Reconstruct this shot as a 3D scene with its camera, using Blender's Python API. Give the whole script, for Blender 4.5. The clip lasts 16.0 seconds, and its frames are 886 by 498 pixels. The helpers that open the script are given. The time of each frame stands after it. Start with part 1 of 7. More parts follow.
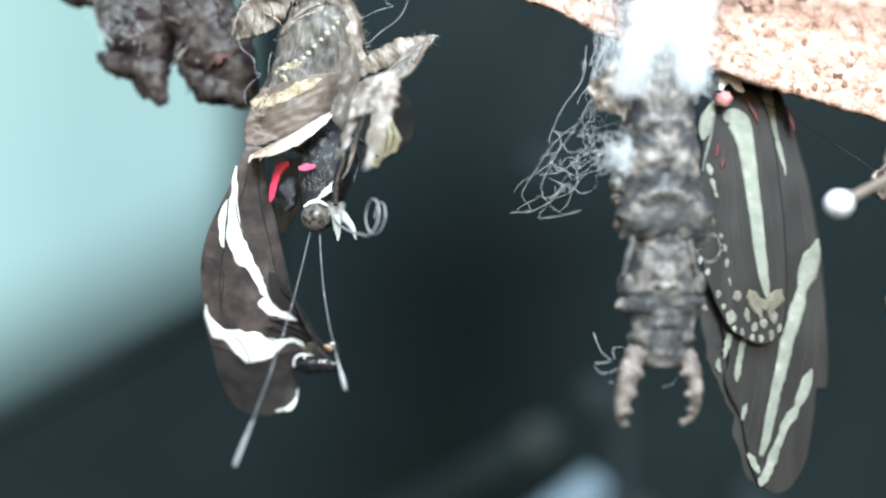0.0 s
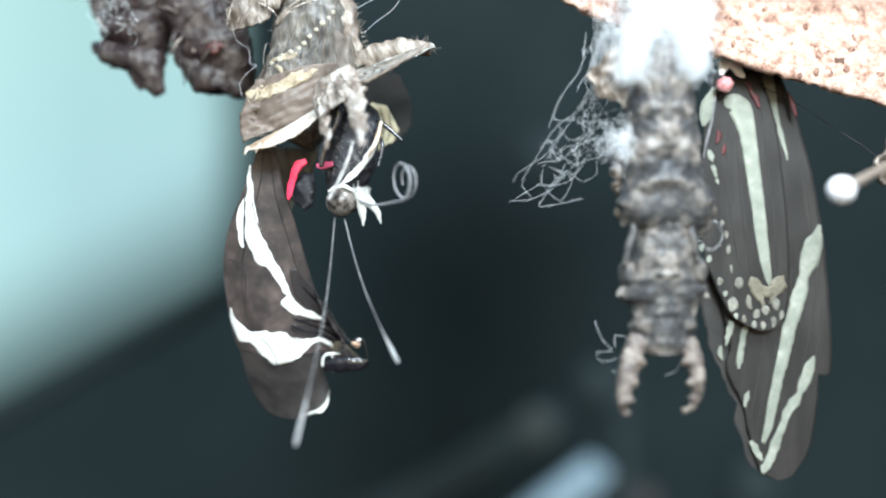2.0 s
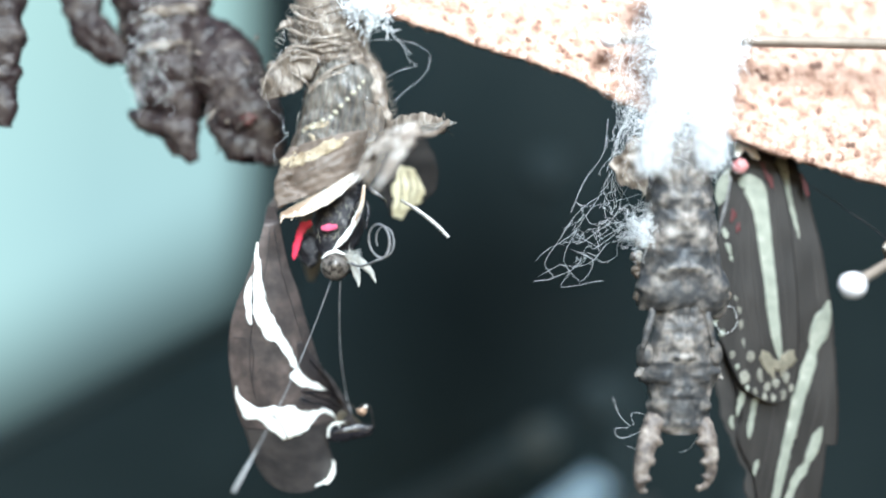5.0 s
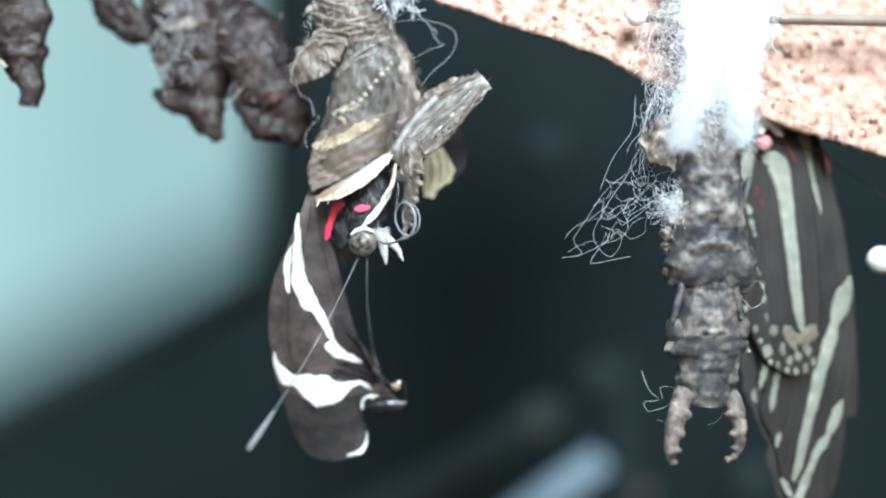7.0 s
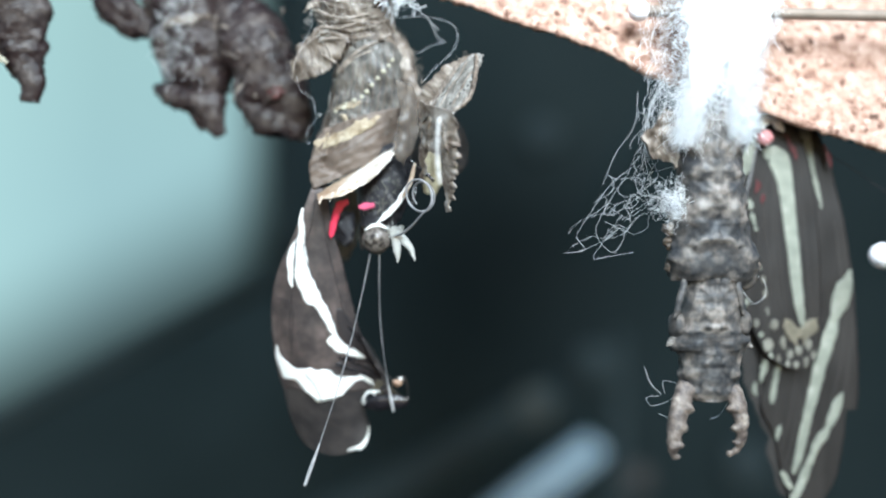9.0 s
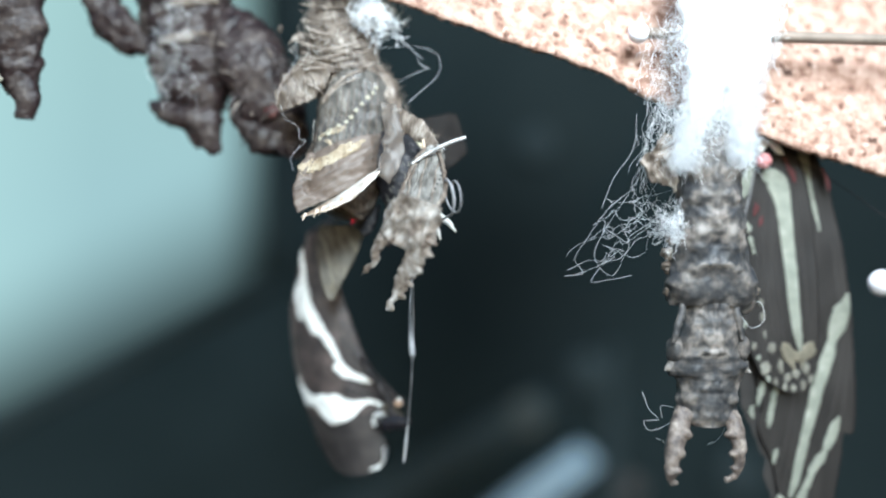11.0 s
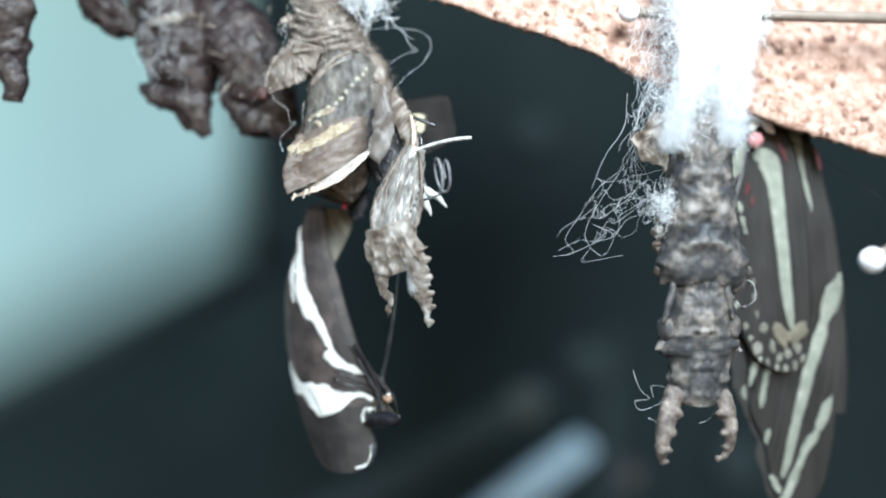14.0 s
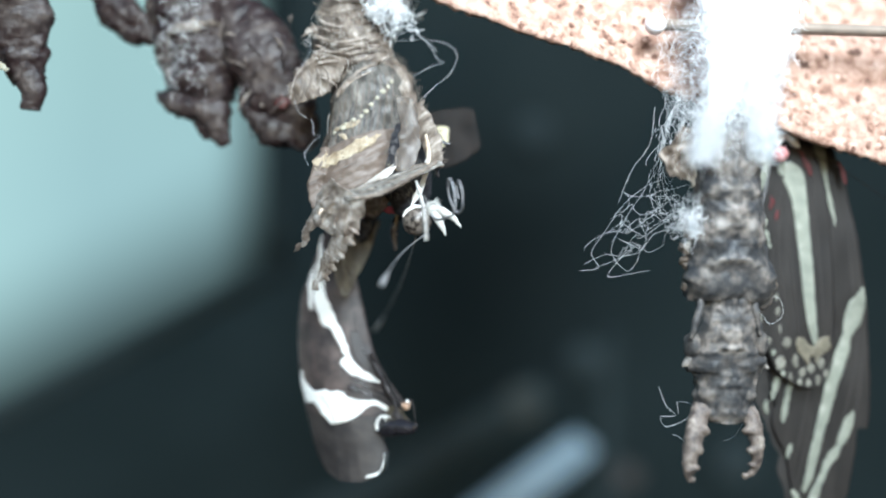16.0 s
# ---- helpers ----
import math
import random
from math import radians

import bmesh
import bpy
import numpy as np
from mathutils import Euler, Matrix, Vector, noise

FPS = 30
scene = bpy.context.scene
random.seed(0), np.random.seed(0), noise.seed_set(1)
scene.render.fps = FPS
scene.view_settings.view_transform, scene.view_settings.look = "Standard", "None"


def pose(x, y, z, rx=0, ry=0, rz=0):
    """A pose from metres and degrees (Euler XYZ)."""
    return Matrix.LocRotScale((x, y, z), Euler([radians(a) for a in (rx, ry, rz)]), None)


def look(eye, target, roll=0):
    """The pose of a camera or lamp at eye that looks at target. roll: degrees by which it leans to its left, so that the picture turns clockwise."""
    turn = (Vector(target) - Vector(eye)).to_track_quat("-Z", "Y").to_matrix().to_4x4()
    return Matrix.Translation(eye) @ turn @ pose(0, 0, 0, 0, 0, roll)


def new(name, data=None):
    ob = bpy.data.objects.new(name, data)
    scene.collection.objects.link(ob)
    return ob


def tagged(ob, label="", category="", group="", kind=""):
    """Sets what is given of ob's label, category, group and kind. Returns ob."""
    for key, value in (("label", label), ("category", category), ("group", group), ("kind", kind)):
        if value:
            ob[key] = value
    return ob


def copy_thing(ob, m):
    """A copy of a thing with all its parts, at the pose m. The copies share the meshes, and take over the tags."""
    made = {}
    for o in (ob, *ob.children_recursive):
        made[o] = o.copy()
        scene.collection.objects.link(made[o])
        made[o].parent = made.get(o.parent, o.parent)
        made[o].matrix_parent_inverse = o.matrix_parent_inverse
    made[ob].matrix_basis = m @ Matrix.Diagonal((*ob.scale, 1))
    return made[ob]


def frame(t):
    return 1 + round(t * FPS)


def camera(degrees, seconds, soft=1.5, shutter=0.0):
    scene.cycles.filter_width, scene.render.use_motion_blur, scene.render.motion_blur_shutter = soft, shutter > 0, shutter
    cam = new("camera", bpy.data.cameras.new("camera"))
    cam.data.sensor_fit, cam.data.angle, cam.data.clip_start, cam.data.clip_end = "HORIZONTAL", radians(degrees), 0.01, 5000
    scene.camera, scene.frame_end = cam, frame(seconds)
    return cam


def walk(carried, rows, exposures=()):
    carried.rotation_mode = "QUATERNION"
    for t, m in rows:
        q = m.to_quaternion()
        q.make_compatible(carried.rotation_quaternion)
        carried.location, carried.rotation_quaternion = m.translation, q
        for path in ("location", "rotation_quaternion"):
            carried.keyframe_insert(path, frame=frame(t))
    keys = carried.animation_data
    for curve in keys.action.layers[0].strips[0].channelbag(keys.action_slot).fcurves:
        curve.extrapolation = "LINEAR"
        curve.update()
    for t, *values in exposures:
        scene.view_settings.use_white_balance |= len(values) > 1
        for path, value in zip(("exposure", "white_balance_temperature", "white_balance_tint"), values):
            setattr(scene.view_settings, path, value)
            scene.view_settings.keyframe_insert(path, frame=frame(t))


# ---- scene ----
MM = 0.001


def place(x, y, z, rx=0, ry=0, rz=0):
    """A pose from millimetres and degrees."""
    return pose(x * MM, y * MM, z * MM, rx, ry, rz)


# ---- camera: a hand-held close-up, about 84 mm from its subject ----
cam = camera(50, 16.0, soft=2.05, shutter=0.5)
cam.data.dof.use_dof = True
cam.data.dof.focus_distance = 0.0851
cam.data.dof.aperture_fstop = 8.0
PATH = [
    (0, place(6.00, -80.00, -7.17, 92.30, 0.05, 0.68)),
    (0.5, place(7.15, -79.80, -8.13, 92.06, 0.37, 0.76)),
    (1, place(6.54, -79.78, -8.50, 92.55, 0.42, 1.00)),
    (1.5, place(5.98, -80.07, -7.30, 92.60, 0.41, 0.88)),
    (2, place(6.02, -79.49, -6.89, 91.48, 0.53, 0.70)),
    (2.5, place(7.42, -79.09, -6.07, 91.21, 0.47, -0.03)),
    (3, place(7.34, -78.53, -5.52, 90.34, 0.28, 0.39)),
    (3.5, place(6.15, -78.28, -4.60, 91.41, 0.19, 0.44)),
    (4, place(5.06, -78.24, -4.40, 91.44, 0.09, 0.88)),
    (4.2, place(4.76, -79.42, -2.77, 92.06, -0.17, 1.14)),
    (6.3, place(0.22, -84.34, 1.32, 89.30, -0.40, -0.51)),
    (6.5, place(-0.39, -84.24, 1.28, 89.45, -0.30, -0.45)),
    (7, place(0.00, -84.06, 0.00, 90.00, -0.00, 0.00)),
    (7.5, place(-0.93, -84.03, 0.58, 89.39, 0.05, -0.37)),
    (8, place(-1.77, -84.46, 1.07, 89.08, 0.07, -0.58)),
    (8.5, place(-1.90, -84.30, 1.49, 89.50, -0.09, -0.53)),
    (9, place(-0.86, -84.28, 0.94, 89.14, 0.15, -0.38)),
    (9.2, place(-0.12, -84.60, 0.56, 89.36, 0.19, -0.23)),
    (11.3, place(-1.44, -83.70, 2.68, 89.39, -0.27, -0.90)),
    (11.5, place(-1.18, -83.70, 1.94, 89.19, -0.14, -0.69)),
    (12, place(-0.78, -83.74, 1.26, 89.20, -0.04, -0.57)),
    (12.5, place(-1.16, -84.33, 1.53, 89.69, -0.09, -0.58)),
    (13, place(-0.84, -84.47, 1.07, 89.59, 0.03, -0.55)),
    (13.5, place(-0.93, -84.21, 0.49, 89.46, 0.07, -0.80)),
    (14, place(-0.49, -83.51, 1.50, 88.92, 0.02, -0.88)),
    (14.5, place(-0.99, -83.03, 3.41, 88.82, -0.14, -1.15)),
    (15, place(-1.78, -82.66, 3.45, 88.48, -0.28, -1.22)),
    (15.5, place(-2.85, -82.29, 3.27, 88.36, -0.31, -1.35)),
    (16, place(-3.50, -82.64, 3.27, 88.56, -0.30, -1.41)),
]
walk(cam, PATH, [(0, 0.72, 6000, 4.5), (2.0, 0.75, 6000, 4.5), (3.0, 0.84, 6000, 4.5), (4.2, 0.85, 6000, 4.5), (6.3, 0.47, 5900, 4.5), (9.2, 0.44, 5900, 4.5), (16, 0.43, 5900, 4.5)])

# ---- world and light: daylight from above and in front ----
world = bpy.data.worlds.new("world")
scene.world = world
world.use_nodes = True
wn = world.node_tree.nodes
sky = wn.new("ShaderNodeTexSky")
sky.sky_type, sky.sun_disc = "NISHITA", False
sky.sun_elevation, sky.sun_rotation = radians(24), radians(176)
wn["Background"].inputs["Strength"].default_value = 0.10
world.node_tree.links.new(sky.outputs[0], wn["Background"].inputs["Color"])
sun = new("sun", bpy.data.lights.new("sun", "SUN"))
sun.data.energy, sun.data.angle, sun.data.color = 2.6, radians(14.0), (0.90, 0.99, 1.02)
sun.matrix_world = look((0.05, -0.73, 0.33), (0, 0, 0))
# the small lamp of the case, close above the cork
lamp = new("case_lamp", bpy.data.lights.new("case_lamp", "AREA"))
lamp.data.energy, lamp.data.size, lamp.data.color = 0.082, 0.026, (0.95, 0.98, 1.0)
lamp.matrix_world = look((0.0265, -0.036, 0.056), (0.0265, 0.004, 0.018))


# ---- materials ----
def shader(name, stops, size=1.0, fine=0.15, rough=0.6, relief=0.05, alpha=1.0, metal=0.0, mirrored=False,
           stretch=(1, 1, 1), vary=0.0, grain=0.5, coat=0.0, thin=0.0, gloss=0.35, turn=0.0):
    """A worn natural surface. stops: colours from hollow to crest; size, fine, relief in millimetres."""
    m = bpy.data.materials.new(name)
    m.use_nodes = True
    nt = m.node_tree
    n, link = nt.nodes, nt.links.new
    bsdf = n["Principled BSDF"]
    co = n.new("ShaderNodeTexCoord").outputs["Object"]
    if mirrored:
        sep, com, ab = n.new("ShaderNodeSeparateXYZ"), n.new("ShaderNodeCombineXYZ"), n.new("ShaderNodeMath")
        ab.operation = "ABSOLUTE"
        link(co, sep.inputs[0])
        link(sep.outputs[0], ab.inputs[0])
        link(ab.outputs[0], com.inputs[0])
        link(sep.outputs[1], com.inputs[1])
        link(sep.outputs[2], com.inputs[2])
        co = com.outputs[0]
    mp = n.new("ShaderNodeMapping")
    mp.vector_type = "TEXTURE"
    mp.inputs["Scale"].default_value = [1 / k for k in stretch]
    mp.inputs["Rotation"].default_value = (0, radians(turn), 0)
    link(co, mp.inputs[0])
    co = mp.outputs[0]
    big, small = n.new("ShaderNodeTexNoise"), n.new("ShaderNodeTexNoise")
    big.inputs["Scale"].default_value, big.inputs["Detail"].default_value = 0.6 / (size * MM), 5.0
    big.inputs["Roughness"].default_value = 0.62
    small.inputs["Scale"].default_value, small.inputs["Detail"].default_value = 0.6 / (fine * MM), 3.0
    link(co, big.inputs["Vector"])
    link(co, small.inputs["Vector"])
    ramp = n.new("ShaderNodeValToRGB")
    els = ramp.color_ramp.elements
    while len(els) < len(stops):
        els.new(0.5)
    for e, (p, c) in zip(els, stops):
        e.position, e.color = p, (*c, 1)
    mixf = n.new("ShaderNodeMix")
    mixf.inputs[0].default_value = 0.3 * grain
    link(big.outputs["Fac"], mixf.inputs[2])
    link(small.outputs["Fac"], mixf.inputs[3])
    fac = mixf.outputs[0]
    if vary:
        info, add, mul = n.new("ShaderNodeObjectInfo"), n.new("ShaderNodeMath"), n.new("ShaderNodeMath")
        mul.operation = "MULTIPLY_ADD"
        mul.inputs[1].default_value, mul.inputs[2].default_value = vary, -vary / 2
        link(info.outputs["Random"], mul.inputs[0])
        link(fac, add.inputs[0])
        link(mul.outputs[0], add.inputs[1])
        fac = add.outputs[0]
    link(fac, ramp.inputs[0])
    link(ramp.outputs[0], bsdf.inputs["Base Color"])
    bsdf.inputs["Roughness"].default_value = rough
    bsdf.inputs["Metallic"].default_value = metal
    bsdf.inputs["Alpha"].default_value = alpha
    bsdf.inputs["Coat Weight"].default_value = coat
    bsdf.inputs["Specular IOR Level"].default_value = gloss
    b1, b2 = n.new("ShaderNodeBump"), n.new("ShaderNodeBump")
    for b, tex, d in ((b1, big, relief), (b2, small, relief * 0.35)):
        b.inputs["Strength"].default_value = 0.8
        b.inputs["Distance"].default_value = d * MM
        link(tex.outputs["Fac"], b.inputs["Height"])
    link(b1.outputs[0], b2.inputs["Normal"])
    link(b2.outputs[0], bsdf.inputs["Normal"])
    if thin:
        tr, mx = n.new("ShaderNodeBsdfTranslucent"), n.new("ShaderNodeMixShader")
        mx.inputs[0].default_value = thin
        link(ramp.outputs[0], tr.inputs["Color"])
        link(bsdf.outputs[0], mx.inputs[1])
        link(tr.outputs[0], mx.inputs[2])
        link(mx.outputs[0], n["Material Output"].inputs["Surface"])
    return m


def mark_skin(m, pale, dark):
    """Adds pale and slate markings, from the mesh's mark values, over the ramp."""
    nt = m.node_tree
    n, link = nt.nodes, nt.links.new
    bsdf = n["Principled BSDF"]
    old = bsdf.inputs["Base Color"].links[0].from_socket
    at = n.new("ShaderNodeAttribute")
    at.attribute_name = "mark"
    for colour, top in ((pale, 1.0), (dark, -1.0)):
        mr, mix = n.new("ShaderNodeMapRange"), n.new("ShaderNodeMix")
        mr.inputs[1].default_value, mr.inputs[2].default_value = 0.1 * top, 0.9 * top
        mr.inputs[4].default_value = 0.85
        link(at.outputs["Fac"], mr.inputs[0])
        mix.data_type = "RGBA"
        mix.inputs[7].default_value = (*colour, 1)
        link(mr.outputs[0], mix.inputs[0])
        link(old, mix.inputs[6])
        old = mix.outputs[2]
    link(old, bsdf.inputs["Base Color"])


CORK = shader("cork", [(0.33, (0.050, 0.024, 0.017)), (0.42, (0.225, 0.128, 0.092)), (0.52, (0.36, 0.238, 0.185)), (0.68, (0.50, 0.365, 0.30))],
              0.7, 0.16, 0.85, 0.2, grain=0.9)
CHIP = shader("cork_chip", [(0.25, (0.10, 0.048, 0.034)), (0.42, (0.27, 0.163, 0.120)), (0.6, (0.40, 0.268, 0.212)), (0.75, (0.52, 0.385, 0.32))],
              0.5, 0.1, 0.85, 0.08, vary=0.6)
PIT = shader("cork_pit", [(0.3, (0.045, 0.024, 0.018)), (0.7, (0.13, 0.075, 0.055))], 0.5, 0.1, 0.9, 0.1)
SILK = shader("silk", [(0.3, (0.84, 0.87, 0.90)), (0.7, (0.92, 0.93, 0.94))], 0.8, 0.06, 0.6, 0.05, thin=0.22)
THREAD = shader("silk_thread", [(0.3, (0.78, 0.82, 0.85)), (0.7, (0.90, 0.92, 0.94))], 0.4, 0.05, 0.5, 0.01)
HUSK = shader("husk", [(0.36, (0.020, 0.022, 0.025)), (0.455, (0.045, 0.044, 0.045)), (0.53, (0.085, 0.077, 0.071)), (0.65, (0.205, 0.178, 0.158))],
              1.1, 0.2, 0.5, 0.08, mirrored=True)
HORN = shader("husk_horn", [(0.34, (0.040, 0.032, 0.030)), (0.45, (0.098, 0.078, 0.068)), (0.54, (0.165, 0.135, 0.115)), (0.66, (0.33, 0.29, 0.25))], 0.7, 0.12, 0.5, 0.07, grain=0.8)
PEACH = shader("peach_rim", [(0.36, (0.36, 0.235, 0.15)), (0.47, (0.52, 0.39, 0.28)), (0.56, (0.64, 0.54, 0.44)), (0.68, (0.74, 0.69, 0.63))], 1.4, 0.15, 0.4, 0.03, thin=0.15, stretch=(0.5, 1, 1.5), turn=-25)
OLIVE_PALE = shader("olive_film", [(0.36, (0.050, 0.042, 0.029)), (0.5, (0.092, 0.078, 0.055)), (0.66, (0.17, 0.15, 0.11))], 0.8, 0.1, 0.5, 0.02, stretch=(2.5, 1, 0.5), turn=-20)
mark_skin(HUSK, (0.265, 0.238, 0.212), (0.022, 0.027, 0.035))
HUSK_PALE = shader("pale_husk", [(0.38, (0.06, 0.056, 0.052)), (0.5, (0.17, 0.155, 0.14)), (0.62, (0.38, 0.35, 0.32))], 0.7, 0.15, 0.6, 0.05)
HUSK_DARK = shader("dark_husk", [(0.34, (0.008, 0.006, 0.007)), (0.43, (0.024, 0.014, 0.014)), (0.51, (0.043, 0.033, 0.032)), (0.59, (0.084, 0.068, 0.062)), (0.70, (0.20, 0.176, 0.162))],
                   1.5, 0.3, 0.42, 0.25, grain=0.8)
HUSK_TAN = shader("tan_husk", [(0.34, (0.0688, 0.0521, 0.0409)), (0.45, (0.141, 0.113, 0.0911)), (0.54, (0.228, 0.189, 0.155)), (0.66, (0.446, 0.4, 0.352))],
                  0.7, 0.12, 0.4, 0.06, thin=0.2, stretch=(1.5, 1, 0.5), turn=-20)
HUSK_FLANK = shader("brown_film", [(0.34, (0.085, 0.062, 0.049)), (0.46, (0.138, 0.106, 0.086)), (0.58, (0.175, 0.139, 0.116)), (0.74, (0.25, 0.215, 0.187))],
                    0.9, 0.1, 0.45, 0.015, thin=0.15, stretch=(0.4, 1, 1.6), turn=-27)
CLEAR_FILM = shader("clear_film", [(0.34, (0.09, 0.072, 0.060)), (0.5, (0.15, 0.125, 0.105)), (0.7, (0.30, 0.27, 0.245))], 0.9, 0.1, 0.3, 0.03, alpha=0.55, thin=0.1, stretch=(1.5, 1, 0.5))
FILM = shader("film", [(0.34, (0.15, 0.115, 0.094)), (0.44, (0.27, 0.225, 0.19)), (0.53, (0.42, 0.375, 0.335)), (0.65, (0.74, 0.715, 0.69))],
              0.7, 0.1, 0.2, 0.11, alpha=0.9, thin=0.3, stretch=(1.2, 1, 0.7))
WINGCASE = shader("wing_case", [(0.35, (0.044, 0.041, 0.037)), (0.46, (0.092, 0.086, 0.077)), (0.57, (0.150, 0.139, 0.123)), (0.70, (0.29, 0.27, 0.24))],
                  0.8, 0.12, 0.3, 0.06, thin=0.1, stretch=(2.2, 1, 0.4), turn=-15)
WINGCASE_PALE = shader("pale_wing_case", [(0.36, (0.0902, 0.0826, 0.0731)), (0.46, (0.171, 0.162, 0.145)), (0.56, (0.266, 0.255, 0.233)), (0.67, (0.522, 0.513, 0.494))],
                       0.8, 0.12, 0.2, 0.13, stretch=(1.3, 1, 0.6), coat=0.3, thin=0.2)
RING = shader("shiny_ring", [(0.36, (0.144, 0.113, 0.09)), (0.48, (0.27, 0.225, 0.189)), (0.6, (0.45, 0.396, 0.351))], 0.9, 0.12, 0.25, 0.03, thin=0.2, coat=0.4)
BAND = shader("band", [(0.36, (0.20, 0.15, 0.095)), (0.48, (0.33, 0.265, 0.18)), (0.62, (0.46, 0.40, 0.30))], 0.8, 0.1, 0.5, 0.03, thin=0.1)
RIM = shader("pale_rim", [(0.38, (0.52, 0.44, 0.36)), (0.46, (0.66, 0.61, 0.55)), (0.54, (0.76, 0.74, 0.70)), (0.68, (0.82, 0.81, 0.79))], 1.8, 0.15, 0.4, 0.03, thin=0.15)
SPOT = shader("cream_spot", [(0.3, (0.26, 0.245, 0.18)), (0.7, (0.44, 0.42, 0.33))], 0.5, 0.08, 0.5, 0.02)
WING = shader("wing_scales", [(0.34, (0.026, 0.022, 0.022)), (0.45, (0.050, 0.041, 0.040)), (0.55, (0.078, 0.061, 0.057)), (0.66, (0.125, 0.098, 0.090))],
              1.5, 0.1, 0.5, 0.02, grain=0.4)
WING_LOBE = shader("smoky_wing_scales", [(0.36, (0.017, 0.0161, 0.017)), (0.48, (0.0306, 0.0272, 0.0272)), (0.6, (0.0476, 0.0416, 0.0399))], 1.6, 0.1, 0.5, 0.012, grain=0.35, stretch=(0.6, 1, 1.4), turn=25)
WING_BAR = shader("dark_scales_fold_shade", [(0.3, (0.020, 0.018, 0.020)), (0.7, (0.046, 0.039, 0.039))], 0.9, 0.1, 0.45, 0.012)
WING_OLD = shader("dull_wing_scales", [(0.3, (0.014, 0.013, 0.0126)), (0.5, (0.0215, 0.0195, 0.0187)), (0.7, (0.034, 0.031, 0.029))],
                  3.0, 0.1, 0.55, 0.015, stretch=(2.5, 1, 0.5), gloss=0.2)
DULL_SPOT = shader("dull_spot", [(0.35, (0.085, 0.08, 0.066)), (0.55, (0.20, 0.195, 0.165)), (0.7, (0.30, 0.30, 0.26))], 0.5, 0.08, 0.5, 0.02)
WING_VEIN = shader("dull_vein", [(0.3, (0.026, 0.024, 0.023)), (0.7, (0.044, 0.040, 0.038))], 2.0, 0.1, 0.6, 0.01, gloss=0.2)
WING_FAR = shader("far_wing_scales", [(0.3, (0.022, 0.021, 0.021)), (0.7, (0.044, 0.041, 0.039))], 2.0, 0.1, 0.6, 0.015, gloss=0.15)
WHITE = shader("white_scales", [(0.3, (0.80, 0.81, 0.78)), (0.7, (0.88, 0.88, 0.86))], 1.2, 0.08, 0.5, 0.015)
CREAM = shader("cream_scales", [(0.3, (0.16, 0.172, 0.143)), (0.55, (0.235, 0.247, 0.207)), (0.7, (0.33, 0.338, 0.29))], 0.9, 0.12, 0.6, 0.02, gloss=0.2)
BUFF = shader("buff_scales", [(0.3, (0.10, 0.09, 0.066)), (0.7, (0.20, 0.18, 0.135))], 0.8, 0.1, 0.6, 0.02)
RED = shader("red_scales", [(0.3, (0.58, 0.012, 0.048)), (0.7, (0.78, 0.045, 0.11))], 0.8, 0.08, 0.45, 0.03)
PINK = shader("pink_scales", [(0.3, (0.45, 0.05, 0.12)), (0.7, (0.62, 0.10, 0.20))], 0.8, 0.08, 0.5, 0.03)
ROSE = shader("dull_red_scales", [(0.3, (0.045, 0.008, 0.010)), (0.7, (0.105, 0.020, 0.022))], 0.6, 0.08, 0.5, 0.03)
ROSE_TUFT = shader("rose_tuft", [(0.3, (0.36, 0.09, 0.10)), (0.7, (0.60, 0.32, 0.31))], 0.5, 0.08, 0.3, 0.03, coat=0.3)
FUZZ = shader("black_fur", [(0.35, (0.012, 0.012, 0.016)), (0.55, (0.03, 0.03, 0.036)), (0.72, (0.22, 0.21, 0.21))], 0.35, 0.06, 0.6, 0.12)
EYE = shader("mottled_eye", [(0.41, (0.014, 0.011, 0.010)), (0.465, (0.09, 0.076, 0.066)), (0.6, (0.185, 0.163, 0.147))], 0.36, 0.05, 0.35, 0.02, coat=0.25)
FEELER = shader("feeler", [(0.34, (0.085, 0.085, 0.088)), (0.5, (0.16, 0.16, 0.165)), (0.64, (0.34, 0.34, 0.35))], 0.9, 0.1, 0.35, 0.02)
CLUB = shader("feeler_club", [(0.3, (0.26, 0.26, 0.265)), (0.7, (0.46, 0.46, 0.465))], 0.4, 0.06, 0.4, 0.02)
LEG_PALE = shader("pale_leg", [(0.34, (0.26, 0.255, 0.25)), (0.5, (0.42, 0.41, 0.40)), (0.62, (0.60, 0.59, 0.58))], 0.3, 0.06, 0.4, 0.02)
PALP = shader("palp_scales", [(0.3, (0.42, 0.42, 0.40)), (0.7, (0.60, 0.60, 0.57))], 0.5, 0.08, 0.5, 0.03)
TONGUE = shader("tongue", [(0.3, (0.17, 0.17, 0.18)), (0.7, (0.36, 0.36, 0.38))], 0.5, 0.06, 0.3, 0.02)
HINDWING = shader("smoky_hindwing", [(0.3, (0.014, 0.011, 0.010)), (0.7, (0.034, 0.027, 0.024))], 1.5, 0.1, 0.6, 0.015, alpha=0.42, gloss=0.1)
EMBER = shader("ember_patch", [(0.3, (0.07, 0.028, 0.027)), (0.7, (0.16, 0.060, 0.055))], 0.5, 0.1, 0.45, 0.03)
STRAW = shader("straw_scales", [(0.3, (0.34, 0.30, 0.19)), (0.7, (0.54, 0.50, 0.35))], 0.8, 0.1, 0.6, 0.02)
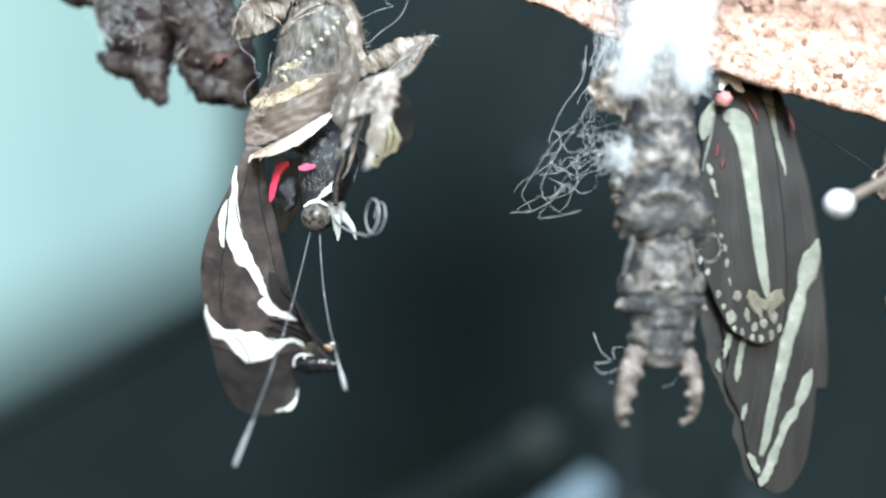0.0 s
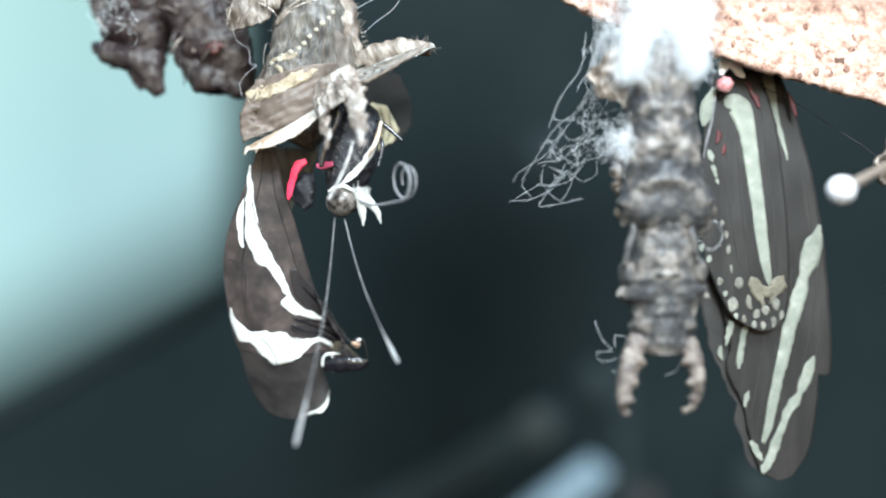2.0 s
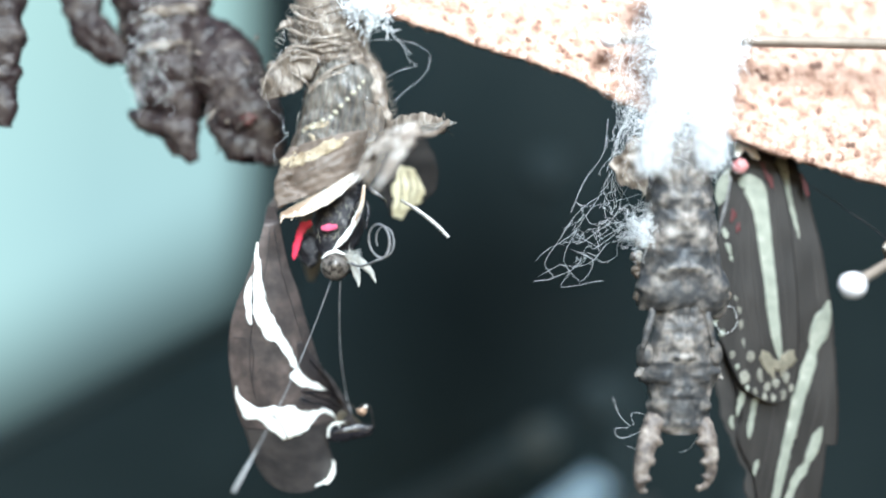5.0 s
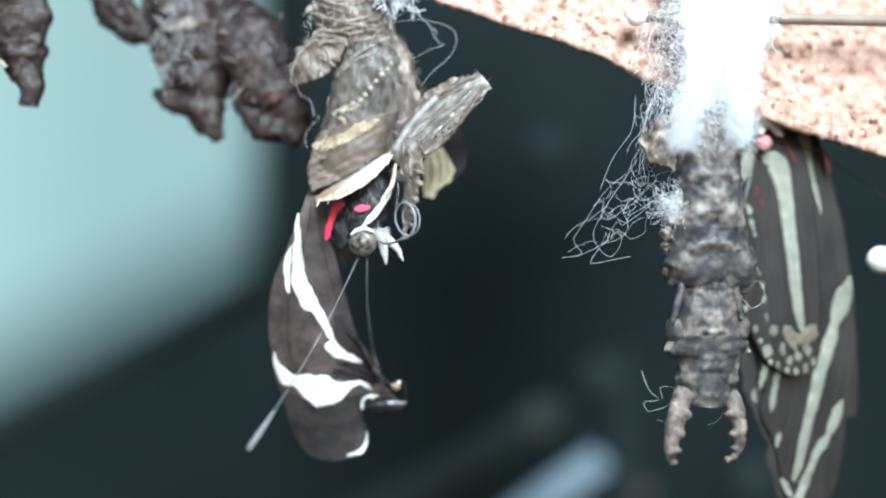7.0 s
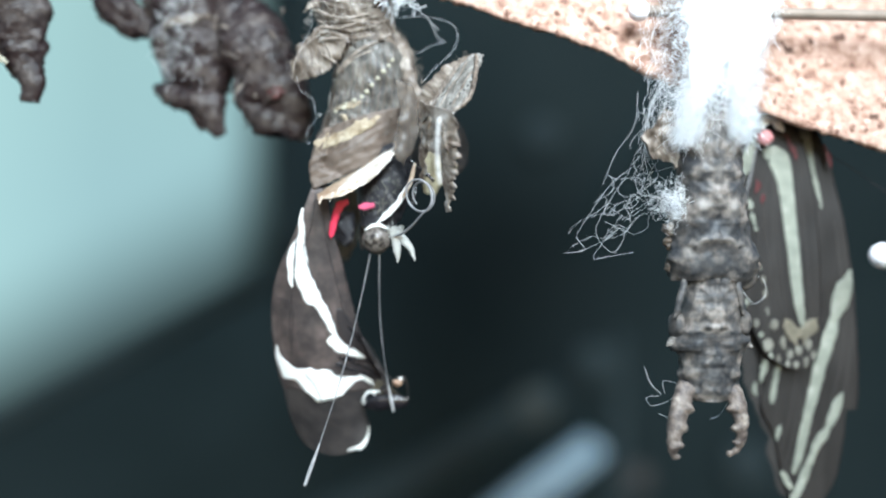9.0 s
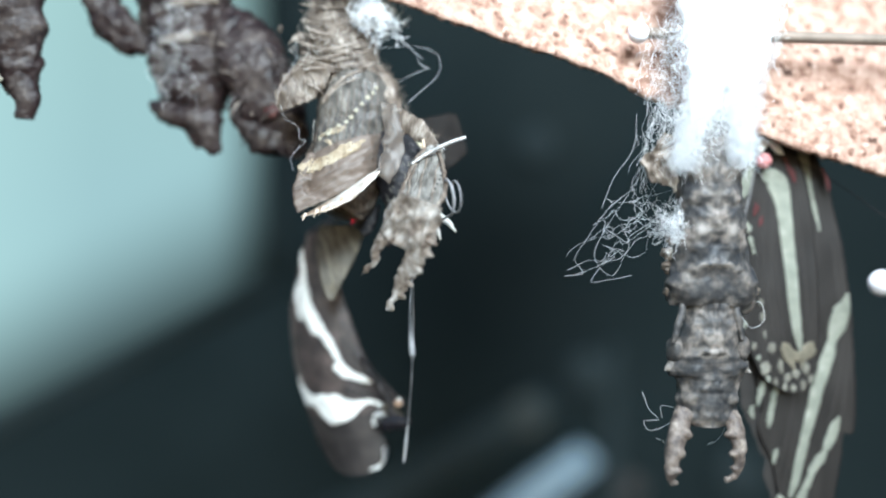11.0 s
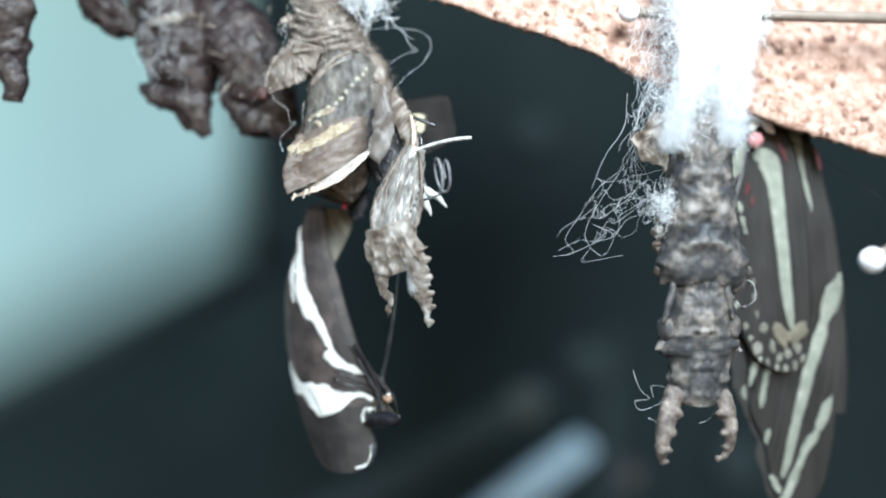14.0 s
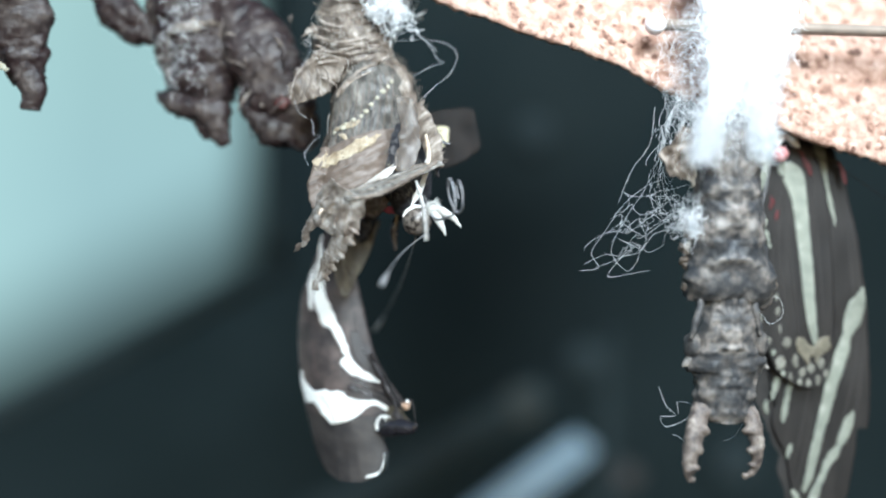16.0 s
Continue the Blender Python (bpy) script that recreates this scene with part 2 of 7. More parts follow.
OLIVE = shader("olive_wing", [(0.3, (0.035, 0.029, 0.020)), (0.6, (0.07, 0.058, 0.040)), (0.75, (0.14, 0.12, 0.085))], 1.2, 0.1, 0.55, 0.02, stretch=(2, 1, 0.6))
AMBER = shader("amber", [(0.3, (0.22, 0.12, 0.07)), (0.7, (0.55, 0.40, 0.30))], 0.5, 0.06, 0.35, 0.02)
GLOSSY = shader("glossy_black", [(0.3, (0.008, 0.008, 0.010)), (0.7, (0.022, 0.020, 0.024))], 0.8, 0.1, 0.22, 0.03, coat=0.4)
STEEL = shader("pin_steel", [(0.3, (0.16, 0.13, 0.105)), (0.7, (0.25, 0.205, 0.17))], 1.5, 0.1, 0.5, 0.005, metal=0.2)
PEARL = shader("pearl", [(0.3, (0.80, 0.78, 0.84)), (0.7, (0.88, 0.87, 0.90))], 2.0, 0.2, 0.12, 0.0, coat=0.6)
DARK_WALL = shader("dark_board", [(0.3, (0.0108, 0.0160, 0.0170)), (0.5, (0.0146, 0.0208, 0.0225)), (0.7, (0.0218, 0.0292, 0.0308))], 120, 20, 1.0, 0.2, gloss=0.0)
GREY_BAR = shader("grey_bar", [(0.3, (0.022, 0.031, 0.034)), (0.7, (0.028, 0.038, 0.042))], 30, 5, 0.6, 0.1, gloss=0.05)
PALE_BAR = shader("pale_bar", [(0.3, (0.195, 0.28, 0.345)), (0.7, (0.28, 0.375, 0.455))], 40, 5, 0.5, 0.1)
BLUR_DISC = shader("grey_blur_disc", [(0.3, (0.040, 0.047, 0.047)), (0.7, (0.052, 0.059, 0.058))], 5, 1, 0.8, 0.1, gloss=0.05)
BLUR_DISC_DIM = shader("dim_blur_disc", [(0.3, (0.021, 0.029, 0.032)), (0.7, (0.027, 0.036, 0.039))], 5, 1, 0.8, 0.1, gloss=0.05)
BLUR_DISC_BROWN = shader("brown_blur_disc", [(0.3, (0.045, 0.042, 0.042)), (0.7, (0.058, 0.054, 0.053))], 5, 1, 0.8, 0.1, gloss=0.05)


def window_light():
    """Window daylight: paler and greener above, bluer below; blur towards its frame is painted into the glow."""
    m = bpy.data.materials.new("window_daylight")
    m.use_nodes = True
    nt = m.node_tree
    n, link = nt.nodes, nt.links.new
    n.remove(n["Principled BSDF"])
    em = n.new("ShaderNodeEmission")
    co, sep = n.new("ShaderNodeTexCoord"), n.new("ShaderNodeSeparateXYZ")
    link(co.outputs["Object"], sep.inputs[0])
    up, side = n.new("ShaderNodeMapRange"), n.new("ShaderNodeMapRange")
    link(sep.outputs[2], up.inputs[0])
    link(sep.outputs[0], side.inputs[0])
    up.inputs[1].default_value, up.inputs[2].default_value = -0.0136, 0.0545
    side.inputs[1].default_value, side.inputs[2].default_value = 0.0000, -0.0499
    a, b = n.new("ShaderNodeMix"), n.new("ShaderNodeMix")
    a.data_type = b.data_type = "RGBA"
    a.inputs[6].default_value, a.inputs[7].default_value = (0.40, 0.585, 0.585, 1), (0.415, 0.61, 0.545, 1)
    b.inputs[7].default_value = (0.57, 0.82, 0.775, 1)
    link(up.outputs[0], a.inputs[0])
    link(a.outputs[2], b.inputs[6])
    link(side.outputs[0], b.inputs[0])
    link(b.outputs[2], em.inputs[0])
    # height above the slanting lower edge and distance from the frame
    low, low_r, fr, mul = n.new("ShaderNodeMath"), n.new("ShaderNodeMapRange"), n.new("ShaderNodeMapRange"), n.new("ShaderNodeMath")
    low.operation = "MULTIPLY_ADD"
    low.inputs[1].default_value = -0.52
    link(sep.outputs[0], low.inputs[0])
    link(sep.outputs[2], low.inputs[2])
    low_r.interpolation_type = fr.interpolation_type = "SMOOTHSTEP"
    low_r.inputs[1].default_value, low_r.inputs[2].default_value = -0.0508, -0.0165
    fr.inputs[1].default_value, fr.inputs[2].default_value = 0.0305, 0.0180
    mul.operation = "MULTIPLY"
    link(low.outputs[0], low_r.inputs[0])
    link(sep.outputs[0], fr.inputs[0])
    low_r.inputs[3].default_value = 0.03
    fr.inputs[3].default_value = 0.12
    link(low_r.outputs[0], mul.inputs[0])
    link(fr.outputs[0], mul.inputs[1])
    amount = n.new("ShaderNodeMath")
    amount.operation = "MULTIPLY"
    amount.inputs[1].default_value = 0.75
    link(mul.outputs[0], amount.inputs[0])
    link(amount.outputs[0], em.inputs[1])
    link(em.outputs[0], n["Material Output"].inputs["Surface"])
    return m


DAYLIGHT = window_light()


def paint_dimming(m, centre, inner, outer, amount):
    """Paints a large round patch of dimness into a board's colour, in metres."""
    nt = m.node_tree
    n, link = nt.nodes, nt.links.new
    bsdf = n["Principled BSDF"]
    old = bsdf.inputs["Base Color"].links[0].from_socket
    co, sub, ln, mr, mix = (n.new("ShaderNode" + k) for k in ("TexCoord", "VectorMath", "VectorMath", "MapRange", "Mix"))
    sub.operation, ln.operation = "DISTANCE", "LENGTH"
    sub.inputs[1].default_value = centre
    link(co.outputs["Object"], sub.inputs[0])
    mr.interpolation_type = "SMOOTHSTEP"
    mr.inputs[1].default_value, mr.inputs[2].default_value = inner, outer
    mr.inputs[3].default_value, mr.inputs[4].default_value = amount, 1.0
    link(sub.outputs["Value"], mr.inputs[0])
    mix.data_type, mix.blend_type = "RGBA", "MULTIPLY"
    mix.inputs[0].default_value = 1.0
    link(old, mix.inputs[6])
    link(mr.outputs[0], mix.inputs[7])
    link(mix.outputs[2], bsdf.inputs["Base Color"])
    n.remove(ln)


# the dimmer middle of the background is put into the board's colour
paint_dimming(DARK_WALL, (0.016, 0.2675, -0.012), 0.005, 0.085, 0.36)

# ---- building helpers; shapes are given in millimetres ----
ORIGIN = {}
rng = random.Random(7)


def smooth(points, count):
    """count places on a smooth line through the points (any number of values each)."""
    p = [np.array(q, float) for q in points]
    p = [2 * p[0] - p[1]] + p + [2 * p[-1] - p[-2]]
    res = []
    for i in range(count):
        s = i / (count - 1) * (len(p) - 3)
        k = min(int(s), len(p) - 4)
        u = s - k
        a, b, c, d = p[k:k + 4]
        res.append(0.5 * (2 * b + (c - a) * u + (2 * a - 5 * b + 4 * c - d) * u * u + (3 * b - a - 3 * c + d) * u ** 3))
    return res


def wob(p, size, seed=0.0):
    return noise.noise(Vector((p[0] / size + seed * 7.3, p[1] / size - seed * 3.1, p[2] / size + seed)))


def tube(path, radii, sides=14, count=40, deep=1.0, bump=None, bm=None, tips=True):
    """A rounded limb along a path; deep: its depth against its width, or that by share of the length; bump: extra radius at (place, share of the length, angle)."""
    bm = bm or bmesh.new()
    pts = smooth([(*p, r) for p, r in zip(path, radii)], count)
    rings = []
    for i, q in enumerate(pts):
        c = Vector(q[:3])
        a, b = Vector(pts[max(i - 1, 0)][:3]), Vector(pts[min(i + 1, count - 1)][:3])
        t = (b - a).normalized()
        ref = Vector((0, 1, 0)) if abs(t.y) < 0.8 else Vector((1, 0, 0))
        u = t.cross(ref).normalized()
        v = t.cross(u).normalized()
        ring = []
        for k in range(sides):
            an = 2 * math.pi * k / sides
            o = u * math.cos(an) + v * math.sin(an) * (deep(i / (count - 1)) if callable(deep) else deep)
            r = max(q[3], 0.01)
            if bump:
                r = max(r + bump(c + o * r, i / (count - 1), an), 0.02)
            ring.append(bm.verts.new(c + o * r))
        rings.append(ring)
    for r0, r1 in zip(rings, rings[1:]):
        for k in range(sides):
            bm.faces.new((r0[k], r0[(k + 1) % sides], r1[(k + 1) % sides], r1[k]))
    if tips:
        bm.faces.new(rings[0][::-1])
        bm.faces.new(rings[-1])
    return bm


def slab(grid, thick, bm=None, rise=0.0):
    """A sheet from rows of places, with its thickness behind it (towards +y, rising by rise)."""
    bm = bm or bmesh.new()
    back = Vector((0, thick, thick * rise))
    f = [[bm.verts.new(p) for p in row] for row in grid]
    g = [[bm.verts.new(Vector(p) + back) for p in row] for row in grid]
    n, m = len(grid), len(grid[0])
    for i in range(n - 1):
        for j in range(m - 1):
            bm.faces.new((f[i][j], f[i + 1][j], f[i + 1][j + 1], f[i][j + 1]))
            bm.faces.new((g[i][j], g[i][j + 1], g[i + 1][j + 1], g[i + 1][j]))
    for i in range(n - 1):
        bm.faces.new((f[i][0], g[i][0], g[i + 1][0], f[i + 1][0]))
        bm.faces.new((f[i][-1], f[i + 1][-1], g[i + 1][-1], g[i][-1]))
    for j in range(m - 1):
        bm.faces.new((f[0][j], f[0][j + 1], g[0][j + 1], g[0][j]))
        bm.faces.new((f[-1][j], g[-1][j], g[-1][j + 1], f[-1][j + 1]))
    return bm


def leaf(left, right, shape, rows=60, cols=16, thick=0.1, ragged=0.0, seed=0.0):
    """A sheet between a left and a right edge, (x, z) each; shape(x, z) gives its depth."""
    grid = []
    for a, b in zip(smooth(left, rows), smooth(right, rows)):
        row = []
        for j in range(cols):
            s = j / (cols - 1)
            x, z = a[0] + (b[0] - a[0]) * s, a[1] + (b[1] - a[1]) * s
            if ragged:
                e = abs(2 * s - 1) ** 3 * ragged
                x += e * wob((x, 0, z), 0.8, seed)
                z += e * wob((x, 3, z), 0.6, seed)
            row.append(Vector((x, shape(x, z), z)))
        grid.append(row)
    return slab(grid, thick)


def ribbon(line, shape, count=40, cols=5, lift=0.05, thick=0.03, ragged=0.0, seed=0.0):
    """A stripe along (x, z, width) that lies lift in front of the surface shape(x, z)."""
    pts = smooth(line, count)
    grid = []
    for i, q in enumerate(pts):
        a, b = pts[max(i - 1, 0)], pts[min(i + 1, count - 1)]
        t = Vector((b[0] - a[0], b[1] - a[1])).normalized()
        row = []
        for j in range(cols):
            s = (j / (cols - 1) - 0.5) * max(q[2], 0.04)
            if ragged and j in (0, cols - 1):
                s += ragged * wob((q[0], j, q[1]), 0.5, seed)
            x, z = q[0] - t.y * s, q[1] + t.x * s
            row.append(Vector((x, shape(x, z) - lift, z)))
        grid.append(row)
    return slab(grid, thick)


def blob(centre, size, bump=0.0, grain=1.0, seed=0.0, bm=None, fine=3):
    """A rounded lump with the three half sizes given."""
    bm = bm or bmesh.new()
    made = bmesh.ops.create_icosphere(bm, subdivisions=fine, radius=1.0)
    for v in made["verts"]:
        k = 1 + bump * wob(v.co * 1.0, grain, seed)
        v.co = Vector(centre) + Vector((v.co.x * size[0], v.co.y * size[1], v.co.z * size[2])) * k
    return bm


def hairs(bm, roots, length, radius, lean=(0, 0, 0), spread=0.6):
    """Fine tapered bristles, three-sided, on places with a direction."""
    for p, d in roots:
        d = (Vector(d) + Vector(lean) + Vector([rng.uniform(-spread, spread) for _ in range(3)])).normalized()
        k = length * rng.uniform(0.5, 1.2)
        u = d.cross(Vector((0.3, 1, 0.2))).normalized()
        v = d.cross(u)
        bend = Vector([rng.uniform(-0.2, 0.2) for _ in range(3)]) * k
        tip = bm.verts.new(Vector(p) + d * k + bend)
        foot = [bm.verts.new(Vector(p) + (u * math.cos(a) + v * math.sin(a)) * radius) for a in (0, 2.1, 4.2)]
        for i in range(3):
            bm.faces.new((foot[i], foot[(i + 1) % 3], tip))
    return bm


def wander(a, b, curl, steps, seed):
    """A loose curly thread's way from a to b."""
    r = random.Random(seed)
    a, b = Vector(a), Vector(b)
    waves = [(k * r.uniform(0.7, 1.2), [r.uniform(0, 6.3) for _ in range(3)], curl * r.uniform(0.4, 1.0) / k ** 0.6) for k in (1, 2, 3, 4)]
    pts = []
    for i in range(steps + 1):
        s = i / steps
        off = Vector((0, 0, 0))
        for k, ph, amp in waves:
            off += Vector([math.sin(6.283 * k * s + q) - math.sin(q) for q in ph]) * amp
        pts.append(a.lerp(b, s) + off)
    return pts


def thing(name, origin, label, category, group="", kind=""):
    """An Empty at a place in millimetres, to carry the parts of one thing."""
    ob = new(name)
    ob.empty_display_size = 0.002
    ob.location = Vector(origin) * MM
    ORIGIN[ob] = Vector(origin)
    return tagged(ob, label, category, group, kind)


def part(name, bm, material, parent, label="", pivot=None, flat=False):
    """Links a bmesh (in millimetres) as one mesh under a thing or part; pivot: where it turns."""
    base = Vector(pivot) if pivot is not None else (ORIGIN[parent] if parent else Vector((0, 0, 0)))
    for v in bm.verts:
        v.co = (v.co - base) * MM
    bmesh.ops.recalc_face_normals(bm, faces=bm.faces)
    me = bpy.data.meshes.new(name)
    bm.to_mesh(me)
    bm.free()
    me.materials.append(material)
    if not flat:
        me.shade_smooth()
    ob = new(name, me)
    ORIGIN[ob] = base
    if parent:
        ob.parent = parent
        ob.location = (base - ORIGIN[parent]) * MM
    else:
        ob.location = base * MM
    return tagged(ob, label)


def surface_of(ob):
    """The depth of the front of a mesh at (x, z), in millimetres; where there is none, that of the nearest place."""
    tree = BVHTree.FromPolygons([ORIGIN[ob] + v.co / MM for v in ob.data.vertices], [p.vertices[:] for p in ob.data.polygons])

    def depth(x, z):
        hit = tree.ray_cast(Vector((x, -60, z)), Vector((0, 1, 0)))[0]
        return hit.y if hit else tree.find_nearest(Vector((x, 0, z)))[0].y
    return depth


# ---- the setting ----
def setting():
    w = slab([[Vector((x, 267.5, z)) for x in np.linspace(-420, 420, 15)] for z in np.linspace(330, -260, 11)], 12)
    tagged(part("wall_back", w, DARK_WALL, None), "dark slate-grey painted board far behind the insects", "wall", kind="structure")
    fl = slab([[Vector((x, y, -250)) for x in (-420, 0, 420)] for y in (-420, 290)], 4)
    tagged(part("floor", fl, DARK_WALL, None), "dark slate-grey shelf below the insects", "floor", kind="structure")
    # window opening, seen as a bright slanting field
    left = [(-121.48, 65.37), (-121.48, 13.34), (-121.48, -55.72)]
    right = [(-26.4, 65.37), (-26.4, 18.07), (-26.4, -6.53)]
    win = thing("window_1", (-55.25, 75, 22.8), "bright out-of-focus pane with pale blue-green daylight, edges faded in its glow", "window", kind="structure")
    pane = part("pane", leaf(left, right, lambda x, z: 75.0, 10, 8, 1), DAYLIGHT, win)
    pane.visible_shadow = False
    part("window_frame", ribbon([(-24.88, 65.37, 3.22), (-24.88, 32.26, 3.22), (-24.88, -5.58, 3.22)], lambda x, z: 75.0, 12, 3, 0.5, 4), DARK_WALL, win)
    part("window_sill", ribbon([(-119.59, -56.67, 3.78), (-74.17, -32.45, 3.78), (-24.03, -6.05, 3.78)], lambda x, z: 75.0, 12, 3, 0.7, 4), DARK_WALL, win)
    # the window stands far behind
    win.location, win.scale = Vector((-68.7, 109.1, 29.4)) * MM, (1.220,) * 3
    # bars far behind that stand in for blurred pale patches, and discs
    rail = thing("rail", (44.46, 262, -84.19), "pale blue-grey slanting bar standing in for a blurred pale patch", "rail")
    part("bar", leaf([(0, -113), (21, -97.5), (34, -87.6), (46, -79.0), (54.5, -73.0)], [(14, -113), (36, -99), (47, -91.5), (56, -84.5), (61.5, -79)], lambda x, z: 262.0, 20, 6, 10), PALE_BAR, rail)
    post = thing("post", (66.4, 264.5, -60), "dim slate upright bar standing in for a faint blurred strip", "post")
    part("bar", ribbon([(65.6, -110, 6.0), (66.2, -80, 5.5), (66.6, -58, 4.4), (66.9, -36, 3.0)], lambda x, z: 265.0, 16, 4, 1, 3), GREY_BAR, post)
    dim = thing("rail", (9.52, 264, -78.46), "dim slate-grey slanting bar standing in for a faint blurred streak", "rail")
    part("bar", ribbon([(-46.37, -107.44, 12.42), (-4.97, -84.67, 12.42), (44.72, -56.72, 10.35)], lambda x, z: 264.0, 16, 4, 1, 8), GREY_BAR, dim)
    # discs added in place of out-of-focus glints and blurred spots
    for c, r, m, tone in (((34.99, 264, -62.31), 7.5, BLUR_DISC, "grey"), ((57.55, 264, -46.99), 8.0, BLUR_DISC_DIM, "dim grey"), ((38.09, 264, 37.06), 7.0, BLUR_DISC_DIM, "dim grey"), ((73.0, 262, -88.5), 5.0, BLUR_DISC_BROWN, "dim brownish"), ((113.5, 264, -84.0), 9.0, BLUR_DISC_DIM, "dim grey")):
        b = bmesh.new()
        bmesh.ops.create_uvsphere(b, u_segments=24, v_segments=10, radius=r)
        for v in b.verts:
            v.co = Vector((v.co.x, v.co.y * 0.35, v.co.z)) + Vector(c)
        tagged(part("knob", b, m, None), "round %s knob on the dark board, out of focus" % tone, "knob", "knobs on the board")


from mathutils.bvhtree import BVHTree  # noqa: E402

setting()

# ---- cork strip ----
CORK_EDGE = [(-12, 27.64), (-0.75, 23.52), (6.21, 21.05), (13.71, 18.7), (19.34, 16.02), (24.43, 14.09), (30.05, 12.48), (35.68, 10.61), (42, 8.73), (54.43, 4.87)]


def cork_strip():
    ob = thing("cork_strip", (28, 8, 24), "rough peach-brown granulated cork strip with slanting lower edge", "cork strip")
    line = smooth(CORK_EDGE, 300)
    grid = []
    for i in range(64):
        h = i / 63
        row = []
        for q in line:
            x, z = q[0], q[1] + 34 * h ** 1.15
            y = 6 + 14 * h ** 1.15
            k = noise.voronoi(Vector((x, y, z)) / 0.85)[0]
            y -= 0.32 * min(k[1] - k[0], 0.5) + 0.25 * wob((x, y, z), 1.6)
            if i == 0:
                z += 0.30 * wob((x, 0, 0), 0.7) + 0.35 * wob((x, 5, 0), 2.2)
                y += 0.5
            row.append(Vector((x, y, z)))
        grid.append(row)
    board = part("board", slab(grid, 9, None, 0.75), CORK, ob)
    depth = surface_of(board)
    shapes = []
    for k in range(7):
        b = bmesh.new()
        bmesh.ops.create_icosphere(b, subdivisions=1, radius=1.0)
        for v in b.verts:
            v.co = Vector((v.co.x * (0.34 + 0.1 * rng.random()), v.co.y * 0.16, v.co.z * (0.24 + 0.1 * rng.random()))) * (1 + 0.5 * wob(v.co, 0.8, k)) * MM
        me = bpy.data.meshes.new("granule")
        b.to_mesh(me)
        b.free()
        me.materials.append(CHIP)
        shapes.append(me)
    for k in range(300):
        q = line[rng.randrange(60, 285)]
        h = 0.35 + 13 * rng.random() ** 1.4
        x, z = q[0], q[1] + h + 0.1
        g = new("granule", shapes[k % 7])
        g.parent = ob
        g.location = (Vector((x, depth(x, z) - 0.02, z)) - ORIGIN[ob]) * MM
        g.rotation_euler = (rng.uniform(-0.4, 0.1), rng.uniform(-3, 3), rng.uniform(-0.3, 0.3))
    for x, z, r in ([*(39.16, 20.3), 0.55], [*(33.27, 22.66), 0.5], [*(33.64, 18.91), 0.5], [*(36.21, 19.87), 0.3], [*(37.82, 22.55), 0.35], [*(41.3, 12.11), 0.4]):
        part("pit", blob((x, depth(x, z), z), (r, 0.10, r * 0.8), 1.1, 0.6, x), PIT, ob, "dark pit in the cork")
    return depth


CORK_FRONT = cork_strip()


# ---- pins ----
def pin(head, point, r, label, thick=0.4):
    head, point = Vector(head), Vector(point)
    ob = thing("pin", head, label, "pin", "pins in the cork")
    b = bmesh.new()
    bmesh.ops.create_uvsphere(b, u_segments=24, v_segments=16, radius=r)
    bmesh.ops.translate(b, verts=b.verts, vec=head)
    part("pin_head", b, PEARL, ob, "glossy white pearl head")
    part("shaft", tube([head, head.lerp(point, 0.5), point], [thick] * 3, 16, 8), STEEL, ob, "dull steel shaft")


pin((35.34, -7.4, -0.87), (55.84, 8, 7.73), 1.05, "white pearl-headed steel pin stuck slanting into the cork")
pin((18.15, 5, 21.9), (54, 7, 21.6), 1.0, "pearl-headed steel pin lying level across the cork", 0.55)


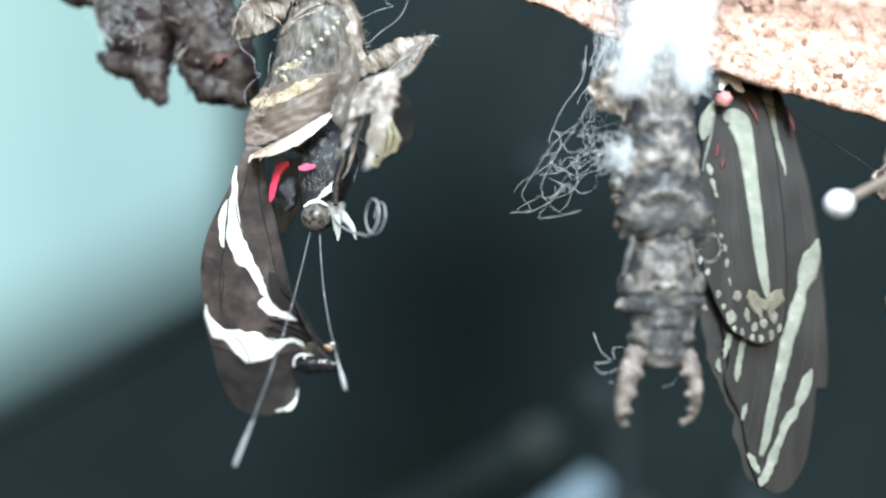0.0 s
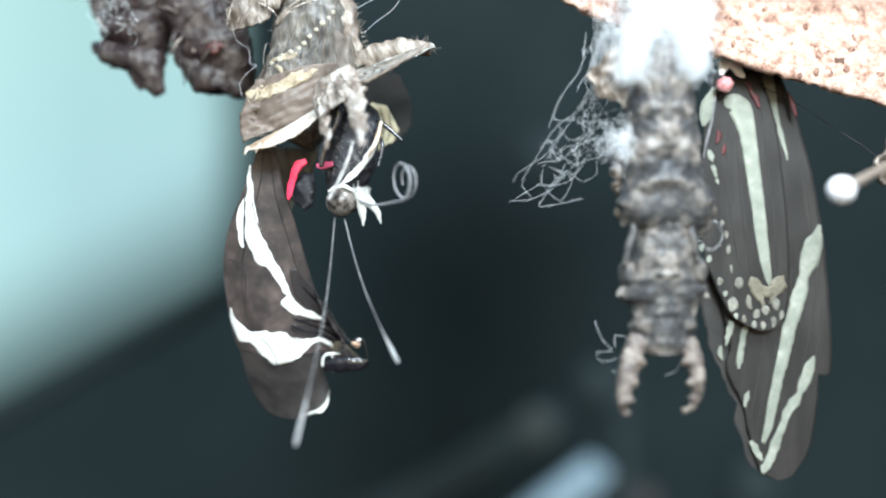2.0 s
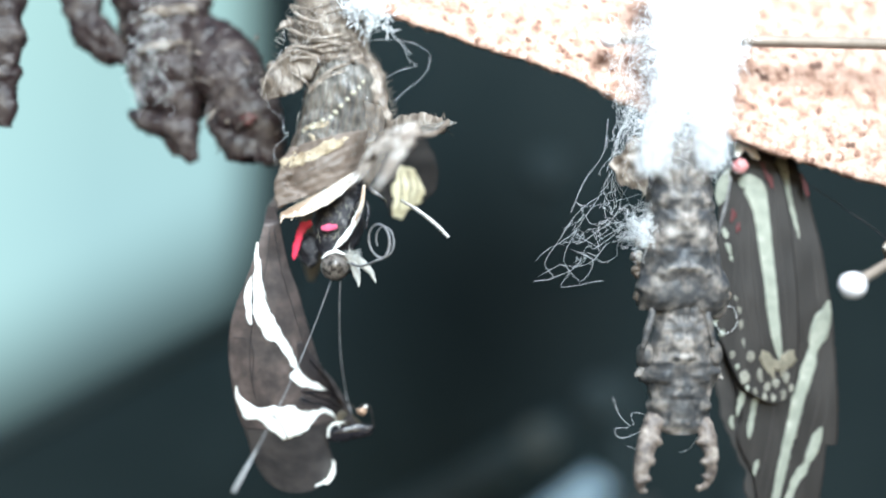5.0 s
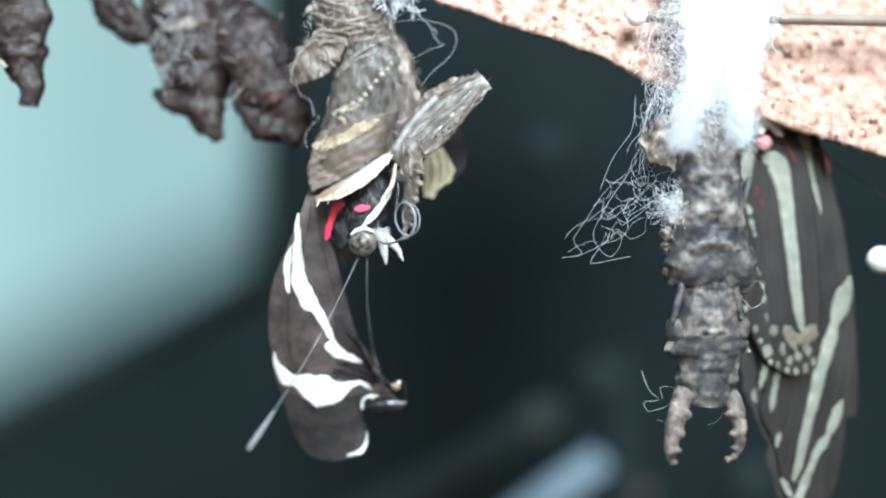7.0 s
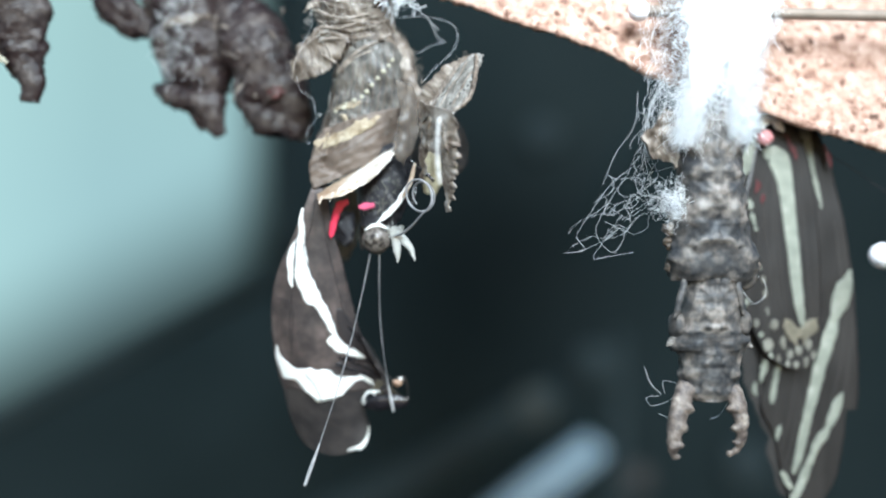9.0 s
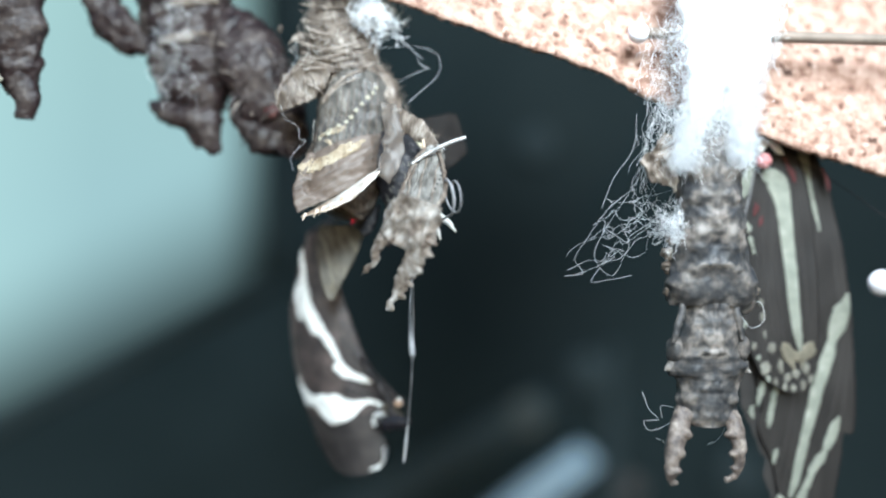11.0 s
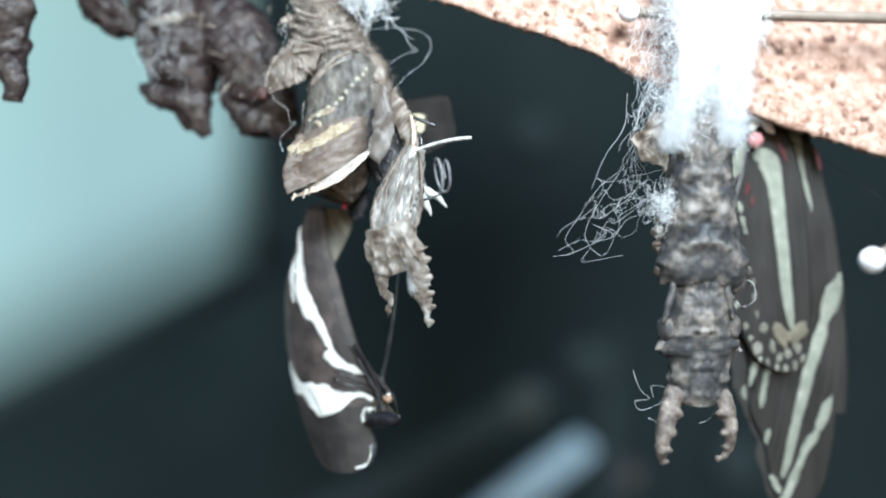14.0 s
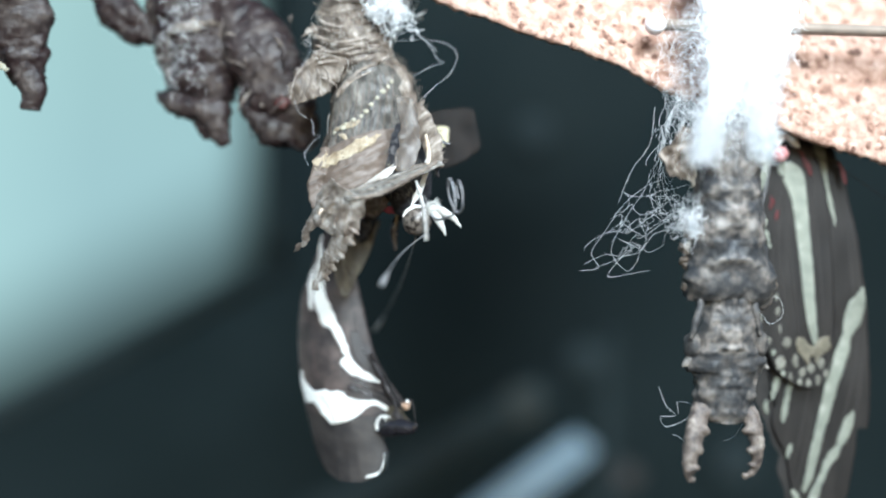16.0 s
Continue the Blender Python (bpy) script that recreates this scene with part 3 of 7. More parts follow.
# ---- hanging empty husk with silk ----
def pupa_husk():
    rows = [(24.08, 1, 13.71), (23.82, 0.6, 11.88), (23.55, 0.2, 10.32), (23.35, 0, 9.05), (23.29, -0.2, 7.03), (23.41, -0.3, 5.03), (23.39, -0.4, 3.28), (23.29, -0.4, 1.54), (23.34, -0.4, 0.05), (23.51, -0.3, -1.35), (23.7, 0, -2.3), (23.5, 0, -2.9), (23.45, 0, -3.7), (23.34, -0.2, -5.19), (23.24, -0.4, -6.67), (23.16, -0.5, -7.9), (23.21, -0.5, -8.7), (23.26, -0.5, -9.49), (23.18, -0.6, -10.87), (23.1, -0.7, -12.35), (23.1, -0.7, -13.04), (23.1, -0.7, -13.63)]
    wide = [2, 2.7, 3, 2.8, 2.75, 2.85, 3, 3.3, 3.6, 3.95, 3.85, 2.65, 2.5, 2.7, 2.9, 3.15, 3.55, 2.95, 2.65, 2.6, 2.35, 1.5]
    o = Vector((23.5, 0, 2.09))
    ob = thing("pupa_husk", o, "empty grey-brown lumpy pupa husk hanging from white silk", "pupa husk", "husks under the cork")
    mid = smooth(rows, 120)

    def axis(z):
        k = min(range(120), key=lambda i: abs(mid[i][2] - z))
        return mid[k][0]

    # mirrored relief: (distance from the middle, height, half width, half height, rise), in millimetres
    relief = [(1.5, 9.0, 0.8, 0.7, 0.5), (0, 8.5, 0.35, 2.6, 0.4), (1.5, 6.6, 0.9, 0.5, 0.5), (1.6, 3.4, 0.9, 0.75, 0.45), (0, 4.0, 0.4, 0.9, 0.35),
              (0, 2.0, 0.9, 0.8, -0.75), (1.3, 2.0, 0.5, 0.7, 0.3), (0.9, 0.6, 1.6, 0.22, 0.35), (3.2, -0.8, 0.9, 0.9, 0.6), (0.6, -0.7, 0.8, 0.9, -0.6),
              (2.0, -1.9, 0.5, 0.6, 0.45), (0.5, -3.2, 0.35, 0.9, -0.4), (0.6, -5.7, 0.45, 0.5, 0.4), (1.7, -4.4, 0.4, 0.8, 0.35), (0.6, -7.1, 1.5, 0.28, 0.35),
              (0.7, -8.4, 0.6, 0.8, -0.5), (1.4, -8.6, 0.5, 0.5, 0.4), (0.6, -9.8, 0.4, 0.35, 0.35), (1.9, -10.7, 0.45, 0.5, 0.4), (1.3, -12.0, 0.5, 0.6, -0.35), (0.5, -12.8, 0.5, 0.5, 0.3)]
    # mirrored markings: pale (+), mostly on the crests, and slate (-), mostly in the hollows
    marks = [(1.3, 9.0, 0.6, 0.5, 0.55), (0, 9.4, 0.3, 1.0, 0.45), (0, 7.0, 0.3, 0.8, 0.4), (1.35, 6.6, 0.85, 0.42, 0.7), (1.5, 3.5, 0.75, 0.7, 0.62), (0.05, 3.9, 0.3, 0.9, 0.5),
             (0.1, 2.1, 0.8, 0.7, -0.8), (1.0, 0.65, 1.5, 0.2, 0.75), (0.6, -0.6, 0.8, 0.8, -0.8), (2.3, 0.0, 0.6, 0.6, 0.35), (0.3, -3.0, 1.0, 1.0, -0.35), (0.5, -5.7, 0.4, 0.45, 0.6),
             (1.6, -5.4, 0.3, 0.9, -0.5), (0.5, -7.1, 1.1, 0.3, 0.95), (0.6, -8.6, 0.8, 0.9, -0.7), (1.5, -8.7, 0.5, 0.5, 0.5), (0.6, -9.9, 0.35, 0.3, 0.6), (1.8, -10.6, 0.4, 0.4, 0.7),
             (1.2, -11.9, 0.45, 0.5, -0.5), (1.7, -12.6, 0.4, 0.6, 0.45), (0.6, -12.9, 0.5, 0.4, 0.45), (1.2, 5.2, 1.2, 0.5, -0.35), (1.2, 10.4, 1.0, 0.4, -0.4), (2.0, 7.6, 0.5, 0.7, -0.3)]

    def swell(table, dx, z):
        return sum(h * math.exp(-((abs(dx) - a) / b) ** 2 - ((z - c) / d) ** 2) for a, c, b, d, h in table)

    def knobbly(p, s, an):
        dx = p.x - axis(p.z)
        q = (abs(dx), p.y, p.z)
        side = abs(math.cos(an)) ** 6
        return 0.16 * wob(q, 1.3, 1) + 0.12 * wob(q, 0.55, 2) + side * 0.35 * wob(q, 0.8, 6) + (0.8 * swell(relief, dx + 0.3 * wob(q, 0.9, 11), p.z + 0.22 * abs(dx) + 0.4 * wob(q, 0.9, 12)) if p.y < 0.6 else 0)

    thick = [p[0] for p in smooth([(w,) for w in wide], 200)]
    body = part("body", tube(rows, wide, 120, 260, lambda s: 2.5 * (1 - 0.35 * s * s) / thick[min(int(s * 199), 199)], knobbly), HUSK, ob)
    mark = body.data.attributes.new("mark", "FLOAT", "POINT")
    for v in body.data.vertices:
        p = ORIGIN[body] + v.co / MM
        dx = p.x - axis(p.z)
        q = (abs(dx), p.y, p.z)
        w, u = wob(q, 0.8, 8), wob(q, 0.7, 9)
        mark.data[v.index].value = max(-1, min(1, 0.9 * swell(marks, dx + 0.5 * w, p.z + 0.7 * u + 0.25 * abs(dx)) + 0.35 * wob(q, 0.9, 3)))

    def toothed(inner):
        def f(p, s, an):
            return 0.5 * max(0, math.sin(s * 27 + 0.6)) * max(0, inner * math.cos(an)) * (1 - 0.4 * s) + 0.14 * wob(p, 0.5, 5)
        return f

    left = [(21.04, -1.2, -12.37), (20.45, -2, -13.52), (19.89, -2.7, -14.86), (19.48, -3.2, -16.3), (19.38, -3.4, -17.46), (19.48, -3.4, -18.28)]
    right = [(24.99, -1.2, -12.52), (25.31, -1.9, -13.73), (25.48, -2.3, -15.12), (25.5, -2.4, -16.56), (25.21, -2.4, -17.58), (24.38, -2.4, -18.36)]
    part("horn", tube(left, [0.83, 0.83, 0.78, 0.63, 0.49, 0.15], 28, 90, 0.8, toothed(1)), HORN, ob, "toothed tan horn")
    part("horn", tube(right, [0.68, 0.73, 0.63, 0.49, 0.29, 0.1], 28, 90, 0.8, toothed(-1)), HORN, ob, "toothed tan horn")
    for line in ([(20.77, -1.5, -3.04), (20.5, -1.8, -4.11), (20.11, -2, -5.32), (19.82, -2, -6.39)], [(25.39, -1.5, -3.04), (25.49, -1.8, -4.11), (25.74, -1.8, -5.24), (25.93, -1.8, -6.12)]):
        part("strut", tube(line, [0.29, 0.34, 0.29, 0.2], 12, 40, 0.8, lambda p, s, an: 0.08 * wob(p, 0.5, 6)), HUSK, ob, "bluish side strut")
    for at, w in (((20.35, -0.8, -7.13), 19), ((26.15, -0.8, -6.88), 15)):
        c = Vector(at)
        part("side_lobe", blob(c, (w * 0.05, 0.9, 1.2), 0.25, 0.8, w), HUSK, ob)
    for at, w in (((19.86, -1, -8.55), -1), ((26.28, -1, -8.65), 1)):
        c = Vector(at)
        part("spur", tube([c - Vector((w * 0.9, 0, 0)), c, c + Vector((w * 0.55, -0.2, -0.35))], [0.75, 0.5, 0.08], 16, 24, 0.7, lambda p, s, an: 0.12 * wob(p, 0.4, 7)), HUSK_PALE, ob)
    cup = lambda x, z: -0.9 + 0.30 * (x - 18.6) ** 2 * 0.4 + 0.55 * wob((x, 0, z), 0.9, 3)
    part("flange", leaf([(19.4, 11.8), (17.8, 10.25), (17.35, 9.35), (17.75, 8.15), (18.6, 7.5), (19.6, 7.45)], [(21.05, 11.45), (20.95, 10.25), (20.9, 9.35), (20.8, 8.3), (20.65, 7.45), (20.3, 6.95)],
         cup, 60, 36, 0.5, 0.5, 2), HUSK_TAN, ob, "ragged tan side flange")
    for at, w in (((19.66, -0.6, 1.44), 0.55), ((19.58, -0.5, 0.25), 0.45), ((19.91, -0.8, 2.62), 0.5), ((19.7, -0.4, -0.2), 0.35), ((19.91, -0.6, -2.04), 0.6), ((27.1, -0.6, -1.84), 0.6), ((20.33, -0.7, -2.53), 0.5), ((26.48, -0.7, -2.43), 0.45)):
        part("crumb", blob(at, (w, w * 0.8, w * 0.9), 0.7, 0.6, w * 9), HUSK_TAN, ob)
    return ob


husk = pupa_husk()
far = copy_thing(husk, place(48.2, 6.5, -5.0, 0, 0, 24))
far["label"] = "second grey-brown lumpy pupa husk at the end of the cork"


def silk_pad():
    ob = thing("silk_pad", (26, -1, 19.28), "dense dazzling white silk pad spun on the cork around the husk", "silk")

    def fluffy(p, s, an):
        return 0.55 * wob(p, 1.9, 8) + 0.3 * wob(p, 0.7, 9) + 0.12 * wob(p, 0.25, 7)

    lobes = (([(25.74, 5, 29.72), (24.47, 2, 24.11), (23.64, -0.2, 19.5), (22.97, -1.2, 16.31), (21.87, -2, 13.71), (20.98, -2.4, 11.71), (20.35, -2.6, 9.74), (20.08, -2.5, 8.68)], [5, 4.2, 3.2, 2.4, 1.6, 1.1, 0.65, 0.3]),
             ([(28.29, 5, 29.72), (27.23, 2, 24.11), (26.34, -0.2, 19.5), (25.64, -1, 16.35), (25.37, -1.4, 14.06), (25.33, -2, 12.01), (25.51, -2.2, 10.18), (25.74, -2.1, 8.73)], [4.25, 3.7, 3.1, 2.3, 1.5, 1, 0.6, 0.25]))
    for path, rad in lobes:
        part("pad", tube(path, [r * k for r, k in zip(rad, (0.9, 0.84, 0.78, 0.72, 0.6, 0.5, 0.4, 0.4))], 44, 90, 0.6, fluffy), SILK, ob)
    # fine floss that leaves the pad downwards and sideways
    b = bmesh.new()
    for k in range(6000):
        path, rad = lobes[k % 2]
        s = rng.random() * (len(path) - 1.6)
        i = int(s)
        c = Vector(path[i]).lerp(Vector(path[i + 1]), s - i)
        r = rad[i] + (rad[i + 1] - rad[i]) * (s - i)
        an = rng.uniform(0, 6.283)
        a = c + Vector((math.cos(an) * r * rng.uniform(0.3, 1.0), -abs(math.sin(an)) * r * 0.5, 0))
        way = Vector((math.cos(an) * rng.uniform(0.0, 1.3) + rng.gauss(0, 0.3), rng.uniform(-0.5, 0.1), rng.uniform(-1.6, 0.3)))
        if c.z > 15 and math.cos(an) > 0:
            way.x *= 0.35
        pts = wander(a, a + way * rng.uniform(0.4, 1.5), 0.2, 5, k)
        tube(pts, [0.014 - 0.0018 * j for j in range(6)], 3, 11, 1, None, b, False)
    # the web over the edge of the cork and down to the flange
    for k in range(95):
        a = Vector((20.55, -1, 19.81)) + Vector((rng.uniform(-2.8, 1.6), rng.uniform(-0.5, 1.2), rng.uniform(-3.5, 3.0)))
        pts = wander(a, a + Vector((rng.gauss(-0.5, 1.3), rng.uniform(-0.8, 0.5), rng.uniform(-4.6, -0.6))), 0.35, 7, 4000 + k)
        tube(pts, [0.009] * len(pts), 4, 22, 1, None, b, False)
    for k in range(40):
        a = Vector((19.26, -0.6, 13.7)) + Vector((rng.uniform(-0.8, 1.6), rng.uniform(-0.6, 0.6), rng.uniform(-1.0, 1.4)))
        pts = wander(a, a + Vector((rng.gauss(0.2, 0.7), rng.uniform(-0.6, 0.3), rng.uniform(-4.2, -1.0))), 0.35, 7, 4200 + k)
        tube(pts, [0.012] * len(pts), 4, 22, 1, None, b, False)
    # a small fluffy knot on the flank of the husk
    for k in range(170):
        a = Vector((19.91, -1.6, 3.58)) + Vector((rng.gauss(-0.1, 0.55), rng.uniform(-0.6, 0.6), rng.gauss(0, 0.75)))
        pts = wander(a, a + Vector([rng.uniform(-1.0, 1.0) for _ in range(3)]), 0.3, 6, 4400 + k)
        tube(pts, [0.011] * len(pts), 3, 14, 1, None, b, False)
    tagged(part("silk_floss", b, SILK, ob), kind="stuff")
    return ob


silk_pad()


def loose_threads():
    ob = thing("silk_tangle", (16.49, 1, 5.62), "tangle of loose curly pale silk threads beside the husk", "silk")
    for k in range(12):
        a = Vector((19.17, 2.5, 15.24)) + Vector((rng.uniform(-1.2, 2.0), rng.uniform(-1, 0.6), rng.uniform(-0.5, 1)))
        c = Vector((17.2, 2, 7.22)) + Vector((rng.uniform(-1.0, 2.4), rng.uniform(-1.2, 0.8), rng.uniform(-2, 2)))
        pts = wander(a, c, 0.42, 30, 300 + k)
        part("thread", tube(pts, [0.009] * 31, 5, 80, 1, None, None, False), THREAD, ob)
    for k in range(11):
        a = Vector((19.28, 1, 4.6)) + Vector((rng.uniform(-1.6, 1.5), rng.uniform(-1, 0.6), rng.uniform(-1.6, 2.2)))
        s = rng.random()
        c = Vector((16.18, 2, 5.68)).lerp(Vector((11.81, 3, -0.47)), s ** 0.7) + Vector((rng.uniform(-1.6, 1.6), rng.uniform(-1.5, 1.2), rng.uniform(-1.8, 2.2)))
        pts = wander(a, c, 0.8, 30, 500 + k)
        part("thread", tube(pts, [0.009] * 31, 5, 110, 1, None, None, False), THREAD, ob)
    for line in ([(17.1, 1.5, 7.18), (14.72, 1, 5.36), (13.03, 1.5, 2.85), (11.88, 2, 0.82), (12.59, 2, -0.46), (10.8, 2, -0.77)],
                 [(16.49, 1, 6.63), (14.39, 0.5, 3.57), (13.46, 1, 1.06), (15.06, 1.5, -0.71), (15.99, 1, 1.06), (14.22, 1, 2.07)],
                 [(17.66, 3, 14.03), (17.1, 2, 10.8), (15.32, 1.5, 8.19), (14.07, 1, 5.36)],
                 [(14.05, 1.5, 0.05), (13.28, 1.5, -1.22), (14.81, 1.5, -1.07), (16.85, 1, -0.66)]):
        part("thread", tube(line, [0.008] * len(line), 5, 50, 1, None, None, False), THREAD, ob)
    # small curl beside the lower horn
    for line in ([(17.81, 1, -10.98), (18.31, 0.5, -12.52), (19.16, 0.5, -13.43), (17.91, 0.5, -13.63), (18.41, 0.5, -14.44), (20.17, 0.5, -13.78), (20.67, 0.5, -12.52), (19.41, 0.5, -12.27), (19.52, 0.5, -13.28)],
                 [(19.01, 0.5, -15.14), (19.67, 0.5, -15.44), (20.22, 0.5, -16.04)], [(25.05, 0, -14.05), (24.3, 0, -15.2), (23.4, 0, -15.55)],
                 [(25.99, -1, -2.91), (27.72, -1, -2.91), (28.06, -1, -4.4), (26.98, -1, -5.14), (26.09, -1, -4.15)]):
        part("thread", tube(line, [0.012] * len(line), 5, 50, 1, None, None, False), THREAD, ob)


loose_threads()


# ---- resting zebra-striped butterfly with closed wings ----
def resting_butterfly():
    ob = thing("resting_butterfly", (33.08, 9.5, 11.54), "resting black butterfly with pale cream stripes, wings closed, hanging under cork", "butterfly", "butterflies")

    def bow(x, z):
        return 10.0 + 0.12 * wob((x, 0, z), 5)

    fore = part("forewing", leaf([(31.55, 13.2), (30.99, 7.89), (30.66, 1.17), (30.43, -4.42), (30.99, -10.01), (31.78, -13.93)] + [(31.32, -15.76), (32.03, -17.77), (32.84, -19.46), (33.33, -21.72), (33.72, -23.46), (34.31, -25.4), (35.24, -26.14)],
                [(36.03, 13.2), (38.04, 8.73), (39.27, 3.97), (40.06, 0.06), (40.67, -3.86), (41.01, -8.34), (41.18, -12.25), (41.12, -16.45)] + [(40.16, -16.25), (39.84, -18.88), (39.42, -21.5), (38.69, -24.12), (37.34, -26), (36.07, -26.51)], bow, 110, 30, 0.12, 0.12), WING_OLD, ob, "dull black forewing")
    part("forewing", leaf([(29.02, -6.69), (29.25, -11.19), (29.7, -12.32)] + [(29.29, -10.94), (29.74, -12.65), (29.93, -14.13), (30.59, -15.63), (31.41, -17.65), (32.33, -19.24), (32.09, -20.93), (32.9, -23.05), (33.09, -24.32), (33.97, -25.59), (35.32, -26.34)], [(34.65, -6.69), (34.65, -11.75), (34.65, -14.57)] + [(33.13, -13.1), (33.37, -14.69), (33.6, -16.29), (33.84, -17.88), (34.07, -19.47), (34.32, -20.79), (34.83, -21.85), (35.07, -22.91), (35.31, -23.96), (35.56, -25.02), (35.75, -26.23)],
         lambda x, z: 10.45 + 0.08 * wob((x, 2, z), 3), 110, 16, 0.12, 0.25, 5), WING_FAR, ob, "dark ragged far forewing")
    on = surface_of(fore)
    for name, line in (("stripe", [(40.22, -2.63, 0.22), (40.06, -3.58, 0.95), (39.72, -4.42, 1.62), (39.27, -5.99, 1.73), (38.71, -7.5, 0.9), (38.43, -8.78, 1.34), (37.76, -10.85, 1.29), (37.26, -12.36, 1.29), (36.81, -14.49, 1.12), (36.36, -16.06, 1.06), (36.03, -17.4, 1.01), (35.53, -19.8, 0.84), (35.08, -21.76, 0.78), (34.63, -22.99, 0.28)]),
                       ("stripe", [(39.55, -14.88, 0.16), (39.17, -15.82, 0.9), (38.72, -17.14, 1.12), (38.12, -18.45, 0.53), (37.63, -19.18, 1.06), (36.98, -20.12, 0.75), (36.49, -21.38, 0.64), (35.93, -22.79, 0.8), (35.33, -24.36, 0.8), (34.78, -25.35, 0.75), (34.51, -25.77, 0.16)]),
                       ("stripe", [(33.34, -11.97, 0.5), (33.01, -12.92, 0.56), (32.73, -14.38, 0.56), (32.56, -15.5, 0.5), (32.45, -16.06, 0.17)]), ("stripe", [(31.89, -11.58, 0.56), (31.66, -12.53, 0.56), (31.44, -13.48, 0.39), (31.33, -13.93, 0.11)]),
                       ("stripe", [(33.4, -18.13, 0.22), (33.18, -18.85, 0.5), (33.01, -19.64, 0.17)]), ("streak", [(35.41, 13.04, 1.34), (35.64, 11.47, 1.01), (36.14, 9.29, 0.67), (36.59, 7.05, 0.5), (37.04, 5.09, 0.34), (37.43, 3.41, 0.11)]),
                       ("stripe", [(33.52, -22.77, 0.16), (33.82, -23.3, 0.64), (34.18, -23.99, 0.64), (34.48, -24.62, 0.21)])):
        part(name, ribbon(line, on, 60, 6, 0.06, 0.04, 0.16, 3), CREAM, fore, "pale cream scales")
    part("stripe", ribbon([(30.97, -13.91, 0.23), (30.85, -14.58, 0.45), (31.08, -15.26, 0.17)], lambda x, z: 10.35, 12, 4, 0.06, 0.04, 0.15, 3), CREAM, ob, "pale cream dash")

    def bow2(x, z):
        return 9.0 + 0.12 * wob((x, 4, z), 4)

    hind = part("hindwing", leaf([(30.33, 11.57), (29.56, 8.36), (29.22, 5.04), (28.89, 1.16), (28.67, -2.71), (29.28, -5.76), (30.22, -8.25), (31.33, -10.57), (32.88, -11.9), (34.43, -12.51)], [(34.21, 11.79), (35.65, 8.36), (36.31, 5.04), (36.7, 1.16), (36.97, -2.71), (37.08, -6.31), (36.97, -9.08), (36.64, -10.9), (35.87, -12.01), (34.65, -12.51)], bow2, 90, 30, 0.12, 0.10), WING_OLD, ob, "dull black hindwing")
    on = surface_of(hind)
    part("stripe", ribbon([(31.44, 8.36, 0.44), (31.88, 8.75, 1.66), (32.71, 8.19, 2.21), (33.27, 6.59, 1.72), (33.54, 5.04, 1.49), (33.87, 2.27, 1.38), (34.21, -0.5, 1.27), (34.48, -3.27, 1.16), (34.76, -5.48, 1), (35.04, -7.25, 0.72), (35.2, -8.36, 0.22)], on, 70, 7, 0.06, 0.04, 0.07, 6), CREAM, hind, "pale cream scales")
    part("patch", ribbon([(30.55, 10.24, 0.33), (30.11, 9.46, 0.89), (29.72, 8.47, 1.27), (29.5, 7.47, 1.11), (29.34, 6.59, 0.33)], on, 24, 5, 0.06, 0.04, 0.08, 7), CREAM, hind)
    for line in ([(33.43, -7.47, 0.22), (33.87, -8.25, 1.22), (34.32, -9.46, 0.66), (34.54, -10.13, 0.17)], [(36.53, -7.36, 0.22), (36.09, -8.14, 1.33), (35.53, -9.35, 0.66), (35.2, -10.02, 0.17)], [(34.1, -8.25, 0.33), (34.98, -8.86, 0.89), (35.87, -8.47, 0.33)]):
        part("patch", ribbon(line, on, 24, 6, 0.07, 0.04, 0.3, 8), BUFF, hind, "buff scales")
    spots = [(29.94, 3.82, 0.5, 1.11), (30.28, 2.38, 0.44, 1.11), (30.55, 1.44, 0.28, 0.55), (30.94, -2.38, 0.33, 0.44), (31.27, -3.54, 0.28, 0.77), (31.44, -4.93, 0.44, 0.83), (31.72, -6.7, 0.22, 0.77), (32.38, -8.03, 0.72, 1), (33.27, -9.8, 0.5, 1.33), (31.77, -10.02, 0.89, 1.33), (33.93, -10.9, 0.55, 0.83), (34.76, -10.57, 0.72, 0.83), (35.76, -10.02, 0.66, 1.22), (30.61, -7.86, 0.5, 0.72), (32.77, -11.35, 0.39, 0.66), (33.71, -11.84, 0.5, 0.66), (34.48, -11.96, 0.5, 0.72), (35.48, -11.68, 0.5, 0.94), (36.25, -11.01, 0.39, 0.83), (28.84, -3.43, 0.44, 0.61), (28.95, -4.7, 0.5, 0.72), (29.67, -5.76, 0.44, 0.66), (32.1, -11.07, 0.39, 0.55), (31.11, -9.02, 0.33, 0.55)]
    for k, (x, z, w, h) in enumerate(spots):
        lean = 0.16 * h if k < 3 else rng.uniform(-0.15, 0.1) * h
        part("spot", ribbon([(x - lean, z + h * 0.52, w * 0.35), (x - lean * 0.4, z + h * 0.2, w), (x + lean * 0.3, z - h * 0.2, w * 0.95), (x + lean, z - h * 0.52, w * 0.3)], on, 10, 5, 0.07, 0.04, 0.14, k), CREAM if k < 3 or k > 18 else DULL_SPOT, hind)
    part("edge_line", ribbon([(30.5, 9.46, 0.17), (30.11, 7.25, 0.22), (29.56, 5.04, 0.28), (29.22, 3.6, 0.22)], on, 24, 3, 0.08, 0.05, 0.05, 3), FEELER, hind, "pale wing edge")
    part("shoulder", blob((31.09, 7.9, 10.27), (0.78, 0.6, 0.72), 0.3, 0.5), ROSE_TUFT, ob, "round dull red tuft")
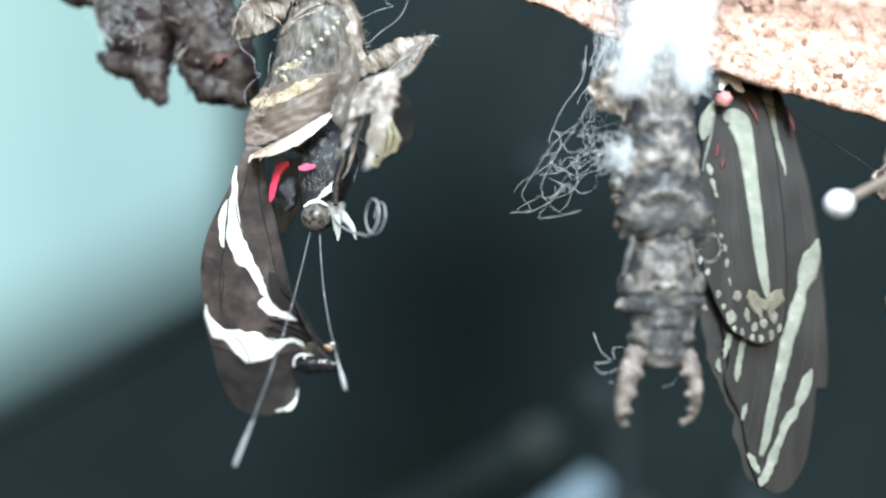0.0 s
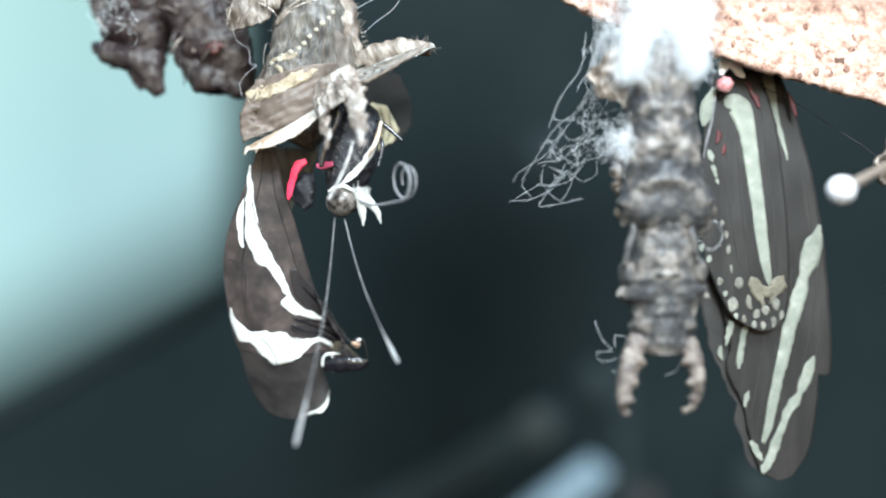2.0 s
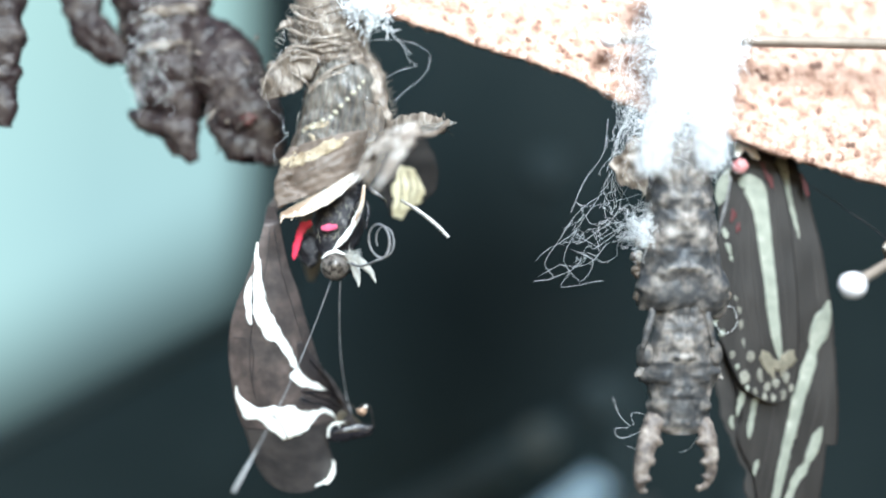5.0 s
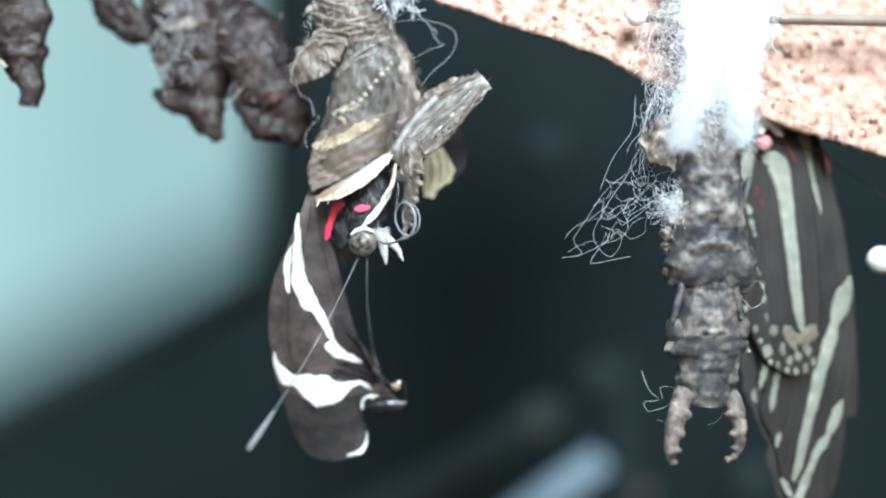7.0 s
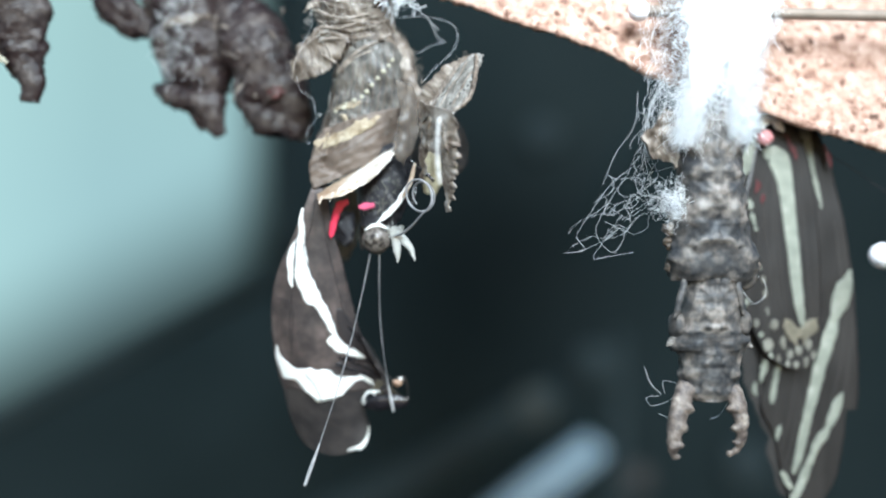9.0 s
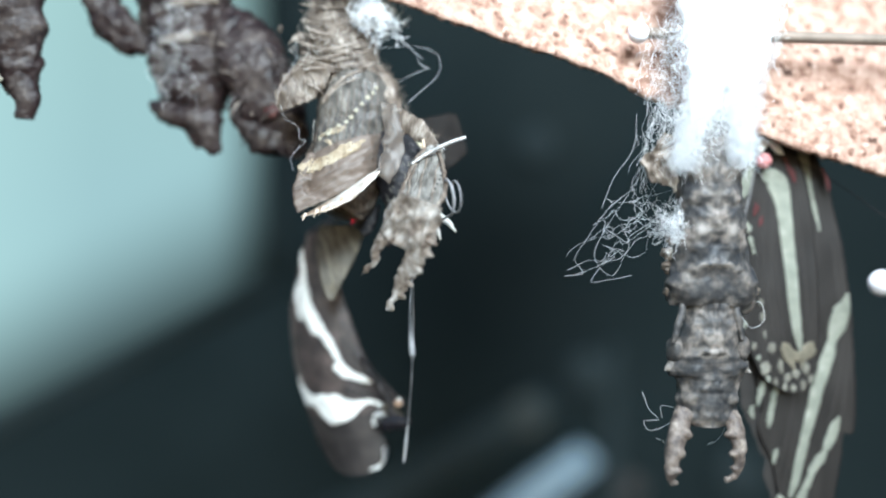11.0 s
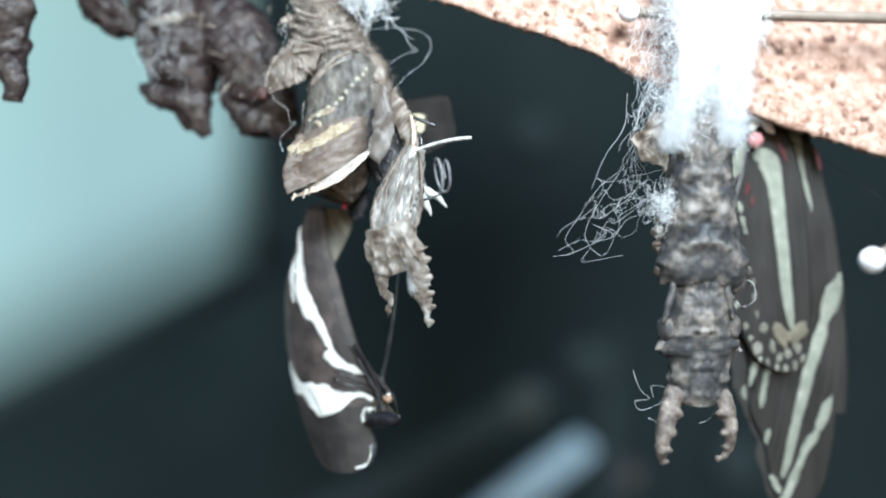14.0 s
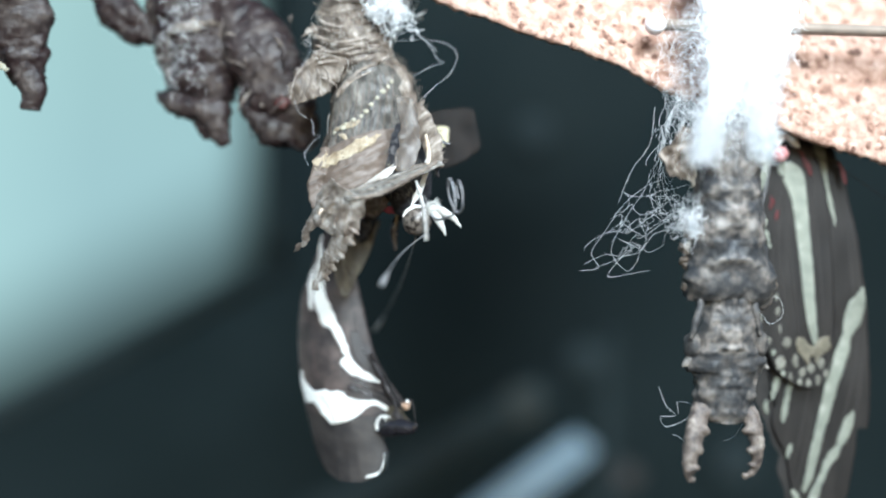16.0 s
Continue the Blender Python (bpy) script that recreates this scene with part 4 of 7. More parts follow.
    for line in ([(31.06, 12.9, 0.33), (31, 12.13, 0.99), (30.78, 11.14, 0.33)], [(31.5, 13.01, 0.44), (31.94, 12.24, 0.99), (32.6, 11.25, 0.55), (32.92, 10.92, 0.16)]):
        part("tuft", ribbon(line, lambda x, z: 7.9, 20, 5, 0.05, 0.35, 0.12, 4), WHITE, ob, "pale tuft")
    part("thorax", tube([(33.98, 11, 13.34), (33.79, 10, 11.52), (33.87, 9.6, 9.97)], [1.6, 1.5, 0.7], 20, 24, 0.6, lambda p, s, an: 0.35 * wob(p, 0.6)), FUZZ, ob, "black furry thorax")
    for line in ([(30.61, 6.25, 0.17), (30.72, 5.59, 0.55), (30.5, 4.93, 0.17)], [(31.27, 4.93, 0.17), (31.16, 4.37, 0.39), (31.05, 3.93, 0.17)], [(33.54, 10.13, 0.17), (34.21, 9.19, 0.5), (34.54, 8.25, 0.17)], [(33.15, 10.79, 0.17), (33.54, 10.46, 0.39), (33.87, 9.91, 0.11)], [(37.15, 9.68, 0.17), (37.6, 8.67, 0.45), (37.93, 7.44, 0.17)]):
        part("red_dash", ribbon(line, on, 14, 4, 0.12, 0.04, 0.12, 2), ROSE, ob, "dull red dash")
    for dx in (0, 6):
        part("antenna", tube([(33.8, 9.4, 10.84), (37.97, 9, 8.63), (41.9, 8.5, 5.84), (44.68, 8, 3.61)] + [(45.6 + dx * 0.3, 7.8, 1.5 - dx * 0.2)], [0.05, 0.045, 0.045, 0.05, 0.06], 6, 40), GLOSSY, ob, "thin dark antenna")
    on = surface_of(fore)
    for line in ([(37.71, -6.66, 0.11), (37.37, -8.9, 0.17), (37.04, -11.69, 0.17), (36.25, -15.61, 0.11), (35.02, -19.52, 0.06)], [(38.66, 2.29, 0.11), (39.16, -1.62, 0.22), (39.5, -4.42, 0.11)], [(35.13, -12.25, 0.11), (34.57, -15.61, 0.17), (34.01, -18.41, 0.17), (33.57, -20.64, 0.06)], [(36.14, -13.93, 0.11), (35.3, -17.29, 0.11), (34.46, -20.08, 0.11), (34.01, -22.32, 0.06)], [(40.06, -6.66, 0.11), (39.5, -11.13, 0.17), (38.49, -15.61, 0.17), (37.15, -20.08, 0.06)], [(40.34, -10.01, 0.11), (39.83, -14.49, 0.17), (38.83, -18.41, 0.06)]):
        part("vein", ribbon(line, on, 40, 3, 0.03, 0.03), WING_VEIN, fore)
    on = surface_of(hind)
    for line in ([(34.65, 8.36, 0.11), (35.2, 3.38, 0.17), (35.65, -1.61, 0.17), (35.98, -6.59, 0.06)], [(32.32, 6.14, 0.11), (32.66, 1.16, 0.17), (33.21, -4.37, 0.17), (33.54, -7.14, 0.06)], [(31.6, 6.7, 0.11), (31.44, 2.27, 0.17), (31.99, -3.27, 0.17), (32.55, -6.59, 0.06)], [(31.05, 2.27, 0.11), (30.77, -1.05, 0.11), (31.11, -4.37, 0.06)]):
        part("vein", ribbon(line, on, 40, 3, 0.03, 0.03), WING_VEIN, hind)


resting_butterfly()


# ---- dark husks behind ----
def wrinkled(seed, k=1.0):
    def f(p, s, an):
        return k * (0.9 * wob(p, 2.4, seed) + 0.9 * abs(wob(p, 1.3, seed + 1)) + 0.2 * wob(p, 0.5, seed + 2) - 0.2)
    return f


def dark_husk():
    ob = thing("dark_husk", (-25.13, 12, 27.73), "dark brown shrivelled pupa husk with fuzzy silk, hanging behind", "pupa husk", "husks under the cork")
    crease = lambda seed, k: lambda p, s, an: k * (0.75 * wob(p, 2.6, seed) + 0.6 * abs(wob(p, 1.5, seed + 1)) + 0.36 * wob(p, 0.8, seed + 2) + 0.2 * abs(wob(p, 0.35, seed + 3)) - 0.2)
    body = part("body", tube([(-25.92, 13, 34.12), (-26.21, 13, 28.92), (-26.09, 13, 25.46), (-25.75, 13, 22.57), (-25.29, 13, 19.69), (-24.71, 13, 16.8), (-24.36, 13, 14.49)], [4.27, 4.62, 4.45, 4.27, 4.04, 3.23, 1.5], 56, 110, 0.8, crease(1, 1.0)), HUSK_DARK, ob)
    part("wing_case", tube([(-22.32, 12.4, 24.15), (-20.03, 11.6, 21.56), (-18.49, 11.3, 18.77), (-17.13, 11.3, 15.94), (-15.87, 11.6, 13.71), (-14.8, 12, 11.94), (-14, 12.4, 10.84)], [2.51, 3.31, 3.54, 3.31, 2.63, 1.94, 0.69], 56, 110, 0.6, crease(4, 0.7)), HUSK_DARK, ob, "smooth dark wing case")
    part("wing_case", tube([(-20.43, 11.6, 16.56), (-19.45, 11, 14.47), (-18.17, 10.8, 12.75), (-16.31, 10.8, 11.79), (-14.5, 11.2, 11.05)], [0.69, 1.37, 1.6, 1.37, 0.51], 36, 80, 0.6, crease(7, 0.6)), HUSK_DARK, ob)
    part("lobe", tube([(-29.37, 12.4, 16.12), (-27.77, 12, 15.37), (-25.89, 11.8, 14.65), (-24.29, 11.8, 14.31), (-22.85, 12, 14.57)], [0.57, 1.43, 1.37, 1.37, 1.14], 36, 80, 0.75, crease(9, 0.6)), HUSK_DARK, ob)
    part("lobe", tube([(-23.88, 12, 14.63), (-23.49, 11.8, 13.17), (-23.03, 11.8, 11.92), (-22.57, 12, 10.91)], [1.71, 1.6, 1.14, 0.29], 30, 70, 0.7, crease(11, 0.6)), HUSK_DARK, ob)
    part("lobe", tube([(-25.08, 12, 13.77), (-24.66, 11.9, 12.5), (-24.34, 12, 11.48)], [0.91, 0.74, 0.23], 24, 50, 0.7, crease(12, 0.4)), HUSK_DARK, ob)
    part("lobe", tube([(-34.52, 13, 28.92), (-34.11, 12.8, 25.98), (-33, 12.6, 24.09), (-31.44, 12.4, 22.66), (-29.37, 12.4, 21.51)], [2.06, 1.71, 1.71, 1.6, 0.8], 40, 90, 0.75, crease(14, 0.8)), HUSK_DARK, ob)
    part("lobe", tube([(-33.08, 12.5, 22.57), (-32.59, 12.4, 21.74), (-32.24, 12.4, 21.29)], [0.69, 0.51, 0.17], 20, 30, 0.7, crease(15, 0.4)), HUSK_DARK, ob)
    for line in ([(-20.86, 10.2, 16.88), (-20.45, 9.9, 15.42), (-20.1, 9.8, 13.73), (-19.69, 10, 11.47)], [(-20.7, 10, 17.29), (-19.72, 9.6, 16.21), (-18.79, 9.4, 15.73)], [(-17.42, 9.2, 12.15), (-16.31, 9.2, 11.26), (-15.36, 9.5, 10.63), (-14.77, 10, 10.35)], [(-17.1, 9.9, 21.29), (-16.19, 9.8, 19.59), (-15.52, 9.8, 17.36), (-15.18, 9.8, 15.69)]):
        part("seam", tube(line, [0.03, 0.09, 0.08, 0.03][:len(line)], 8, 40, 0.8, lambda p, s, an: 0.12 * wob(p, 0.3, 3)), HUSK_DARK, ob, "thin raised edge")
    for k in range(26):
        x, z = rng.uniform(-28.5, -15.5), rng.uniform(12.5, 24.0)
        c = Vector((x, 9.3 + 0.14 * max(0, -22 - x) + 0.1 * max(0, z - 20), z))
        w = Vector((rng.gauss(0.3, 0.6), rng.uniform(-0.3, 0.3), rng.gauss(-0.6, 0.8)))
        part("torn_edge", tube([c - w, c + Vector((0, -0.25, 0.15)), c + w], [0.04, 0.16, 0.03], 8, 20, 0.5, lambda p, s, an: 0.08 * wob(p, 0.3, k)), (HUSK_DARK, HORN)[k % 2], ob)
    front = surface_of(body)
    for dx, dz in ((0, 0), (0.7, 3.5)):
        line = [(-27.7 + dx, 21.6 + dz, 0.3), (-26.3 + dx, 21.9 + dz, 0.8), (-24.5 + dx, 22.25 + dz, 0.9), (-22.9 + dx, 22.6 + dz, 0.4)]
        part("ring", ribbon(line, front, 36, 7, 0.35, 0.5, 0.5, 2 + dx), HUSK_TAN, ob, "tan ring")
    part("fleck", blob(Vector((-16.52, 9.15, 14.86)), (0.75, 0.12, 0.5), 0.9, 0.5), EMBER, ob, "dull red fleck")
    b = bmesh.new()
    for k in range(75):
        a = Vector((-26.35, 8.5, 20.53)) + Vector((rng.uniform(-1.8, 1.8), rng.uniform(-0.6, 0.4), rng.uniform(-4.0, 4.8)))
        pts = wander(a, a + Vector((rng.uniform(-0.9, 1.9), rng.uniform(-0.5, 0.5), rng.uniform(-2.2, 2.2))), 0.4, 5, 900 + k)
        tube(pts, [0.009] * 6, 4, 16, 1, None, b, False)
    tagged(part("silk_fuzz", b, THREAD, ob, "pale silk fuzz"), kind="stuff")
    # it hangs a little farther back
    ob.location, ob.scale = (ob.location - Vector((0, -0.083, 0))) * 1.032 + Vector((0, -0.083, 0)), (1.032,) * 3


dark_husk()


def far_husk():
    ob = thing("dark_husk", (-42.29, 9, 27.73), "dark reddish-brown glossy pupa husk hanging behind", "pupa husk", "husks under the cork")
    part("body", tube([(-43.4, 9, 33.82), (-42.29, 9, 27.73), (-41.74, 9, 22.75), (-41.29, 9, 19.43), (-40.63, 9, 16.66)], [3, 3.6, 3.0, 2.4, 1.5], 40, 70, 0.8, wrinkled(11, 0.7)), HUSK_DARK, ob)
    part("tail", tube([(-40.98, 8.8, 18.28), (-40.32, 8.8, 16.07), (-40.43, 8.8, 13.97)], [1.6, 1.25, 0.7], 24, 30, 0.7, wrinkled(12, 0.4)), HUSK_DARK, ob)
    part("lip", ribbon([(-44.57, 18.95, 0.27), (-42.93, 18.23, 0.77), (-41.62, 17.3, 0.27)], lambda x, z: 6.4, 24, 4, 0.1, 0.3, 0.4), SPOT, ob, "pale lip")


far_husk()

def join_into(ob, bm):
    """Adds a bmesh (in millimetres) to a part's mesh."""
    base = ORIGIN[ob]
    for v in bm.verts:
        v.co = (v.co - base) * MM
    bmesh.ops.recalc_face_normals(bm, faces=bm.faces)
    for f in bm.faces:
        f.smooth = True
    bm.from_mesh(ob.data)
    bm.to_mesh(ob.data)
    bm.free()


# ---- opening chrysalis, which swings, with its loose peeled flap ----
SWING = (-5.69, 8.00, 25.24)
HINGE, ELBOW_LENGTH, FLAP_LENGTH, FILM_LENGTH = (-2.33, 5.00, 13.30), 6.40, 9.01, 9.01


def chrysalis():
    ob = thing("chrysalis", SWING, "split tan-brown chrysalis with ribbed wing case, hanging by white silk", "chrysalis")

    def ribbed(p, s, an):
        return 0.30 * (1 - 0.65 * s) * wob(p, 1.1, 21) + 0.10 * math.sin(s * 60) * max(0, 0.5 - s) * 2 + 0.12 * wob(p, 0.5, 22)

    shell = part("shell", tube([(-9.08, 9, 29.39), (-8.86, 9, 26.07), (-8.64, 9, 22.75), (-7.97, 9, 19.98), (-7.14, 9, 17.21), (-7.42, 9, 13.89), (-8.08, 9, 11.13), (-9.08, 9, 8.36), (-9.85, 9, 6.59)], [2.6, 3.2, 3.8, 3.4, 3.7, 3.7, 3.9, 3.9, 3.4], 60, 130, 0.85, ribbed), HUSK_TAN, ob)
    on = surface_of(shell)
    case = part("wing_case", leaf([(-7.71, 19.61), (-9.21, 18.53), (-10.5, 16.12), (-10.82, 13.45), (-11.04, 10.77), (-11.57, 8.09), (-11.89, 6.21)], [(-5.04, 19.45), (-3.86, 18), (-3.32, 15.59), (-3.43, 12.91), (-4.18, 10.23), (-5.57, 8.36), (-7.71, 6.59)],
                lambda x, z: on(x, z) - 0.25 - 0.12 * wob((x * 2.2, 0, z * 0.6), 0.7, 2), 70, 40, 0.2), WINGCASE, ob, "grey ribbed see-through wing case")
    on = surface_of(case)
    for k, q in enumerate(smooth([(-4.93, 17.62), (-5.79, 16.5), (-6.86, 15.16), (-7.82, 14.09), (-9.21, 13.45)], 9)):
        part("spot", blob((q[0], on(q[0], q[1]) - 0.02, q[1]), (0.19 + 0.05 * (k % 3), 0.08, 0.22), 0.5, 0.6, k, fine=2), SPOT, case, "cream spot")
    for x, z, r in ((-9.54, 13.07, 0.3), (-10.29, 12.75, 0.24)):
        part("spot", blob((x, on(x, z) - 0.02, z), (r, 0.1, r * 0.8), 0.6, 0.5, x, fine=2), SPOT, case, "cream spot")
    for k in range(40):
        s = rng.random()
        x0, z0 = Vector((-10.4, 13.2)).lerp(Vector((-4.1, 16.2)), s) + Vector((0, rng.uniform(-1.6, 1.8)))
        part("rib", ribbon([(x0 + 0.5, z0 + 0.3 + 0.9 * rng.random(), 0.02), (x0, z0 - 0.2, 0.08), (x0 - 0.3, z0 - 0.9 - 0.9 * rng.random(), 0.02)], on, 20, 3, 0.015, 0.04, 0.05, k), FUZZ, case)
    # the torn rim flares outwards
    crest = [(-11.79, 4.55), (-10.39, 5.09), (-8.79, 5.84), (-7.07, 6.91), (-5.46, 8.3), (-4.5, 9.27)]
    flare = lambda x, z: 4.7 + 0.04 * (x + 8) ** 2 - (1.15 + 0.35 * max(0, -7.5 - x)) * (float(np.interp(x, [c[0] for c in crest], [c[1] for c in crest])) + 0.6 - z)
    part("rim", ribbon([(*c, w) for c, w in zip(crest, (0.54, 1.5, 1.71, 1.61, 1.07, 0.16))], flare, 60, 8, 0.04, 0.08, 0.13, 6), PEACH, ob, "peach torn rim")
    part("rim", ribbon([(-9.9, 5.2, 0.1), (-9.2, 5.6, 0.7), (-8.4, 5.98, 1.35), (-7.07, 6.86, 1.5), (-5.46, 8.25, 1.0), (-4.6, 9.15, 0.12)], flare, 60, 8, 0.13, 0.07, 0.2, 9), RIM, ob, "pale torn rim")
    for k in range(9):
        x = -11.2 + 0.72 * k + rng.uniform(-0.2, 0.2)
        z = float(np.interp(x, [c[0] for c in crest], [c[1] for c in crest])) - 0.55
        c = Vector((x, flare(x, z) - 0.05, z))
        part("shred", tube([c + Vector((0.15, 0.1, 0.4)), c, c + Vector((rng.uniform(-0.3, 0.1), -0.25, -0.25 - 0.3 * rng.random()))], [0.16, 0.12, 0.02], 8, 16, 0.4, lambda p, s, an: 0.05 * wob(p, 0.3, k)), (PEACH, RIM)[k > 4], ob, "ragged shred of film")
    part("fold", leaf([(-11.46, 11.2), (-12.21, 9.59), (-12.64, 7.98), (-12.75, 6.59), (-12.43, 5.3)], [(-3.64, 13.45), (-3.8, 12.11), (-4.07, 10.77), (-4.39, 9.8), (-4.71, 8.84)],
         lambda x, z: on(x, z) - 0.16 - 0.10 * wob((x * 0.4, 0, z * 1.6 - x * 0.8), 0.8, 7), 40, 40, 0.2, 0.25, 7), HUSK_FLANK, ob, "brown streaked film")
    part("band", ribbon([(-12.21, 9.37, 0.75), (-10.66, 10.02, 1.18), (-9.05, 10.61, 1.07), (-7.45, 11.52, 1.07), (-6, 12.27, 0.16)], lambda x, z: on(x, z) - 0.19, 80, 9, 0.0, 0.10, 0.26, 5), BAND, ob, "ochre band")
    part("side_film", leaf([(-4.56, 15.42), (-4.24, 13.03), (-4.45, 10.65), (-5.09, 8.53)], [(-3.07, 15.1), (-2.44, 12.77), (-2.54, 10.12), (-3.71, 7.47)],
         lambda x, z: 4.0 + 0.12 * (x + 4) ** 2 + 0.3 * wob((x, 0, z), 1.4, 12), 34, 20, 0.1, 0.3, 9), CLEAR_FILM, ob, "clear brownish folded side film")
    # fine pale seams along the case and over the film
    for w, line in ((0.10, [(-10.65, 5, 15.63), (-9.96, 5, 17.11), (-8.58, 5, 18.38), (-6.83, 5, 19.23), (-5.19, 5, 19.65)]), (0.09, [(-4.24, 5, 18.28), (-3.81, 5, 15.95), (-4.03, 5, 13.3), (-4.61, 5, 10.91), (-5.4, 5, 8.95)]),
                    (0.06, [(-11.87, 5, 7.47), (-9.75, 5, 8.11), (-7.1, 5, 9.48), (-4.77, 5, 11.28)]), (0.05, [(-12.08, 5, 8.42), (-9.54, 5, 9.06), (-7.1, 5, 10.38), (-4.45, 5, 12.5)]), (0.05, [(-11.55, 5, 5.88), (-8.9, 5, 6.83), (-6.36, 5, 8.21)]),
                    (0.08, [(-12.24, 5, 5.77), (-9.75, 5, 6.2), (-7.1, 5, 7.26), (-4.77, 5, 8.85)]), (0.05, [(-4.98, 5, 17.53), (-4.56, 5, 15.42), (-4.87, 5, 12.77), (-5.93, 5, 10.12)])):
        pts = [Vector((q[0], on(q[0], q[2]) - 0.14, q[2])) for q in smooth(line, 16)]
        part("seam", tube(pts, [w * 0.2] + [w * 0.5] * 14 + [w * 0.2], 7, 40, 1, lambda p, s, an: 0.04 * wob(p, 0.3, 3)), WINGCASE_PALE, ob, "fine pale seam")
    part("flange", leaf([(-12, 20.52), (-13.5, 19.23), (-14.25, 17.73), (-14.46, 16.12), (-14.14, 15.59)], [(-8.79, 19.87), (-9.54, 18.53), (-10.29, 17.46), (-10.93, 16.55), (-11.89, 16.12)],
         lambda x, z: 6.0 + 0.8 * wob((x, 0, z), 1.5, 9), 40, 24, 0.35, 0.5, 8), HUSK_TAN, ob, "curled tan side flange")
    # wrinkles round the neck
    for k, line in enumerate(([(-12.21, 6, 26.41), (-8.79, 6, 25.77), (-5.04, 6, 26.62)], [(-12.21, 6, 24.7), (-8.89, 6, 23.95), (-5.04, 6, 25.02)], [(-12.43, 6, 23.52), (-10.39, 6, 22.66), (-7.71, 6, 22.55), (-5.04, 6, 23.3)], [(-12.54, 6, 22.55), (-10.5, 6, 21.48), (-7.93, 6, 21.27), (-5.57, 6, 22.12)],
                              [(-12, 6, 21.16), (-9.64, 6, 20.41), (-7.39, 6, 20.52), (-5.04, 6, 21.48)], [(-12.21, 6, 25.55), (-9.86, 6, 24.59), (-7.71, 6, 24.91)], [(-11.14, 6, 23.09), (-9.32, 6, 21.8), (-6.21, 6, 22.87)], [(-9.96, 6, 20.95), (-7.71, 6, 19.77), (-5.36, 6, 20.62)],
                              [(-11.46, 6, 23.89), (-10.07, 6, 22.02), (-9.21, 6, 20.09)], [(-7.71, 6, 24.16), (-7.07, 6, 22.02), (-7.71, 6, 20.09)], [(-6.54, 6, 23.62), (-6, 6, 21.8), (-5.04, 6, 19.87)], [(-12.86, 6, 20.09), (-11.14, 6, 19.66), (-9.54, 6, 18.91)], [(-10.39, 6, 19.87), (-8.79, 6, 19.23), (-7.18, 6, 19.34)])):
        pts = [Vector((q[0], on(q[0], q[2]) + 0.03, q[2])) + Vector([0.22 * wob(q, 0.9, k + i) for i in (0, 5, 9)]) for q in smooth(line, 18)]
        w = 0.11 if k < 5 else 0.045
        part("wrinkle", tube(pts, [0.05] + [w] * 16 + [0.05], 9, 44, 0.8, lambda p, s, an: 0.5 * w * wob(p, 0.35, 4)), HUSK_TAN, ob)
    # pale creamy flush at the lower corner of the case, and fine fibres that fan over it
    for line in ([(-10.59, 12.98, 0.21), (-9.75, 13.19, 0.58), (-8.58, 13.4, 0.74), (-7.95, 13.72, 0.16)], [(-9.96, 12.5, 0.16), (-9.32, 12.02, 0.42), (-9.11, 11.39, 0.16)], [(-11.55, 11.07, 0.16), (-11.23, 10.44, 0.64), (-11.65, 9.69, 0.21)]):
        part("flush", ribbon(line, on, 24, 5, 0.05, 0.05, 0.2, 3), BAND, case, "cream flush")
    for k in range(34):
        s = k / 33
        top = Vector((-10.38, 5, 15.94)).lerp(Vector((-4.45, 5, 19.12)), s)
        foot = Vector((-10.81, 5, 11.44)).lerp(Vector((-6.14, 5, 8.95)), s)
        pts = [top.lerp(foot, q) + Vector((0.9 * math.sin(q * 3.1) * (s - 0.35), 0, 0)) for q in (0, 0.25, 0.5, 0.75, 1)]
        pts = [Vector((q[0], on(q[0], q[2]) - 0.01, q[2])) for q in smooth(pts, 20)]
        part("fibre", tube(pts, [0.02] + [0.035 + 0.02 * rng.random()] * 18 + [0.02], 5, 30, 1, lambda p, s, an: 0.02 * wob(p, 0.3, 3)), (WINGCASE, HUSK_FLANK, WINGCASE)[k % 3], case)
    # rolled pale edge of the case, sagging rings of the neck, spike; a pale tube paints the flange's lit edge
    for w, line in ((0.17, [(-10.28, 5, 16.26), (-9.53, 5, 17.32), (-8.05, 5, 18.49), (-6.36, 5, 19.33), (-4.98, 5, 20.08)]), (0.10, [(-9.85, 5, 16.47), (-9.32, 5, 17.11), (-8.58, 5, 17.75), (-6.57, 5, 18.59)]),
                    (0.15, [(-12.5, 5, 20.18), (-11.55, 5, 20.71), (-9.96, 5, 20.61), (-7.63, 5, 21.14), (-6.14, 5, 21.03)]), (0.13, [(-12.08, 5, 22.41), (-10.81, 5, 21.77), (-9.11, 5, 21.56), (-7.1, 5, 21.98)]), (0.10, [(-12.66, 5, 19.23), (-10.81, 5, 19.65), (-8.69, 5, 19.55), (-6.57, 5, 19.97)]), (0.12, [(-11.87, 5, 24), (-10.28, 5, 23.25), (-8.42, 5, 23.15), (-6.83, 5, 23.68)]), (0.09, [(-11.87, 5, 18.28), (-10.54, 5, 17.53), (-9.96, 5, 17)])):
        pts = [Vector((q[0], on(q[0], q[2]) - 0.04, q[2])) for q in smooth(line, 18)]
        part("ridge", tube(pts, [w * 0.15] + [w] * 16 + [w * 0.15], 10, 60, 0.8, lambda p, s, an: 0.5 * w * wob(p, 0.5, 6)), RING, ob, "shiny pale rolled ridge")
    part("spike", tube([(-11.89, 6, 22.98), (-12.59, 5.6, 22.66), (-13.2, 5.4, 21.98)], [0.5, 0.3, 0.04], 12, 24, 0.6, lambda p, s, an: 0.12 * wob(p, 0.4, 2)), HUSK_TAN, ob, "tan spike")
